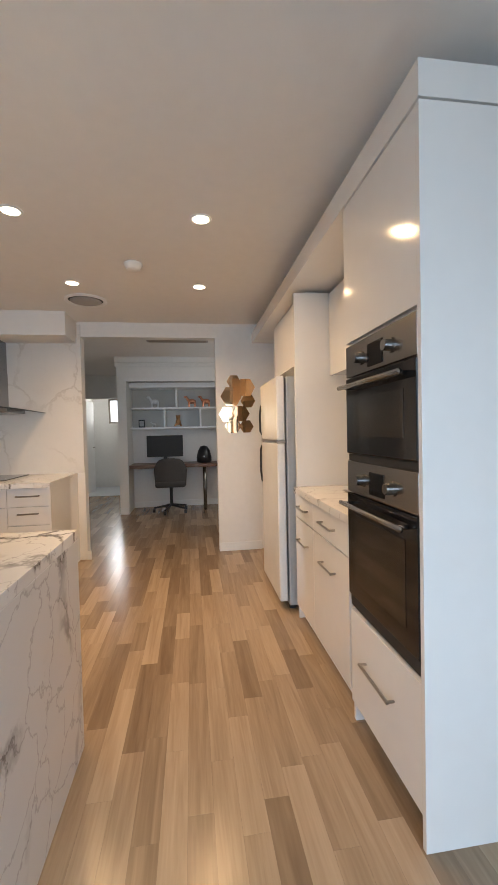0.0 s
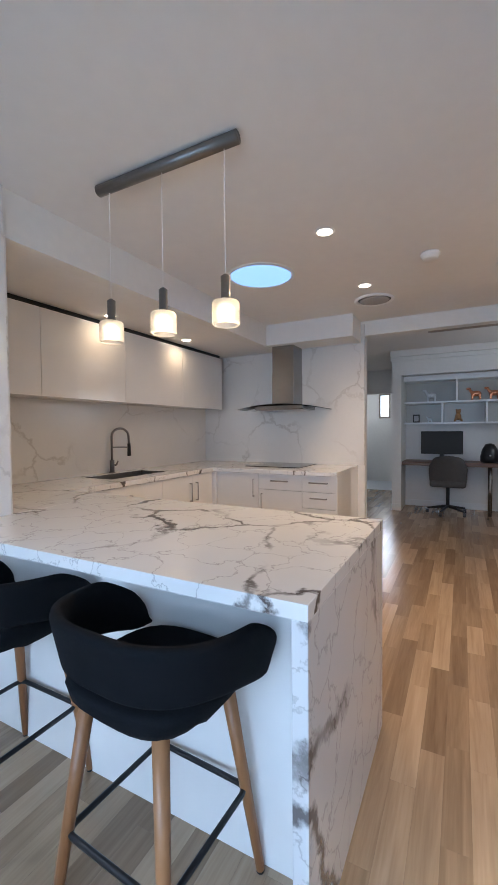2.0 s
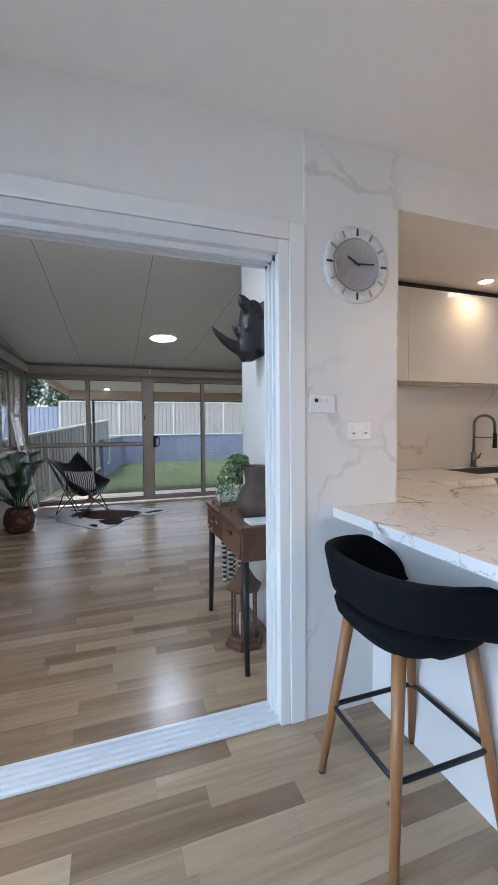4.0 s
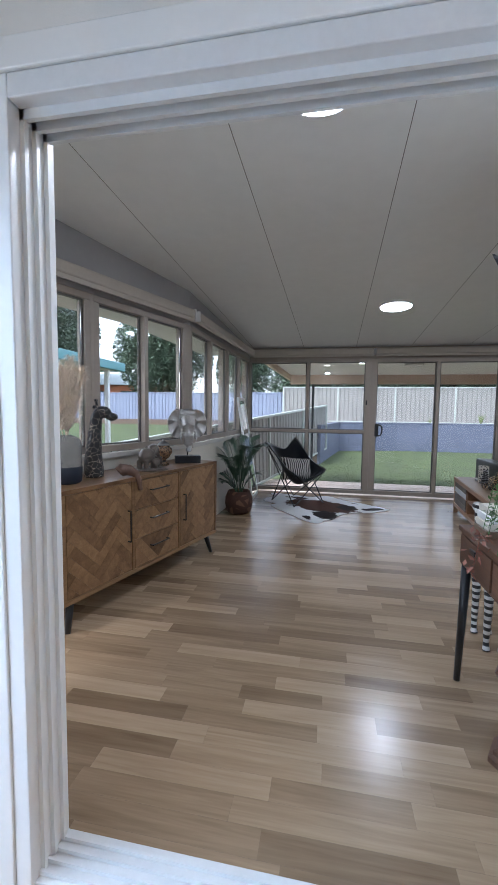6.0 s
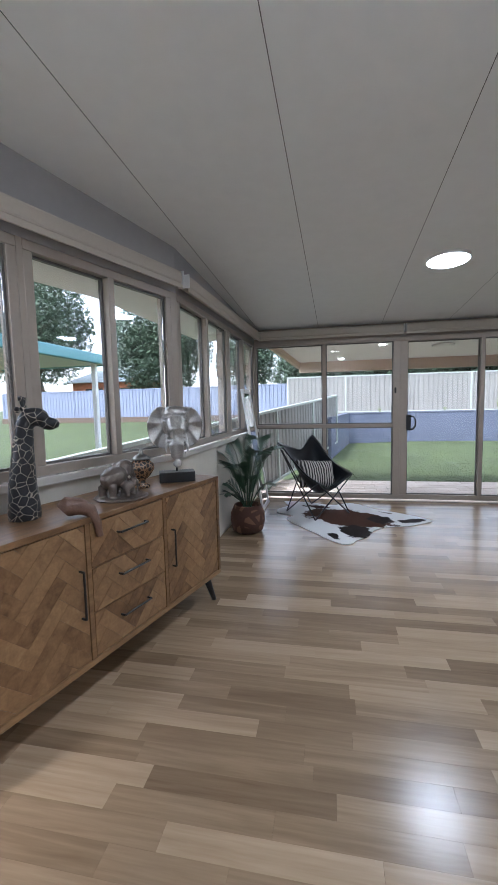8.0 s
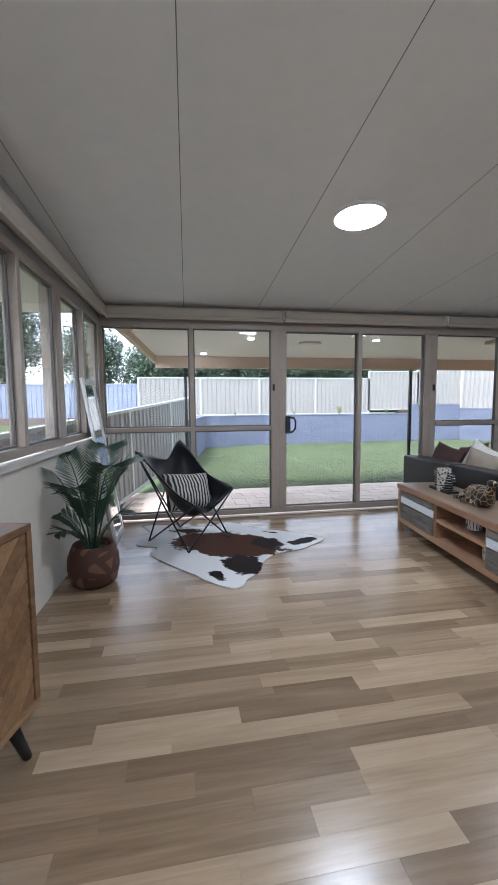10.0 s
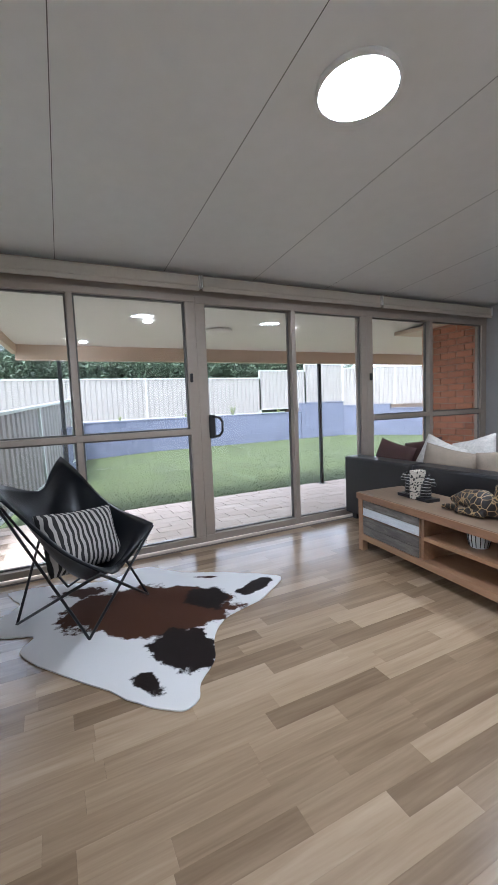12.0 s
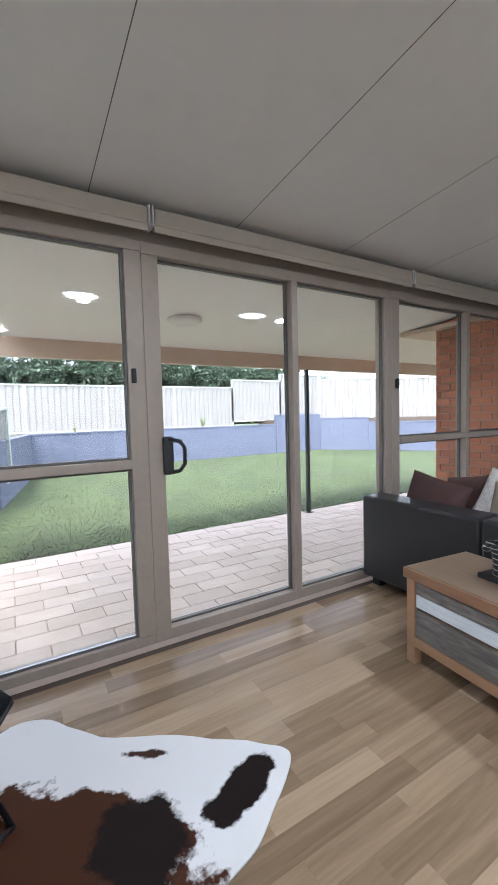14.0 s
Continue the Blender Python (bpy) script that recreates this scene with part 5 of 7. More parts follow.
for f in ((0, 1, 5, 4), (1, 2, 5), (2, 3, 4, 5), (3, 0, 4), (3, 2, 1, 0)):
    bm.faces.new([vs[i] for i in f])
part("roof", bm, m_roof, nh)
for a in ((-0.12, 0.0, -9.5, 0.0), (-9.0, -0.12, -0.12, 0.0)):
    part("gutter", B(*a, 2.48, 2.68, bevel=0.02), m_teal, nh, "teal painted gutter")
for x, y in ((-0.3, -0.35), (-0.3, -2.6), (-3.4, -0.35), (-0.3, -5.4)):
    part("post", B(x - 0.05, x + 0.05, y - 0.05, y + 0.05, 0, 2.5, bevel=0.01), m_trim, nh)
part("downpipe", tube(bmesh.new(), [(-0.1, -2.45, 2.5), (-0.1, -2.45, 2.25), (-0.2, -2.5, 2.1), (-0.22, -2.55, 0.1)], 0.045, 10), m_trim, nh, "white round downpipe")
w = part("window", B(-3.6, -3.57, -4.6, -3.2, 0.9, 2.0), m_black_glass, nh)
part("frame", B(-3.6, -3.55, -4.65, -3.15, 0.85, 0.92), m_trim, w)
fh = thing("far_house", (-14.5, 25.5, GZ - 0.03), "distant dark brick house with a grey roof behind the fence", "house")
part("wall", B(-4, 1.5, 0, 4, 0, 3.3), m_brick, fh)
bm = bmesh.new()
vs = [bm.verts.new(p) for p in ((-4.5, -0.5, 3.3), (2.0, -0.5, 3.3), (2.0, 4.5, 3.3), (-4.5, 4.5, 3.3), (-3.2, 2, 4.3), (0.7, 2, 4.3))]
for f in ((0, 1, 5, 4), (1, 2, 5), (2, 3, 4, 5), (3, 0, 4), (3, 2, 1, 0)):
    bm.faces.new([vs[i] for i in f])
part("roof", bm, m_roof, fh)
for x in (-3.0, -0.6):
    part("window", B(x, x + 1.3, -0.03, 0.02, 1.8, 2.9), m_black_glass, fh)
slab("garden_edging", -18, -3.3, 18.55, 18.75, 0.3, 0.78, m_bark, "low brown timber garden edging", "edging")

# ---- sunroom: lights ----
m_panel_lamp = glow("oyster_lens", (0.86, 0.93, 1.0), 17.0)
# the third fitting is an unseen addition that brightens the east side
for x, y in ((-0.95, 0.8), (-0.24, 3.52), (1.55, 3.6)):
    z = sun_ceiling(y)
    t = thing("ceiling_light", pose(x, y, z, math.degrees(-ANG), 0, 0), "round flat white ceiling light, switched on, the eastern one added as fill", "ceiling light", "sunroom ceiling lights")
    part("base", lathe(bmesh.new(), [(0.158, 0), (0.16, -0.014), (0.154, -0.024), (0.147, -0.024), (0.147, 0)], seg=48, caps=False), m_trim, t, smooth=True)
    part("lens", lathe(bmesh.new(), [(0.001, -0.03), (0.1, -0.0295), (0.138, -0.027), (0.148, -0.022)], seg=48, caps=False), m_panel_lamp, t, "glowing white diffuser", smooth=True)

# ---- sideboard ----
OAK = [(0, (0.075, 0.034, 0.014)), (0.3, (0.185, 0.098, 0.044)), (0.65, (0.31, 0.182, 0.088)), (1, (0.46, 0.3, 0.165))]
m_oak = plank_mat("acacia", OAK, 0.36, (2, 9, 9), 0.55, 0.1)
m_oak_slat = plank_mat("acacia_slat", OAK, 0.42, (7, 9, 7), 0.5, 0.12)
mS = pose(-2.264, 1.041, 0, 0, 0, 74.3)
sb = thing("sideboard", mS, "acacia sideboard with herringbone doors, three drawers and black legs", "sideboard")
L, D, Z0, Z1 = 1.59, 0.4, 0.17, 0.81
part("top", B(0, L, 0, D, Z1 - 0.025, Z1, bevel=0.003), m_oak, sb)
part("base", B(0, L, 0.0, D, Z0, Z0 + 0.025, bevel=0.003), m_oak, sb)
for a in ((0, 0.025), (L - 0.025, L)):
    part("side_panel", B(*a, 0.0, D, Z0 + 0.025, Z1 - 0.025, bevel=0.002), m_oak, sb)
part("back_panel", B(0.025, L - 0.025, D - 0.012, D, Z0 + 0.025, Z1 - 0.025), m_oak, sb)
for x in (0.545, 1.045):
    part("divider", B(x - 0.011, x + 0.011, 0.002, D - 0.012, Z0 + 0.025, Z1 - 0.025), m_oak, sb)
# solid black block stands in for the shade behind the door and drawer seams
part("seam_shade_block", B(0.03, L - 0.03, 0.03, D - 0.02, Z0 + 0.03, Z1 - 0.03), m_dark, sb)


def clip(poly, x0, x1, z0, z1):
    for ax, lim, keep in ((0, x0, 1), (0, x1, -1), (1, z0, 1), (1, z1, -1)):
        out = []
        for i, p in enumerate(poly):
            q = poly[(i + 1) % len(poly)]
            a, b = (p[ax] - lim) * keep, (q[ax] - lim) * keep
            if a >= 0:
                out.append(p)
            if (a > 0 > b) or (a < 0 < b):
                s = a / (a - b)
                out.append((p[0] + (q[0] - p[0]) * s, p[1] + (q[1] - p[1]) * s))
        poly = out
        if len(poly) < 3:
            return []
    return poly


def herringbone(parent, x0, x1, z0, z1, y, w=0.062, n=4, off=0.0):
    """Slats laid herringbone-wise over a front, each cut to the front's edges."""
    c = math.sqrt(0.5)
    for i in range(-14, 15):
        for j in range(-6, 7):
            for kind in (0, 1):
                u0, v0 = j * n * w * 0 + i * w + off, i * w
                if kind == 0:
                    a0, a1, b0, b1 = i * w + j * 2 * n * w, i * w + j * 2 * n * w + n * w, i * w, i * w + w
                else:
                    a0, a1, b0, b1 = i * w + n * w + j * 2 * n * w, i * w + n * w + w + j * 2 * n * w, i * w - (n - 1) * w, i * w + w
                g = 0.0007
                pts = [(a0 + g, b0 + g), (a1 - g, b0 + g), (a1 - g, b1 - g), (a0 + g, b1 - g)]
                cx, cz = (x0 + x1) / 2 + off, (z0 + z1) / 2
                poly = clip([(cx + (a - b) * c, cz + (a + b) * c) for a, b in pts], x0, x1, z0, z1)
                if len(poly) < 3:
                    continue
                area = 0.5 * abs(sum(p[0] * q[1] - q[0] * p[1] for p, q in zip(poly, poly[1:] + poly[:1])))
                if area < 0.00012:
                    continue
                bm = bmesh.new()
                fr_ = [bm.verts.new((px, y - 0.004, pz)) for px, pz in poly]
                bk = [bm.verts.new((px, y, pz)) for px, pz in poly]
                bm.faces.new(fr_)
                for k in range(len(poly)):
                    bm.faces.new((fr_[k], bk[k], bk[(k + 1) % len(poly)], fr_[(k + 1) % len(poly)]))
                part("slat", bm, m_oak_slat, parent)


def black_pull(parent, p, q):
    p, q, o = Vector(p), Vector(q), Vector((0, -0.026, 0))
    part("handle", tube(tube(tube(bmesh.new(), [p + o, q + o], 0.005, 8), [p, p + o], 0.005, 6), [q, q + o], 0.005, 6), m_black, parent, "black bar handle")


for k, (a, b) in enumerate(((0.028, 0.531), (1.059, L - 0.028))):
    d = part("door", B(a, b, 0.008, 0.026, Z0 + 0.028, Z1 - 0.028), m_oak, sb)
    herringbone(d, a + 0.002, b - 0.002, Z0 + 0.03, Z1 - 0.03, 0.0078, off=0.11 if k else -0.02)
    x = b - 0.035 if k == 0 else a + 0.04
    black_pull(d, (x, 0.005, 0.4), (x, 0.005, 0.6))
zs = [Z0 + 0.028 + i * (Z1 - Z0 - 0.056) / 3 for i in range(4)]
for i in range(3):
    d = part("drawer", B(0.559, 1.031, 0.008, 0.026, zs[i] + 0.002, zs[i + 1] - 0.002), m_oak, sb)
    herringbone(d, 0.561, 1.029, zs[i] + 0.003, zs[i + 1] - 0.003, 0.0078, off=0.05 * i)
    zc = (zs[i] + zs[i + 1]) / 2 + 0.02
    black_pull(d, (0.71, 0.005, zc), (0.89, 0.005, zc))
for x, y in ((0.09, 0.06), (L - 0.09, 0.06), (0.09, D - 0.06), (L - 0.09, D - 0.06)):
    dx = -0.045 if x < 0.5 else 0.045
    part("leg", tube(bmesh.new(), [(x, y, Z0), (x + dx, y - (0.03 if y < 0.2 else -0.03), 0.0)], [0.024, 0.015], 12), m_black, sb, "black tapered leg", smooth=True)
ST = 0.81


def on_board(s, d, rz=0, z=ST):
    return mS @ pose(s, d, z, 0, 0, rz)


def zig(name, a, b, scale, width, rough=0.6):
    """Bands of two tones, as of a knotted or carved surface."""
    m = mat(name, a, rough, vary=0.05, bump=0.2, bump_scale=120)
    n, l = m.node_tree.nodes, m.node_tree.links
    co = n.new("ShaderNodeTexCoord")
    v = n.new("ShaderNodeTexVoronoi")
    v.inputs["Scale"].default_value = scale
    l.new(co.outputs["Object"], v.inputs["Vector"])
    v.feature = "DISTANCE_TO_EDGE"
    r = n.new("ShaderNodeMapRange")
    r.inputs[1].default_value, r.inputs[2].default_value = width, width * 1.3
    l.new(v.outputs["Distance"], r.inputs[0])
    mix = n.new("ShaderNodeMix")
    mix.data_type = "RGBA"
    l.new(r.outputs[0], mix.inputs["Factor"])
    old = n["Principled BSDF"].inputs["Base Color"].links[0].from_socket
    l.new(old, mix.inputs["A"])
    mix.inputs["B"].default_value = (*b, 1)
    l.new(mix.outputs["Result"], n["Principled BSDF"].inputs["Base Color"])
    return m


def stripes(name, a, b, freq, wobble=2.0, rough=0.6, axis=(1, 0, 0), mid=0.5):
    """Warped stripes of two tones."""
    m = mat(name, a, rough, vary=0.04, bump=0.15, bump_scale=300)
    n, l = m.node_tree.nodes, m.node_tree.links
    co = n.new("ShaderNodeTexCoord")
    w = n.new("ShaderNodeTexWave")
    w.inputs["Scale"].default_value, w.inputs["Distortion"].default_value, w.inputs["Detail"].default_value, w.inputs["Detail Scale"].default_value = freq, wobble, 1.5, 0.8
    w.bands_direction = "X" if axis[0] else ("Y" if axis[1] else "Z")
    l.new(co.outputs["Object"], w.inputs["Vector"])
    r = n.new("ShaderNodeMapRange")
    r.inputs[1].default_value, r.inputs[2].default_value = mid - 0.04, mid + 0.04
    l.new(w.outputs["Fac"], r.inputs[0])
    mix = n.new("ShaderNodeMix")
    mix.data_type = "RGBA"
    l.new(r.outputs[0], mix.inputs["Factor"])
    old = n["Principled BSDF"].inputs["Base Color"].links[0].from_socket
    l.new(old, mix.inputs["A"])
    mix.inputs["B"].default_value = (*b, 1)
    l.new(mix.outputs["Result"], n["Principled BSDF"].inputs["Base Color"])
    return m


# vase with pampas grass
vs = thing("vase", on_board(0.2, 0.2), "knitted-texture grey vase with a navy base", "vase")
part("body", lathe(bmesh.new(), [(0.07, 0), (0.082, 0.012), (0.087, 0.1), (0.0865, 0.104), (0.086, 0.2), (0.08, 0.25), (0.06, 0.272), (0.04, 0.278), (0.036, 0.285), (0.03, 0.27), (0.03, 0.2)], seg=32, caps=True), zig("knit_grey", (0.06, 0.06, 0.065), (0.5, 0.47, 0.42), 112, 0.12, 0.8), vs, smooth=True)
part("dipped_base", lathe(bmesh.new(), [(0.071, -0.0), (0.084, 0.011), (0.0885, 0.095), (0.0875, 0.1)], seg=32, caps=False), mat("navy_glaze", (0.02, 0.028, 0.045), 0.5, vary=0.05), vs, "navy lower half", smooth=True)
pg = thing("pampas_grass", on_board(0.2, 0.2, 0, ST + 0.2), "bunch of dried cream pampas grass plumes in the vase", "dried plant")
m_plume = mat("pampas", (0.92, 0.79, 0.64), 0.9, vary=0.12, scale=12)
rp = random.Random(21)
for dx, dy, hh in ((-0.19, 0.02, 0.47), (-0.03, -0.03, 0.46), (0.07, 0.03, 0.53), (0.1, -0.02, 0.47)):
    tip = Vector((dx, dy, hh))
    pts = [Vector((0, 0, -0.12)), Vector((dx * 0.12, dy * 0.12, 0.1)), tip * 0.58 + Vector((0, 0, 0.02)), tip]
    st = part("stem", tube(bmesh.new(), pts, [0.003, 0.003, 0.002, 0.001], 6), m_plume, pg)
    bm = bmesh.new()
    for i in range(1100):
        s = rp.random()
        p = pts[1].lerp(pts[2], s * 2) if s < 0.5 else pts[2].lerp(pts[3], s * 2 - 1)
        b = rp.random() * math.tau
        reach = (0.11 * math.sin(math.pi * (0.2 + 0.72 * s)) + 0.01) * rp.uniform(0.3, 1.25)
        d = Vector((math.cos(b), math.sin(b), 0))
        w = Vector((-d.y, d.x, 0)) * 0.0013
        mid = p + d * reach * 0.55 + Vector((0, 0, reach * 0.75))
        end = p + d * reach + Vector((0, 0, reach * rp.uniform(0.2, 0.9)))
        q = [bm.verts.new(p - w), bm.verts.new(p + w), bm.verts.new(mid + w), bm.verts.new(end), bm.verts.new(mid - w)]
        bm.faces.new((q[0], q[1], q[2], q[4]))
        bm.faces.new((q[4], q[2], q[3]))
    part("plume", bm, m_plume, st, "feathery cream plume")


def soft(ob, levels=1):
    md = ob.modifiers.new("soft", "SUBSURF")
    md.levels = md.render_levels = levels
    return ob


def statue(name, m, bm, material, label, category="figurine", voxel=0.006):
    """A figure in one plain mesh, its lumps melted together."""
    ob = tagged(part(name, bm, material, None, smooth=True), label, category)
    ob.matrix_world = m
    md = ob.modifiers.new("melt", "REMESH")
    md.mode, md.voxel_size, md.use_smooth_shade = "VOXEL", voxel, True
    sm = ob.modifiers.new("smooth", "SMOOTH")
    sm.iterations, sm.factor = 3, 0.5
    return ob


# giraffe bust
bm = bmesh.new()
tube(bm, [(0.0, 0, 0.0), (0, 0, 0.03), (0.0, 0, 0.14), (0.01, 0, 0.28), (0.02, 0, 0.38), (0.035, 0, 0.42)], [0.062, 0.064, 0.054, 0.042, 0.036, 0.032], 14)
ball(bm, (0.06, 0, 0.42), 0.045, (1.25, 0.8, 0.9))
ball(bm, (0.115, 0, 0.39), 0.032, (1.3, 0.85, 0.85))
for s in (-1, 1):
    tube(bm, [(0.03, 0.02 * s, 0.44), (0.02, 0.026 * s, 0.49)], [0.01, 0.008], 8)
    ball(bm, (0.02, 0.026 * s, 0.495), 0.013)
    ball(bm, (0.01, 0.055 * s, 0.45), 0.022, (0.5, 1.3, 0.7))
statue("giraffe_bust", on_board(0.44, 0.24, -45), bm, zig("giraffe_patch", (0.4, 0.35, 0.28), (0.012, 0.012, 0.015), 30, 0.022, 0.4), "carved giraffe bust with dark patches on the sideboard")
# elephant head on a stand
eh = thing("elephant_bust_stand", on_board(1.36, 0.15, -50), "black block stand under the silver elephant head", "stand")
part("block", B(-0.105, 0.105, -0.055, 0.055, 0, 0.06, bevel=0.003), m_black, eh)
part("rod", cyl(bmesh.new(), (0, 0, 0.055), (0, 0, 0.26), 0.006), m_black, eh)
bm = bmesh.new()
ball(bm, (0, 0, 0.25), 0.075, (0.85, 0.8, 1.05), 3)
ball(bm, (0, -0.01, 0.3), 0.055, (1.1, 0.8, 0.7), 2)
tube(bm, [(0, -0.03, 0.26), (0, -0.07, 0.21), (0, -0.085, 0.15), (0, -0.085, 0.09), (0, -0.1, 0.06), (0, -0.12, 0.062)], [0.05, 0.046, 0.037, 0.029, 0.024, 0.02], 14)
for k in range(8):
    z = 0.225 - k * 0.019
    tube(bm, [(0.045 * math.cos(a) * (1 - k * 0.06), -0.065 - 0.002 * k + 0.03 * math.sin(a), z) for a in [math.pi + i * math.pi / 6 for i in range(7)]], 0.004, 5)
for s in (-1, 1):
    tube(bm, [(0.04 * s, -0.05, 0.2), (0.052 * s, -0.075, 0.14), (0.05 * s, -0.11, 0.11)], [0.012, 0.009, 0.003], 8)
    N1, N2 = 12, 7
    rows = []
    for i in range(N1 + 1):
        a = radians(95 - 200 * i / N1)
        row = []
        for j in range(N2 + 1):
            r = j / N2
            rad = 0.128 * (0.86 + 0.14 * math.cos(a * 1.3)) * r
            row.append((s * (0.045 + rad * math.cos(a) * 0.72), 0.03 * r - 0.035 * r * r + 0.009 * math.sin(i * 2.2) * r, 0.25 + rad * math.sin(a) * 1.0 - 0.02 * r))
        rows.append(row)
    shell(bm, rows, 0.009)
    ball(bm, (s * 0.05, -0.045, 0.265), 0.012)
statue("elephant_sculpture", on_board(1.36, 0.15, -50, ST + 0.05) @ Matrix.Scale(1.2, 4), bm, mat("aged_silver", (0.4, 0.385, 0.365), 0.4, 0.7, vary=0.12, scale=14, bump=0.35, bump_scale=70), "silver elephant head bust mounted on a black stand", voxel=0.005)
# mother and calf elephants
bm = bmesh.new()
for c, r in (((0, 0, 0.075), 1.0), ((0.02, -0.045, 0.042), 0.5)):
    c = Vector(c)
    ball(bm, c, 0.05 * r, (1.35, 0.8, 0.9))
    ball(bm, c + Vector((0.07, 0, 0.028)) * r, 0.034 * r)
    tube(bm, [c + Vector((0.095, 0, 0.03)) * r, c + Vector((0.125, 0, -0.01)) * r, c + Vector((0.13, 0, -0.05)) * r], [0.016 * r, 0.011 * r, 0.008 * r], 8)
    for s in (-1, 1):
        ball(bm, c + Vector((0.055, 0.035 * s, 0.025)) * r, 0.026 * r, (0.5, 0.35, 1.0))
        for x in (-0.04, 0.035):
            tube(bm, [c + Vector((x, 0.022 * s, -0.02)) * r, c + Vector((x, 0.022 * s, 0)) * r - Vector((0, 0, c.z - 0.008))], 0.015 * r, 8)
lathe(bm, [(0.095, 0), (0.1, 0.004), (0.09, 0.011)], (0.02, -0.015, 0), 24)
statue("elephant_figurine", on_board(0.86, 0.16, 10) @ Matrix.Scale(1.35, 4), bm, mat("pewter", (0.16, 0.13, 0.11), 0.35, 0.6, vary=0.15, scale=25, bump=0.3, bump_scale=120), "dark pewter elephant mother and calf figurine", voxel=0.004)
ur = thing("lidded_urn", on_board(1.13, 0.22) @ Matrix.Scale(1.3, 4), "small dark patterned urn with a lid", "urn")
part("body", lathe(bmesh.new(), [(0.032, 0), (0.034, 0.008), (0.015, 0.02), (0.014, 0.032), (0.035, 0.05), (0.054, 0.08), (0.052, 0.1), (0.036, 0.115), (0.034, 0.122)], seg=28), zig("urn_pattern", (0.3, 0.17, 0.09), (0.03, 0.025, 0.022), 60, 0.1, 0.25), ur, smooth=True)
part("lid", lathe(bmesh.new(), [(0.04, 0.122), (0.04, 0.128), (0.025, 0.14), (0.008, 0.148), (0.01, 0.156), (0.004, 0.165)], seg=28), m_grey_metal, ur, smooth=True)
# brown carved trunk draped over the edge
bm = bmesh.new()
tube(bm, [(-0.035, 0.07, 0.035), (-0.02, 0.06, 0.05), (0.02, 0.03, 0.045), (0.05, 0.005, 0.02), (0.06, -0.02, -0.03), (0.065, -0.024, -0.09)], [0.034, 0.042, 0.036, 0.028, 0.018, 0.016], 14)
statue("carved_trunk", on_board(0.53, 0.01), bm, mat("brown_carving", (0.14, 0.075, 0.05), 0.5, vary=0.15, scale=30, bump=0.3, bump_scale=90), "brown carved wooden trunk ornament hanging over the sideboard edge", voxel=0.004)

# ---- palm and leaning mirror ----
pt = thing("basket_planter", (-1.93, 3.96, 0), "woven brown basket planter with a diamond pattern", "planter")
part("basket", lathe(bmesh.new(), [(0.11, 0), (0.15, 0.03), (0.17, 0.12), (0.165, 0.2), (0.135, 0.27), (0.13, 0.28), (0.12, 0.27), (0.14, 0.18), (0.1, 0.15)], seg=28), zig("basket_weave", (0.07, 0.03, 0.02), (0.17, 0.085, 0.05), 9, 0.16, 0.9), pt, smooth=True)
part("soil", cyl(bmesh.new(), (0, 0, 0.2), (0, 0, 0.225), 0.125, seg=24), m_soil, pt)
pl = thing("palm_plant", (-1.93, 3.96, 0.2), "artificial dark green palm in the basket planter", "plant")
m_palm = mat("palm_leaf", (0.018, 0.05, 0.024), 0.4, vary=0.2, scale=8)
rq = random.Random(4)
for k, (az, ln, rise) in enumerate(((20, 0.5, 0.62), (75, 0.48, 0.7), (140, 0.48, 0.66), (200, 0.5, 0.6), (255, 0.45, 0.5), (310, 0.5, 0.62), (350, 0.42, 0.3), (170, 0.4, 0.28), (230, 0.4, 0.22), (100, 0.42, 0.3))):
    a = radians(az)
    d = Vector((math.cos(a), math.sin(a), 0))
    pts = []
    for i in range(9):
        s = i / 8
        pts.append(d * (0.02 + ln * 0.62 * s ** 1.25) + Vector((0, 0, rise * math.sin(s * 1.75) * 1.02)))
    st = part("frond_stem", tube(bmesh.new(), pts, [0.007 - 0.0006 * i for i in range(9)], 6), m_palm, pl)
    bm = bmesh.new()
    side = Vector((-d.y, d.x, 0))
    for i in range(28):
        s = 0.32 + 0.68 * i / 27
        j = min(7, int(s * 8))
        p = pts[j].lerp(pts[j + 1], s * 8 - j)
        t_ = (pts[j + 1] - pts[j]).normalized()
        for sg in (-1, 1):
            l_ = 0.19 * math.sin(math.pi * (0.12 + 0.8 * (s - 0.32) / 0.68)) + 0.02
            e = p + (side * sg * 0.8 + t_ * 0.65 + Vector((0, 0, -0.1))).normalized() * l_
            w = t_ * 0.0095
            mid = p.lerp(e, 0.45)
            q = [bm.verts.new(p), bm.verts.new(mid - w), bm.verts.new(e), bm.verts.new(mid + w)]
            bm.faces.new(q)
    part("leaf_blade", bm, m_palm, st)
mm = thing("floor_mirror", pose(-1.9, 4.95, 0.0, 0, 0, 90) @ pose(0, 0, 0, -9, 0, 0), "tall white-framed mirror leaning against the side windows", "mirror")
bm = bmesh.new()
for a in ((-0.24, -0.19, 0, 1.46), (0.19, 0.24, 0, 1.46), (-0.19, 0.19, 0, 0.05), (-0.19, 0.19, 1.41, 1.46)):
    box(bm, a[0], a[1], -0.012, 0.012, a[2], a[3], 0.004)
part("frame", bm, m_trim, mm)
part("glass", B(-0.192, 0.192, -0.004, 0.003, 0.048, 1.412), mat("mirror_silver", (0.86, 0.87, 0.87), 0.02, 1.0, vary=0.0), mm, "clear mirror glass")
part("backing", B(-0.192, 0.192, 0.003, 0.01, 0.048, 1.412), m_dark, mm)

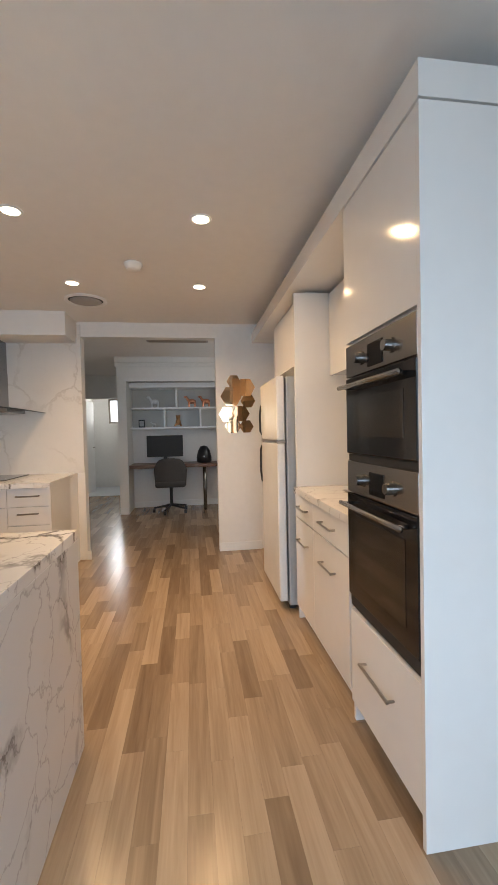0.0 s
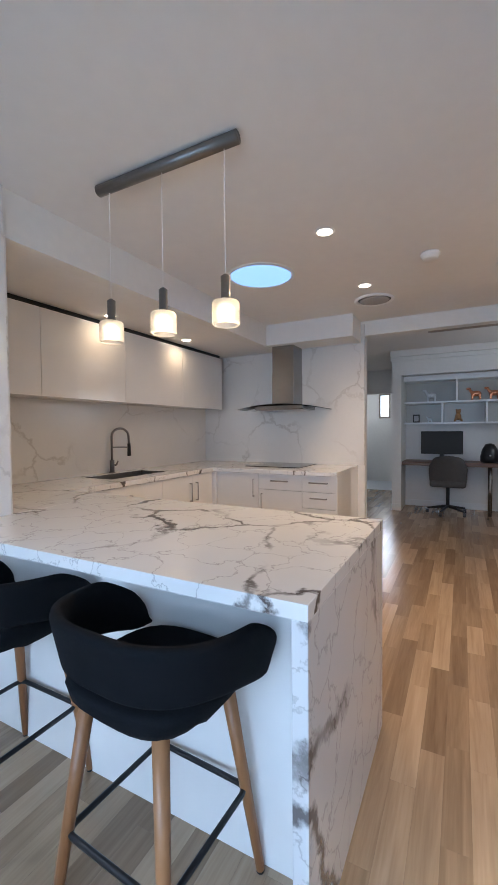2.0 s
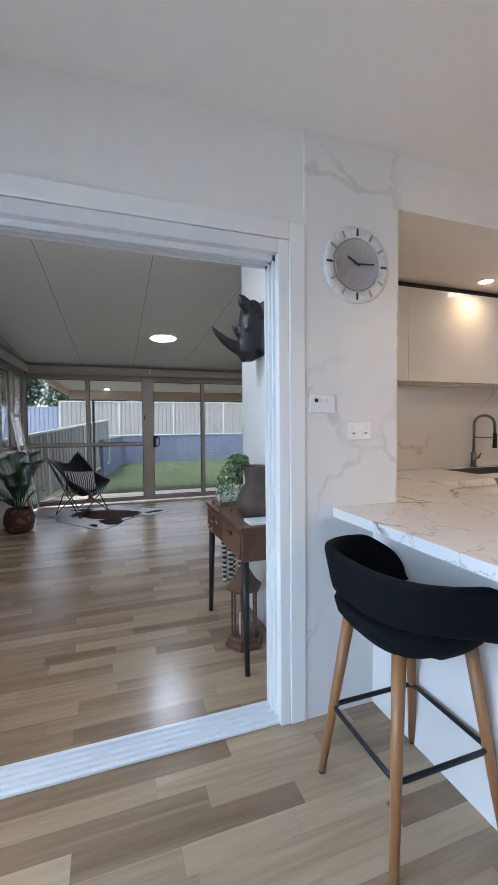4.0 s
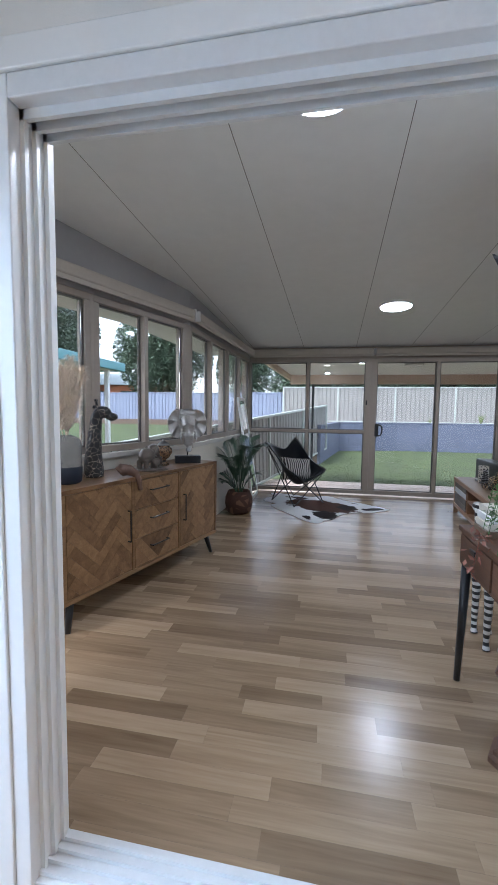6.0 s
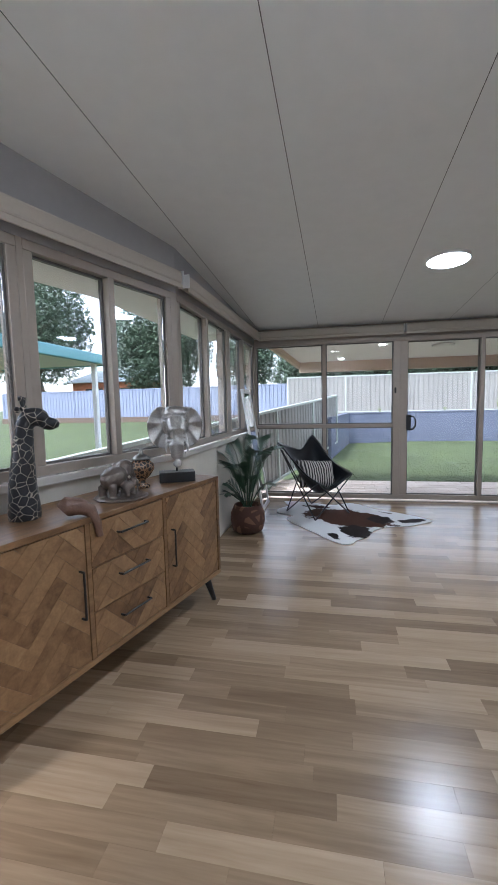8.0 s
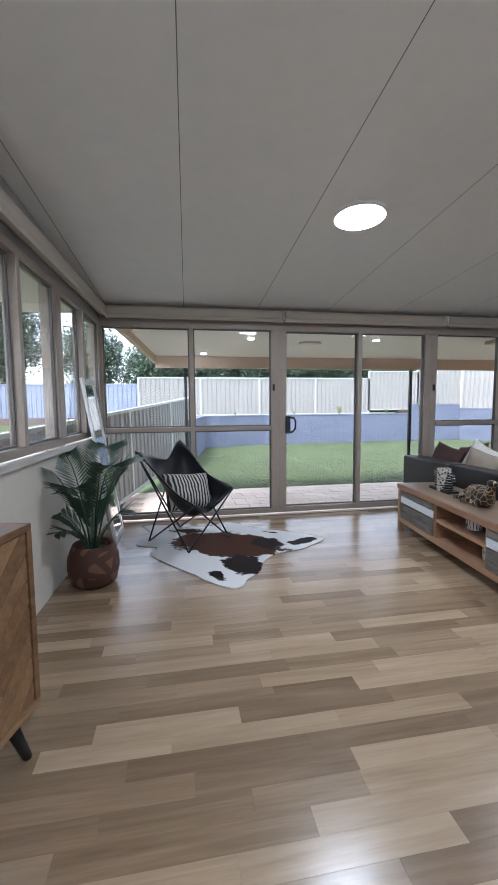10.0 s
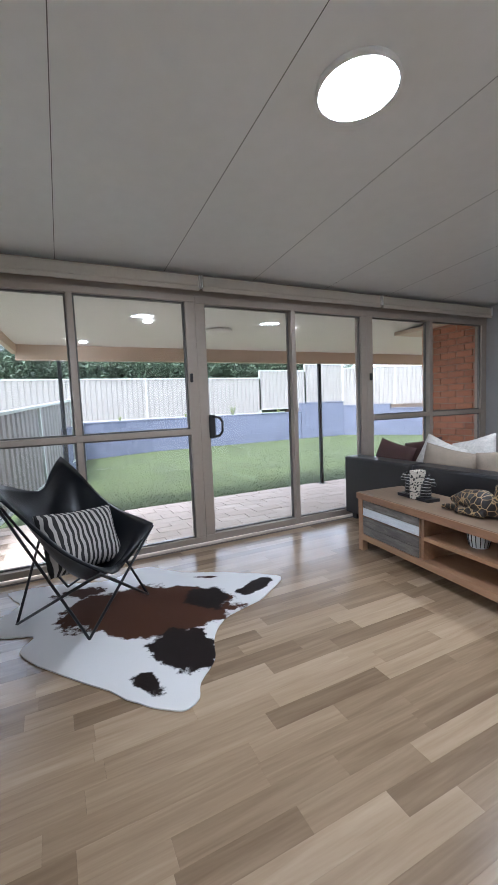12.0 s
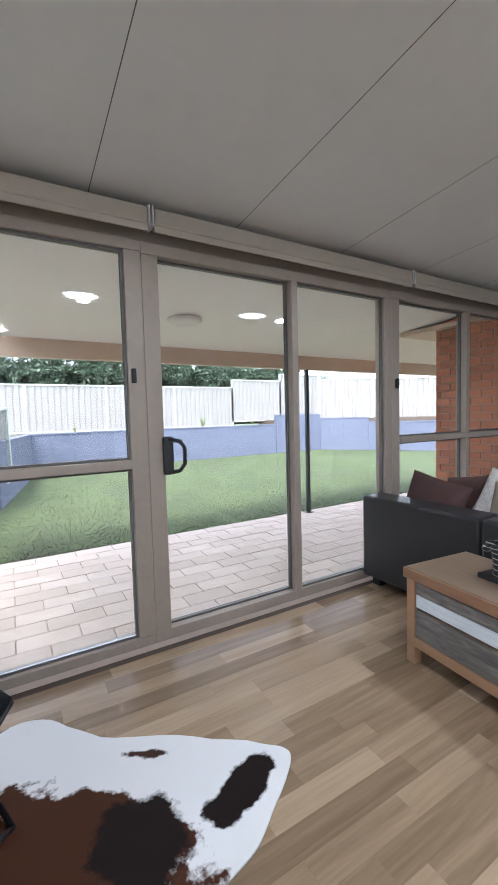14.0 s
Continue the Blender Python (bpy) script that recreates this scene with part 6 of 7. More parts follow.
# ---- butterfly chair ----
BN, BF, FF, FN = Vector((-1.68, 4.45, 0.85)), Vector((-1.33, 5.08, 0.88)), Vector((-0.89, 4.56, 0.5)), Vector((-1.24, 3.98, 0.5))
f1, f2, f3, f4 = Vector((-1.62, 4.745, 0.009)), Vector((-1.28, 4.38, 0.009)), Vector((-0.91, 4.73, 0.009)), Vector((-1.35, 5.12, 0.009))
bc = thing("butterfly_chair", O, "black leather butterfly chair on a folding black rod frame", "chair")
m_leather = mat("black_leather", (0.004, 0.005, 0.007), 0.3, vary=0.1, scale=10, bump=0.08, bump_scale=220, spec=0.28)
rows = []
NU = 16
for i in range(NU + 1):
    u = i / NU
    row = []
    for j in range(NU + 1):
        w = j / NU
        a_, b_ = 2 * i / NU - 1, 2 * j / NU - 1
        u = 0.5 + 0.57 * a_ * math.sqrt(1 - 0.22 * b_ * b_)
        w = 0.5 + 0.57 * b_ * math.sqrt(1 - 0.22 * a_ * a_)
        p = BN * (1 - u) * (1 - w) + BF * u * (1 - w) + FN * (1 - u) * w + FF * u * w
        su, sw = max(0.0, math.sin(math.pi * u)), max(0.0, math.sin(math.pi * w))
        c = (BN + BF + FF + FN) / 4
        pinch = 0.27 * (su * (1 - sw * 0.3) * abs(2 * w - 1) ** 2 + sw * abs(2 * u - 1) ** 2 * 0.5)
        q = p + (Vector((c.x, c.y, p.z)) - p) * pinch
        q.z -= 0.13 * su * (1 - w) ** 2 + 0.11 * su * w ** 2 + 0.3 * sw ** 1.2 * (0.2 + 0.8 * su)
        row.append(q)
    rows.append(row)
ob = part("sling", shell(bmesh.new(), rows, 0.006), m_leather, bc, smooth=True)
for foot, tips in ((f2, (FF, BN)), (f1, (FN, BF)), (f3, (FN, BF)), (f4, (FF, BN))):
    bm = bmesh.new()
    for tp in tips:
        e = tp - Vector((0, 0, 0.015))
        tube(bm, [foot, foot.lerp(e, 0.5), e], 0.0075, 8)
    ball(bm, foot, 0.009)
    part("frame_rod", bm, m_black, bc, smooth=True)
m_zebra = stripes("zebra_print", (0.02, 0.018, 0.018), (0.45, 0.42, 0.39), 10.5, 5.0, 0.8)


def cushion(name, m, w, h, t_, material, label):
    bm = bmesh.new()
    N = 12
    top, bot = [], []
    for i in range(N + 1):
        for lst, s in ((top, 1), (bot, -1)):
            r = []
            for j in range(N + 1):
                u, v_ = i / N * 2 - 1, j / N * 2 - 1
                k = (1 - u ** 4) * (1 - v_ ** 4)
                pin = 1 - 0.07 * (1 - abs(u * v_))
                r.append(bm.verts.new((u * w / 2 * (pin if abs(v_) > 0.01 else 0.94), v_ * h / 2 * (pin if abs(u) > 0.01 else 0.94), s * (0.004 + t_ / 2 * k ** 0.6))))
            lst.append(r)
    for i in range(N):
        for j in range(N):
            bm.faces.new((top[i][j], top[i + 1][j], top[i + 1][j + 1], top[i][j + 1]))
            bm.faces.new((bot[i][j], bot[i][j + 1], bot[i + 1][j + 1], bot[i + 1][j]))
    ring = [(i, 0) for i in range(N)] + [(N, j) for j in range(N)] + [(i, N) for i in range(N, 0, -1)] + [(0, j) for j in range(N, 0, -1)]
    for k in range(len(ring)):
        p, q = ring[k], ring[(k + 1) % len(ring)]
        bm.faces.new((top[p[0]][p[1]], bot[p[0]][p[1]], bot[q[0]][q[1]], top[q[0]][q[1]]))
    ob = tagged(part(name, bm, material, None, smooth=True), label, "cushion")
    ob.matrix_world = m
    return ob


cushion("zebra_cushion", look((-1.27, 4.52, 0.49), (-1.55, 4.97, 0.2), -6), 0.44, 0.32, 0.13, m_zebra, "black and cream zebra-striped cushion in the butterfly chair")

# ---- cowhide ----
OUT = [(-1.72, 4.65), (-1.54, 4.56), (-1.57, 4.37), (-1.18, 3.85), (-1.12, 3.77), (-1.02, 3.68), (-0.94, 3.7), (-0.89, 3.8), (-0.78, 3.92), (-0.71, 4.1), (-0.6, 4.22), (-0.46, 4.28), (-0.34, 4.31), (-0.22, 4.39), (-0.1, 4.48), (-0.08, 4.54), (-0.14, 4.61), (-0.38, 4.8), (-0.62, 4.95), (-0.78, 5.14), (-0.92, 5.18), (-1.1, 5.08), (-1.42, 5.2), (-1.7, 5.22), (-1.62, 5.0), (-1.72, 4.85)]
pts = []
for i in range(len(OUT)):
    a, b, c, d = (Vector(OUT[(i + k) % len(OUT)]) for k in (-1, 0, 1, 2))
    for s in (0, 0.2, 0.4, 0.6, 0.8):
        p = 0.5 * ((2 * b) + (c - a) * s + (2 * a - 5 * b + 4 * c - d) * s * s + (3 * b - a - 3 * c + d) * s ** 3)
        n_ = noise.noise(Vector((p.x * 9, p.y * 9, 0))) * 0.012
        pts.append((p.x + n_, p.y + n_))
m_hide = bpy.data.materials.new("cowhide")
m_hide.use_nodes = True
n, l = m_hide.node_tree.nodes, m_hide.node_tree.links
co = n.new("ShaderNodeTexCoord")


def blot(centre, radius, soft_, sc, amount, stretch=(1, 1, 1), turn=0.0):
    """A ragged patch around a centre."""
    mp = n.new("ShaderNodeMapping")
    mp.vector_type = "TEXTURE"
    mp.inputs["Location"].default_value = (*centre, 0)
    mp.inputs["Rotation"].default_value = (0, 0, turn)
    mp.inputs["Scale"].default_value = stretch
    l.new(co.outputs["Object"], mp.inputs[0])
    ln_ = n.new("ShaderNodeVectorMath")
    ln_.operation = "LENGTH"
    l.new(mp.outputs[0], ln_.inputs[0])
    no = n.new("ShaderNodeTexNoise")
    no.inputs["Scale"].default_value, no.inputs["Detail"].default_value = sc, 8
    no.inputs["Roughness"].default_value = 0.65
    l.new(co.outputs["Object"], no.inputs["Vector"])
    ad = n.new("ShaderNodeMath")
    ad.operation = "MULTIPLY_ADD"
    ad.inputs[1].default_value = amount
    l.new(no.outputs[0], ad.inputs[0])
    l.new(ln_.outputs["Value"], ad.inputs[2])
    r = n.new("ShaderNodeMapRange")
    r.inputs[1].default_value, r.inputs[2].default_value = radius + amount * 0.5 - soft_, radius + amount * 0.5 + soft_
    r.inputs[3].default_value, r.inputs[4].default_value = 1, 0
    l.new(ad.outputs[0], r.inputs[0])
    return r.outputs[0]


def over(base, colour, fac):
    mx = n.new("ShaderNodeMix")
    mx.data_type = "RGBA"
    l.new(fac, mx.inputs["Factor"])
    if isinstance(base, tuple):
        mx.inputs["A"].default_value = base
    else:
        l.new(base, mx.inputs["A"])
    mx.inputs["B"].default_value = colour
    return mx.outputs["Result"]


BLACK = (0.014, 0.009, 0.008, 1)
col = over((0.74, 0.73, 0.72, 1), (0.062, 0.023, 0.012, 1), blot((-0.94, 4.55), 0.34, 0.012, 6, 0.34, (1.45, 0.86, 1), -0.42))
col = over(col, BLACK, blot((-0.6, 4.5), 0.13, 0.012, 7, 0.24, (0.9, 1.25, 1), 0.3))
col = over(col, BLACK, blot((-0.88, 4.07), 0.16, 0.008, 7, 0.26, (0.9, 1.25, 1), 0.25))
col = over(col, BLACK, blot((-1.09, 3.89), 0.06, 0.006, 10, 0.16, (0.75, 1.6, 1), 0.45))
col = over(col, BLACK, blot((-0.28, 4.49), 0.085, 0.006, 9, 0.11, (1.75, 0.8, 1), 0.4))
col = over(col, (0.05, 0.022, 0.014, 1), blot((-0.5, 4.78), 0.035, 0.008, 14, 0.12, (1.7, 0.5, 1), -0.5))
col = over(col, (0.05, 0.022, 0.014, 1), blot((-1.28, 4.98), 0.1, 0.012, 10, 0.3, (1.4, 0.7, 1), -0.3))
l.new(col, n["Principled BSDF"].inputs["Base Color"])
n["Principled BSDF"].inputs["Roughness"].default_value = 0.75
n["Principled BSDF"].inputs["Specular IOR Level"].default_value = 0.1
fu = n.new("ShaderNodeTexNoise")
fu.inputs["Scale"].default_value = 220
bu = n.new("ShaderNodeBump")
bu.inputs["Strength"].default_value, bu.inputs["Distance"].default_value = 0.35, 0.004
l.new(co.outputs["Object"], fu.inputs["Vector"])
l.new(fu.outputs[0], bu.inputs["Height"])
l.new(bu.outputs[0], n["Principled BSDF"].inputs["Normal"])
tagged(part("cowhide_rug", prism(bmesh.new(), pts, 0.002, 0.008), m_hide), "white, brown and black cowhide rug on the timber floor", "rug")

# ---- low media bench ----
mT = pose(0.745, 4.66, 0, 0, 0, -95.5)
tv = thing("media_bench", mT, "low timber media bench with weathered drawer fronts and open shelves", "media bench")
TIM = [(0, (0.2, 0.1, 0.055)), (0.5, (0.33, 0.185, 0.1)), (1, (0.42, 0.26, 0.15))]
m_tim = plank_mat("bench_timber", TIM, 0.4, (1.5, 9, 9), 0.4, 0.08)
m_tim_top = plank_mat("bench_top_timber", [(0, (0.1, 0.065, 0.042)), (0.5, (0.18, 0.122, 0.08)), (1, (0.27, 0.19, 0.13))], 0.4, (1.5, 9, 9), 0.45, 0.08)
m_weather = plank_mat("weathered_board", [(0, (0.045, 0.042, 0.04)), (0.4, (0.14, 0.125, 0.11)), (0.75, (0.26, 0.24, 0.21)), (1, (0.4, 0.38, 0.35))], 0.8, (2.5, 14, 14), 0.75, 0.5)
m_whitewash = mat("whitewashed_board", (0.62, 0.66, 0.68), 0.6, vary=0.08, scale=9, stretch=(1, 8, 8), bump=0.15)
LT, DT, HT = 1.9, 0.42, 0.45
part("top", B(-0.02, LT + 0.02, -0.01, DT, HT - 0.035, HT, bevel=0.004), m_tim_top, tv)
part("top_edge", B(-0.02, LT + 0.02, -0.022, -0.0105, HT - 0.05, HT - 0.002, bevel=0.003), m_tim, tv)
part("floor_board", B(0, LT, 0.0, DT - 0.01, 0.1, 0.125), m_tim, tv)
part("bottom_rail", B(0, LT, -0.018, -0.0005, 0.085, 0.13, bevel=0.003), m_tim, tv)
part("shelf", B(0.65, LT - 0.65, 0.0, DT - 0.01, 0.255, 0.28, bevel=0.002), m_tim, tv)
part("back_panel", B(0, LT, DT - 0.012, DT, 0.1, HT - 0.035), m_tim_top, tv)
for x in (0.0, LT - 0.03):
    part("side_panel", B(x, x + 0.03, 0.0, DT - 0.012, 0.125, HT - 0.035), m_tim, tv)
for x in (0.63, LT - 0.65):
    part("divider", B(x, x + 0.02, 0.0, DT - 0.012, 0.125, HT - 0.035), m_tim, tv)
for x in (0.0, LT - 0.045):
    for y in (-0.018, DT - 0.045):
        part("leg", prism(bmesh.new(), [(x, y), (x + 0.045, y), (x + 0.045, y + 0.045), (x, y + 0.045)], 0.0, HT - 0.05 if y < 0 else 0.1), m_tim, tv)
for x0, x1 in ((0.05, 0.625), (LT - 0.625, LT - 0.05)):
    d = part("drawer", B(x0, x1, -0.008, 0.012, 0.275, HT - 0.052), m_tim, tv)
    part("board", B(x0 + 0.002, x1 - 0.002, -0.016, -0.0085, 0.34, HT - 0.054, bevel=0.002), m_weather, d)
    part("board", B(x0 + 0.002, x1 - 0.002, -0.015, -0.0085, 0.278, 0.338, bevel=0.002), m_whitewash, d, "whitewashed board")
    d = part("drawer", B(x0, x1, -0.008, 0.012, 0.132, 0.268), m_tim, tv)
    part("board", B(x0 + 0.002, x1 - 0.002, -0.016, -0.0085, 0.2, 0.266, bevel=0.002), m_weather, d)
    part("board", B(x0 + 0.002, x1 - 0.002, -0.015, -0.0085, 0.134, 0.198, bevel=0.002), m_weather, d)


def on_bench(s, d, rz=0, z=HT):
    return mT @ pose(s, d, z, 0, 0, rz)


m_zeb2 = stripes("zebra_carving", (0.008, 0.008, 0.009), (0.4, 0.39, 0.37), 15, 3.0, 0.45, axis=(0, 0, 1), mid=0.9)
for s, fl in ((0.29, 0), (0.47, 180)):
    be = thing("zebra_bookend", on_bench(s, 0.21, fl), "black and white zebra head bookend", "bookend", "zebra bookends")
    part("base", B(-0.06, 0.055, -0.05, 0.05, 0, 0.022, bevel=0.003), m_black, be)
    bm = bmesh.new()
    tube(bm, [(0.02, 0, 0.02), (0.015, 0, 0.08), (0.0, 0, 0.13), (-0.015, 0, 0.15)], [0.04, 0.034, 0.028, 0.025], 12)
    ball(bm, (-0.025, 0, 0.145), 0.027, (1.3, 0.8, 0.85))
    ball(bm, (-0.055, 0, 0.122), 0.018, (1.1, 0.9, 0.9))
    for k in (-1, 1):
        tube(bm, [(0.0, 0.014 * k, 0.16), (0.003, 0.018 * k, 0.187)], [0.009, 0.002], 6)
    part("head", bm, m_zeb2, be, smooth=True)
bk = thing("book_box", on_bench(0.38, 0.21), "pale patterned book-shaped box between the bookends", "box")
part("body", B(-0.026, 0.026, -0.05, 0.05, 0.0, 0.2, bevel=0.003), zig("book_pattern", (0.55, 0.5, 0.42), (0.04, 0.035, 0.03), 42, 0.16, 0.7), bk)
for z in (0.05, 0.1, 0.15):
    part("band", B(-0.027, 0.027, -0.051, 0.051, z, z + 0.004), m_black, bk)
bm = bmesh.new()
tube(bm, [(-0.22, 0.03, 0.05), (-0.1, 0.02, 0.075), (0.02, 0.0, 0.08), (0.1, -0.01, 0.07), (0.14, -0.02, 0.12), (0.15, -0.02, 0.17)], [0.02, 0.06, 0.075, 0.06, 0.035, 0.03], 14)
for x, y in ((-0.12, -0.05), (0.0, -0.07), (0.08, -0.06)):
    tube(bm, [(x, y, 0.03), (x - 0.09, y - 0.02, 0.018)], [0.025, 0.015], 8)
ball(bm, (0.17, -0.025, 0.19), 0.035, (1.4, 0.8, 0.8))
statue("giraffe_figurine", on_bench(0.88, 0.2, 0), bm, zig("giraffe_spots", (0.36, 0.24, 0.12), (0.012, 0.009, 0.008), 24, 0.045, 0.45), "reclining giraffe figurine with dark spots on the media bench", voxel=0.006)
p1 = thing("striped_pot", on_bench(0.93, 0.14, 0, 0.28), "white pot with black vertical stripes", "pot")
part("bowl", lathe(bmesh.new(), [(0.04, 0), (0.05, 0.006), (0.06, 0.05), (0.063, 0.11), (0.058, 0.112), (0.055, 0.06), (0.04, 0.02)], seg=28), m_trim, p1, smooth=True)
for k in range(16):
    a = k * math.tau / 16
    part("stripe", tube(bmesh.new(), [(0.0515 * math.cos(a), 0.0515 * math.sin(a), 0.01), (0.061 * math.cos(a), 0.061 * math.sin(a), 0.05), (0.0638 * math.cos(a), 0.0638 * math.sin(a), 0.105)], 0.0025, 5), m_black, p1)
p2 = thing("patterned_pot", on_bench(1.15, 0.12, 0, 0.125), "grey pot with a black zigzag pattern", "pot")
part("bowl", lathe(bmesh.new(), [(0.045, 0), (0.055, 0.005), (0.058, 0.1), (0.052, 0.1), (0.048, 0.02)], seg=28), zig("pot_zigzag", (0.45, 0.43, 0.4), (0.05, 0.045, 0.04), 55, 0.14, 0.7), p2, smooth=True)

# ---- sofa and cushions ----
sf = thing("sofa", (1.22, 5.42, 0), "low black leather sofa seen from behind, piled with cushions", "sofa")
m_sofa = mat("sofa_leather", (0.018, 0.018, 0.02), 0.38, vary=0.08, scale=6, bump=0.1, bump_scale=160)
for y0, y1 in ((-0.82, -0.002), (-1.64, -0.824)):
    part("back", B(0.0, 0.2, y0, y1, 0.06, 0.62, bevel=0.02), m_sofa, sf)
    part("seat", B(0.2, 0.92, y0, y1, 0.06, 0.4, bevel=0.03), m_sofa, sf)
part("arm", B(0.0, 0.92, -1.86, -1.645, 0.06, 0.55, bevel=0.025), m_sofa, sf)
for x in (0.08, 0.82):
    for y in (-0.08, -1.78):
        part("foot", B(x - 0.03, x + 0.03, y - 0.03, y + 0.03, 0, 0.06), m_black, sf)
m_cb = mat("brown_cushion", (0.06, 0.026, 0.022), 0.75, vary=0.12, scale=18, bump=0.2, bump_scale=300)
m_cg = mat("taupe_cushion", (0.3, 0.24, 0.185), 0.85, vary=0.08, scale=18, bump=0.25, bump_scale=400)
m_cw = mat("fluffy_cream", (0.6, 0.57, 0.53), 0.95, vary=0.15, scale=40, bump=1.0, bump_scale=90)


def leaning(x, y, z, tilt, roll, w, h, m_, label):
    cushion("cushion", pose(x, y, z, 0, 0, 0) @ pose(0, 0, 0, roll, 0, 0) @ pose(0, 0, 0, 0, 90 - tilt, 0) @ pose(0, 0, 0, 0, 0, 90), w, h, 0.14, m_, label)


leaning(1.5, 5.08, 0.55, -18, 10, 0.42, 0.42, m_cb, "dark brown square cushion standing on its corner")
leaning(1.64, 4.86, 0.58, -22, -12, 0.42, 0.42, m_cb, "dark brown cushion behind the cream one")
leaning(1.56, 4.62, 0.6, -18, 18, 0.4, 0.4, m_cw, "fluffy cream and black cowhide cushion")
leaning(1.72, 4.4, 0.62, -20, -16, 0.4, 0.4, m_cw, "fluffy cream cushion at the back of the sofa")
leaning(1.46, 4.45, 0.56, -14, 8, 0.5, 0.38, m_cg, "taupe suede cushion on the black sofa")
leaning(1.46, 3.98, 0.57, -14, -10, 0.45, 0.4, m_cg, "taupe suede cushion on the black sofa")

# ---- console table by the doorway ----
ct = thing("console_table", (-0.29, 0.36, 0), "rustic dark-brown timber console table with black legs", "console table")
m_rust = plank_mat("rustic_timber", [(0, (0.04, 0.02, 0.013)), (0.5, (0.13, 0.062, 0.034)), (1, (0.24, 0.125, 0.07))], 0.45, (9, 1.5, 9), 0.6, 0.25)
part("top", B(0.0, 0.28, 0.0, 0.76, 0.72, 0.745, bevel=0.004), m_rust, ct)
part("apron", B(0.01, 0.27, 0.01, 0.75, 0.57, 0.72, bevel=0.003), m_rust, ct)
for y0, y1 in ((0.03, 0.37), (0.39, 0.73)):
    d = part("drawer", B(0.002, 0.0095, y0, y1, 0.585, 0.71, bevel=0.002), m_rust, ct)
    part("handle", B(-0.008, 0.002, (y0 + y1) / 2 - 0.03, (y0 + y1) / 2 + 0.03, 0.67, 0.69, bevel=0.003), m_black, d, "dark cup handle")
for x, y, dx, dy in ((0.03, 0.04, -0.005, -0.04), (0.25, 0.04, 0.005, -0.04), (0.03, 0.72, -0.005, 0.04), (0.25, 0.72, 0.005, 0.04)):
    part("leg", tube(bmesh.new(), [(x, y, 0.58), (x + dx, y + dy, 0.0)], [0.021, 0.014], 10), m_black, ct, smooth=True)
vp = thing("ribbed_pot", (-0.12, 0.62, 0.745), "dark ribbed pot holding a trailing fern", "pot")
part("pot", lathe(bmesh.new(), [(0.06, 0), (0.08, 0.01)] + [(0.075 + 0.03 * math.sin(0.35 + 0.29 * i) + 0.005 * (i % 2), 0.02 + 0.014 * i) for i in range(10)] + [(0.058, 0.18), (0.056, 0.2), (0.072, 0.28), (0.064, 0.28), (0.05, 0.2)], seg=28), mat("pot_stripe", (0.09, 0.06, 0.045), 0.6, vary=0.2, scale=20), vp, smooth=True)
fn = thing("trailing_fern", (-0.14, 0.64, 1.0), "bright green trailing fern in the ribbed pot", "plant")
m_fern = mat("fern_leaf", (0.07, 0.15, 0.045), 0.5, vary=0.2, scale=15)
rf = random.Random(13)
for k in range(22):
    a = rf.uniform(1.6, 4.6)
    ln = rf.uniform(0.12, 0.3)
    d = Vector((math.cos(a), math.sin(a), 0))
    pts_ = [Vector((0, 0, 0.03)) + d * 0.03, d * ln * 0.45 + Vector((0, 0, 0.08)), d * ln * 0.75 + Vector((0, 0, -0.02)), d * ln * 0.85 + Vector((0, 0, -ln * 0.7))]
    bm = tube(bmesh.new(), pts_, 0.0012, 4)
    for i in range(34):
        s = i / 34 * 2.999
        j = int(s)
        p = pts_[j].lerp(pts_[j + 1], s - j)
        q = Euler((rf.uniform(-1, 1), rf.uniform(-1, 1), rf.uniform(0, 6))).to_matrix()
        vs_ = [bm.verts.new(p + q @ Vector(o) * 0.024) for o in ((0, 0, 0), (0.5, -0.22, 0), (1, 0, 0), (0.5, 0.22, 0))]
        bm.faces.new(vs_)
    part("frond", bm, m_fern, fn)
bs = thing("book_stack", (-0.15, 0.98, 0.745), "short stack of pale books on the console table", "books")
for i, (w, c) in enumerate(((0.2, m_tim_top), (0.19, m_wall_cream), (0.18, m_trim), (0.17, m_wall_cream))):
    part("book", B(-w / 2, w / 2, -0.07, 0.07, i * 0.03, i * 0.03 + 0.028, bevel=0.002), c, bs)
ra = thing("dried_spray", (-0.26, 0.86, 0.745), "trailing reddish dried foliage at the table edge", "dried plant")
bm = bmesh.new()
for k in range(60):
    p = Vector((rf.uniform(-0.06, 0.02), rf.uniform(-0.1, 0.1), rf.uniform(-0.17, 0.05)))
    q = Euler((rf.uniform(-1, 1), rf.uniform(-1, 1), rf.uniform(0, 6))).to_matrix()
    bm.faces.new([bm.verts.new(p + q @ Vector(o) * 0.035) for o in ((0, 0, 0), (0.5, -0.25, 0), (1, 0, 0), (0.5, 0.25, 0))])
tube(bm, [(0.0, 0, 0.0), (-0.03, 0, 0.02), (-0.045, 0.01, -0.1)], 0.002, 5)
part("sprig", bm, mat("dried_red", (0.25, 0.11, 0.08), 0.8, vary=0.2), ra)
ta = thing("tray", (-0.13, 0.45, 0.745), "small pale tray on the console table", "tray")
part("dish", B(-0.1, 0.1, -0.06, 0.06, 0, 0.015, bevel=0.004), m_trim, ta)
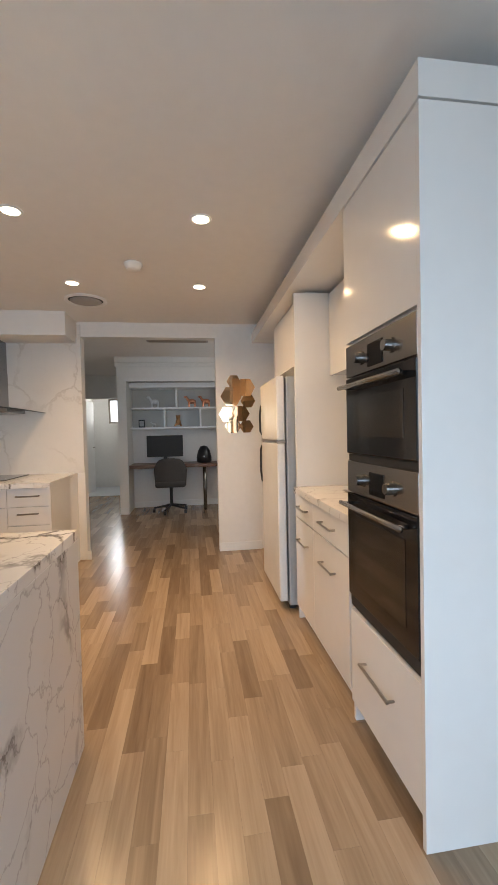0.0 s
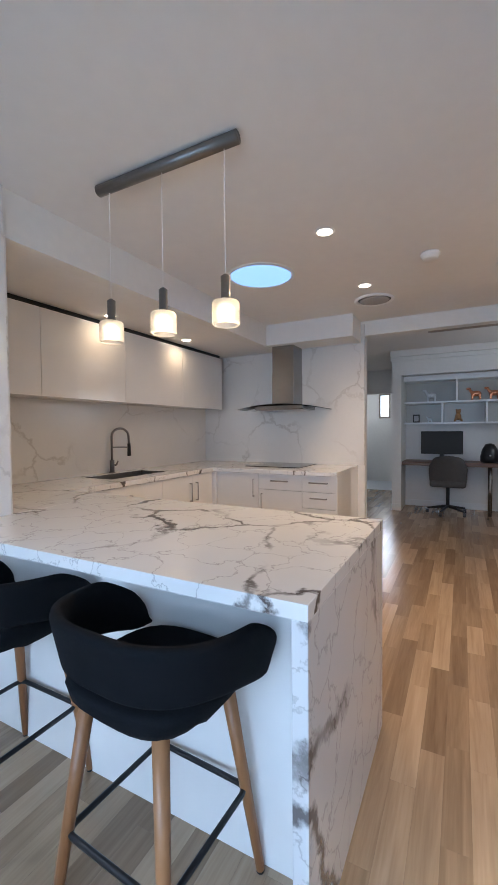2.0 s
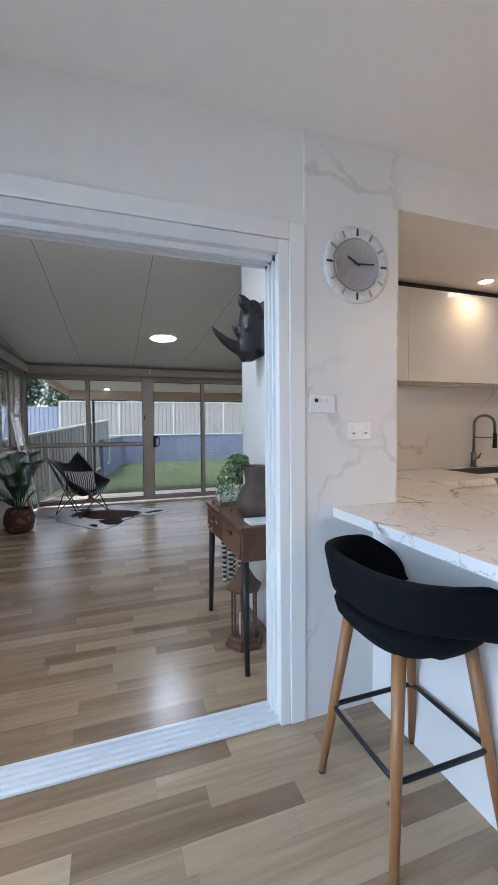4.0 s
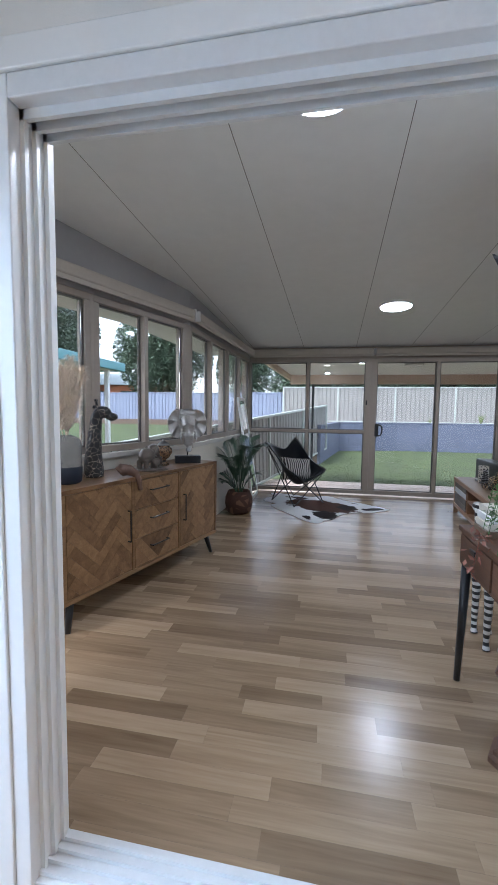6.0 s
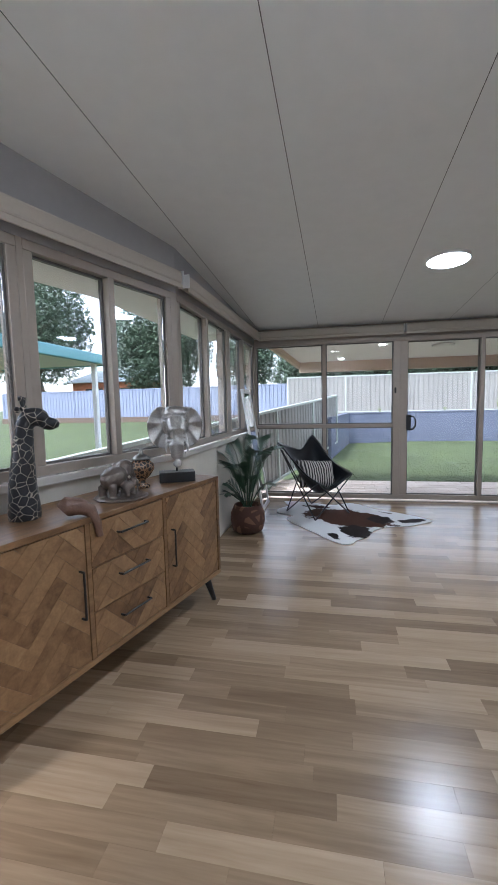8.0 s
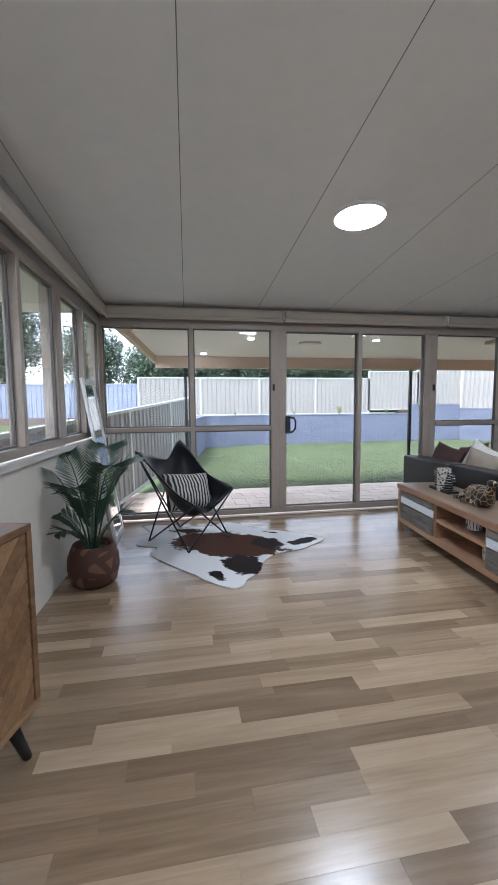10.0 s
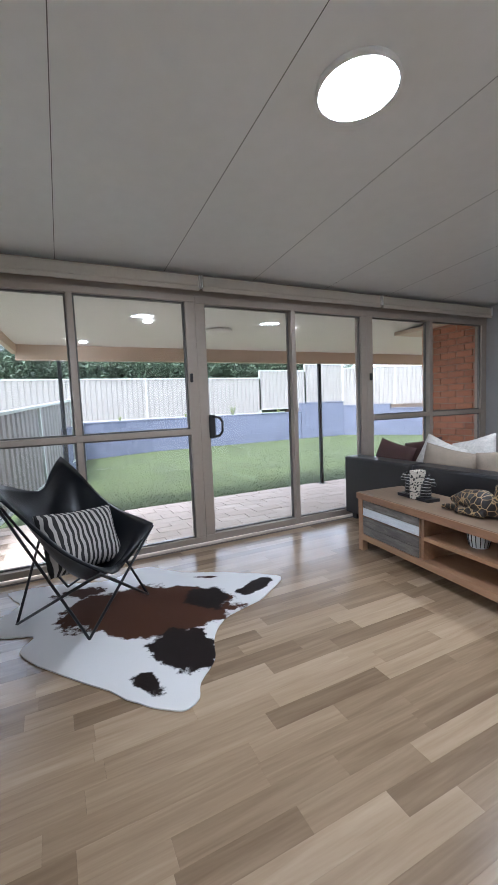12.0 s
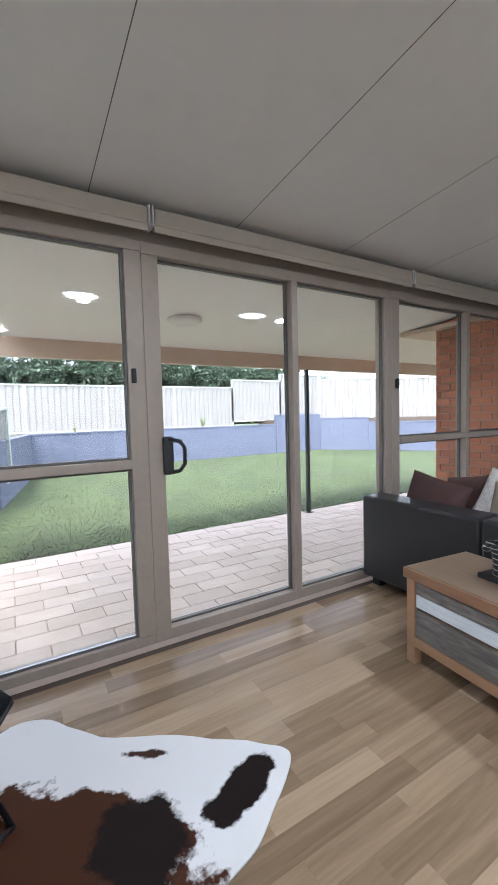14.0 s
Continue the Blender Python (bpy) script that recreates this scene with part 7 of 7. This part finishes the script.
# lantern under the table
lt = thing("wooden_lantern", (-0.18, 0.66, 0), "dark carved wooden candle lantern with a white candle", "lantern")
part("foot", lathe(bmesh.new(), [(0.115, 0), (0.115, 0.02), (0.1, 0.03), (0.1, 0.045), (0.085, 0.055)], seg=6), m_rust, lt)
for k in range(6):
    a = k * math.tau / 6
    part("post", cyl(bmesh.new(), (0.072 * math.cos(a), 0.072 * math.sin(a), 0.05), (0.072 * math.cos(a), 0.072 * math.sin(a), 0.32), 0.006), m_rust, lt)
part("roof", lathe(bmesh.new(), [(0.1, 0.32), (0.11, 0.335), (0.07, 0.37), (0.04, 0.42), (0.02, 0.45), (0.012, 0.48)], seg=6), m_rust, lt)
part("candle", cyl(bmesh.new(), (0, 0, 0.055), (0, 0, 0.17), 0.03), m_trim, lt, "white pillar candle", smooth=True)
# standing zebra figure past the table
bm = bmesh.new()
ball(bm, (0, 0, 0.62), 0.12, (0.85, 1.5, 0.9))
for x in (-0.05, 0.05):
    for y in (-0.12, 0.12):
        tube(bm, [(x, y, 0.58), (x, y - 0.01, 0.3), (x, y, 0.05), (x, y - 0.015, 0.0)], [0.045, 0.028, 0.022, 0.03], 10)
tube(bm, [(0, 0.12, 0.66), (0, 0.2, 0.8), (0, 0.25, 0.92)], [0.08, 0.055, 0.045], 10)
ball(bm, (0, 0.31, 0.93), 0.055, (0.7, 1.5, 0.8))
statue("zebra_statue", pose(0.0, 1.5, 0) @ Matrix.Scale(0.75, 4), bm, stripes("zebra_statue_paint", (0.02, 0.02, 0.022), (0.65, 0.64, 0.62), 6, 3.0, 0.4, axis=(0, 0, 1)), "standing black and white zebra statue on the floor", voxel=0.012)
# rhinoceros head on the wall
bm = bmesh.new()
tube(bm, [(-0.01, 0, 0.13), (-0.045, 0, 0.1), (-0.06, 0, 0.02), (-0.075, 0, -0.07), (-0.085, 0, -0.14), (-0.08, 0, -0.19)], [0.075, 0.085, 0.08, 0.07, 0.068, 0.04], 16)
tube(bm, [(-0.01, 0, 0.05), (-0.02, 0, -0.12)], [0.09, 0.07], 14)
tube(bm, [(-0.12, 0, -0.12), (-0.165, 0, -0.105), (-0.225, 0, -0.073), (-0.275, 0, -0.03), (-0.312, 0, 0.012)], [0.045, 0.036, 0.027, 0.016, 0.005], 12)
tube(bm, [(-0.11, 0, -0.035), (-0.15, 0, -0.015), (-0.18, 0, 0.022)], [0.03, 0.02, 0.005], 10)
for s, p, q in ((-1, (-0.1, 0.105), (-0.16, 0.185)), (1, (-0.045, 0.15), (-0.095, 0.235))):
    m_ = ((p[0] + q[0]) / 2 - 0.006, (p[1] + q[1]) / 2)
    tube(bm, [(p[0], 0.05 * s, p[1]), (m_[0], 0.07 * s, m_[1]), (q[0], 0.075 * s, q[1])], [0.026, 0.032, 0.008], 10)
for s in (-1, 1):
    ball(bm, (-0.105, 0.062 * s, -0.005), 0.016)
box(bm, -0.014, 0.0, -0.1, 0.1, -0.16, 0.16)
statue("rhinoceros_head", pose(0.0, 0.84, 1.83), bm, mat("matt_black_resin", (0.012, 0.012, 0.014), 0.5, vary=0.1, bump=0.1), "matt black resin rhinoceros head mounted on the wall", "wall sculpture", 0.008)

# ---- study niche seen down the hall ----
dk = thing("study_desk", (5.9, -2.15, 0), "built-in brown timber desk top with a chrome leg", "desk")
m_desk = plank_mat("desk_timber", [(0, (0.09, 0.045, 0.025)), (0.5, (0.17, 0.085, 0.045)), (1, (0.25, 0.14, 0.08))], 0.4, (9, 1.5, 9), 0.4, 0.1)
part("top", B(0.0, 0.54, -1.12, 1.08, 0.72, 0.775, bevel=0.003), m_desk, dk)
part("leg", cyl(bmesh.new(), (0.08, -0.12, 0), (0.08, -0.12, 0.72), 0.028), m_steel, dk, "round chrome leg", smooth=True)
mo = thing("monitor", (6.22, -1.62, 0.775), "black flat computer monitor on the desk", "monitor")
part("screen", B(-0.015, 0.015, -0.3, 0.3, 0.11, 0.47, bevel=0.004), m_dark, mo)
part("stem", B(0.015, 0.03, -0.03, 0.03, 0.0, 0.3), m_black, mo)
part("base", B(-0.07, 0.08, -0.1, 0.1, 0, 0.012, bevel=0.003), m_black, mo)
sp = thing("speaker", (6.12, -2.27, 0.775), "rounded black dome speaker on the desk", "speaker")
part("body", lathe(bmesh.new(), [(0.1, 0), (0.125, 0.02), (0.125, 0.09), (0.1, 0.2), (0.06, 0.27), (0.02, 0.285)], seg=28), m_black, sp, smooth=True)
part("badge", B(-0.125, -0.118, -0.012, 0.012, 0.1, 0.12), m_steel, sp)
wc = thing("wall_shelving", (6.15, -2.15, 1.36), "white built-in shelves with glass backs and divided bays", "shelving")
part("shelf", B(-0.02, 0.3, -1.12, 1.08, 0.0, 0.025), m_trim, wc)
part("shelf", B(-0.02, 0.3, -1.12, 1.08, 0.33, 0.355), m_trim, wc)
part("top_panel", B(-0.05, 0.3, -1.12, 1.08, 0.68, 0.76), m_trim, wc)
part("back", B(0.28, 0.3, -1.12, 1.08, 0.025, 0.68), mat("shelf_back", (0.42, 0.4, 0.36), 0.3, vary=0.03), wc)
for y, a, b in ((0.32, 0.355, 0.68), (0.52, 0.025, 0.33), (-0.08, 0.025, 0.33), (-0.45, 0.355, 0.68)):
    part("upright", B(-0.015, 0.28, y - 0.012, y + 0.012, a, b), m_trim, wc)
Y0 = -2.15


def critter(name, y, z, s, material, label, seated=False):
    bm = bmesh.new()
    ball(bm, (0, 0, 0.5 * s), 0.3 * s, (0.6, 1.25, 0.75) if not seated else (0.8, 0.9, 1.1))
    if seated:
        ball(bm, (0, 0, 0.95 * s), 0.22 * s)
        for k in (-1, 1):
            ball(bm, (0, 0.17 * s * k, 1.12 * s), 0.08 * s)
            tube(bm, [(-0.1 * s, 0.2 * s * k, 0.3 * s), (-0.3 * s, 0.3 * s * k, 0.1 * s)], 0.1 * s, 8)
    else:
        for x in (-0.08, 0.08):
            for yy in (-0.25, 0.25):
                tube(bm, [(x * s, yy * s, 0.45 * s), (x * s, yy * s, 0.0)], [0.1 * s, 0.07 * s], 8)
        tube(bm, [(0, 0.3 * s, 0.6 * s), (0, 0.45 * s, 0.85 * s)], [0.13 * s, 0.09 * s], 8)
        ball(bm, (0, 0.52 * s, 0.88 * s), 0.13 * s, (0.8, 1.4, 0.8))
    return statue(name, pose(6.24, y, z, 0, 0, 0), bm, material, label, voxel=0.02 * s + 0.004)


m_copper = mat("copper", (0.7, 0.3, 0.17), 0.2, 0.9, vary=0.08)
m_silverf = mat("silver_paint", (0.65, 0.66, 0.66), 0.3, 0.3, vary=0.08)
critter("bear_figurine", -1.47, 1.715, 0.2, m_silverf, "silver-white bear figurine on the shelf")
critter("copper_deer", -2.09, 1.715, 0.2, m_copper, "shiny copper deer figurine on the shelf")
critter("copper_deer", -2.33, 1.715, 0.2, m_copper, "shiny copper deer figurine on the shelf")
critter("plush_bear", -1.85, 1.385, 0.17, mat("tan_plush", (0.33, 0.17, 0.07), 0.95, vary=0.1, bump=0.6), "seated tan plush bear on the shelf", True)
critter("white_figurine", -1.45, 1.385, 0.1, m_silverf, "small white figurine on the shelf")
ph = thing("photo_frame", (6.2, -1.25, 1.385), "small dark photo frame standing on the shelf", "photo frame")
part("frame", B(-0.01, 0.01, -0.05, 0.05, 0, 0.13, bevel=0.003), m_dark, ph)
part("print", B(-0.0125, -0.0102, -0.035, 0.035, 0.02, 0.11), m_wall_grey, ph)
oc = thing("office_chair", pose(5.92, -1.72, 0, 0, 0, 0), "grey upholstered swivel office chair on a black star base", "office chair")
m_chair = mat("grey_upholstery", (0.075, 0.07, 0.068), 0.85, vary=0.1, scale=20, bump=0.3, bump_scale=300)
rows = []
for i in range(13):
    u = i / 12 * 2 - 1
    row = []
    for j in range(9):
        w = j / 8
        wd = 0.27 * (1 - 0.25 * max(0, w - 0.7) / 0.3 * abs(u) - 0.1 * (1 - w))
        row.append((-0.2 + 0.1 * u * u + 0.02 * (1 - w), u * wd, 0.44 + 0.44 * w - 0.05 * abs(u) ** 3 * w))
    rows.append(row)
part("backrest", shell(bmesh.new(), rows, 0.05), m_chair, oc, smooth=True)
part("seat", B(-0.22, 0.24, -0.24, 0.24, 0.42, 0.51, bevel=0.035), m_chair, oc, smooth=True)
part("column", cyl(bmesh.new(), (0, 0, 0.1), (0, 0, 0.42), 0.025), m_black, oc)
for k in range(5):
    a = k * math.tau / 5 + 0.3
    lg = part("base_arm", tube(bmesh.new(), [(0, 0, 0.12), (0.28 * math.cos(a), 0.28 * math.sin(a), 0.075)], [0.022, 0.014], 8), m_black, oc)
    part("castor", cyl(bmesh.new(), (0.28 * math.cos(a), 0.28 * math.sin(a) - 0.02, 0.03), (0.28 * math.cos(a), 0.28 * math.sin(a) + 0.02, 0.03), 0.03), m_black, lg)
cv = thing("ceiling_grille", (4.55, -1.92, 2.5), "white rectangular hall ceiling return-air grille", "vent")
part("frame", B(-0.2, 0.2, -0.4, 0.4, -0.012, 0.0, bevel=0.002), m_wall_grey, cv)
for k in range(10):
    x = -0.17 + k * 0.037
    part("slat", B(x, x + 0.02, -0.37, 0.37, -0.018, -0.012), m_alu, cv)
# bathroom at the end of the hall
bd = thing("door_3", pose(7.95, 0.28, 0, 0, 0, -12), "white bathroom door standing open", "door", kind="structure")
part("leaf", B(0.02, 0.8, -0.02, 0.02, 0.01, 2.01, bevel=0.003), m_trim, bd)
part("door_handle", tube(bmesh.new(), [(0.74, -0.02, 1.0), (0.74, -0.055, 1.0), (0.64, -0.06, 1.0)], 0.008, 8), m_steel, bd)
glazed("window_bath", pose(9.55, -0.36, 0, 0, 0, 90), 0.28, 1.55, 2.15, [], None, "small dark-framed bathroom window", rim=0.03, depth=0.06)
m_bath = mat("bath_tile", (0.55, 0.57, 0.6), 0.3, vary=0.04)
slab("floor_bathroom", 8.0, 9.5, -0.92, 0.3, 0.0005, 0.006, m_bath, "pale tiled bathroom floor", "floor")

# ---- boards of the floor ----
PW = 0.088


def board_mesh(length):
    bm = bmesh.new()
    g, c, t = 0.00015, 0.00012, 0.008
    x, y = length / 2 - g, PW / 2 - g
    lo = [bm.verts.new((a, b, -t)) for a, b in ((-x, -y), (x, -y), (x, y), (-x, y))]
    md = [bm.verts.new((a, b, -c)) for a, b in ((-x, -y), (x, -y), (x, y), (-x, y))]
    hi = [bm.verts.new((a, b, 0)) for a, b in ((-x + c, -y + c), (x - c, -y + c), (x - c, y - c), (-x + c, y - c))]
    bm.faces.new(hi)
    for p, q in ((lo, md), (md, hi)):
        for k in range(4):
            bm.faces.new((p[k], p[(k + 1) % 4], q[(k + 1) % 4], q[k]))
    return mesh_of("board", bm, m_floor)


LENGTHS = [0.36, 0.45, 0.54, 0.54, 0.63, 0.72]
BOARDS = {ln: board_mesh(ln) for ln in LENGTHS}
floor = slab("floor", -3.1, 9.6, -3.4, 5.42, -0.02, -0.0065, m_gap, "warm brown timber-look strip floor", "floor")
rnd = random.Random(11)
verts, faces, count = [], [], 0
for r in range(int(-3.38 / PW) - 1, int(5.42 / PW) + 1):
    y = (r + 0.5) * PW
    if y < -3.36 or y > 5.4:
        continue
    west = -3.09 + (y - 0.08) * 0.315 if y < 2.905 else -2.2 + (y - 2.905) * 0.043
    spans = [(KX0, 9.5)] if y < 0 else ([(west, 9.5)] if y < 0.3 else [(west, 3.45)])
    for xa, xb in spans:
        x = xa - rnd.random() * 0.5
        while x < xb:
            ln = rnd.choice(LENGTHS)
            x0, x1 = max(x, xa), min(x + ln, xb)
            whole = x1 - x0 > ln - 0.001
            cx = (x0 + x1) / 2
            x += ln
            if x1 - x0 < 0.02:
                continue
            if y > 0.14 and 0.3 < cx - ln / 2 and y < 1.2 and cx > 0.3:
                continue
            near = 0.9 < y < 4.1 and -2.4 < cx < 0.35
            if near and whole and count < 300:
                ob = new("board", BOARDS[ln])
                ob.parent = floor
                ob.location = (cx, y, 0)
                count += 1
            else:
                g, c = 0.00015, 0.00012
                hx, hy = (x1 - x0) / 2 - g, PW / 2 - g
                k = len(verts)
                for a, b, z in ((-hx, -hy, -c), (hx, -hy, -c), (hx, hy, -c), (-hx, hy, -c), (-hx + c, -hy + c, 0), (hx - c, -hy + c, 0), (hx - c, hy - c, 0), (-hx + c, hy - c, 0)):
                    verts.append((cx + a, y + b, z))
                faces.append((k + 4, k + 5, k + 6, k + 7))
                for i in range(4):
                    faces.append((k + i, k + (i + 1) % 4, k + 4 + (i + 1) % 4, k + 4 + i))
me = bpy.data.meshes.new("boards_far")
me.from_pydata(verts, [], faces)
me.materials.append(m_floor_i)
far = new("boards", me)
far.parent = floor
tagged(far, "further strips of the same floor", kind="stuff")
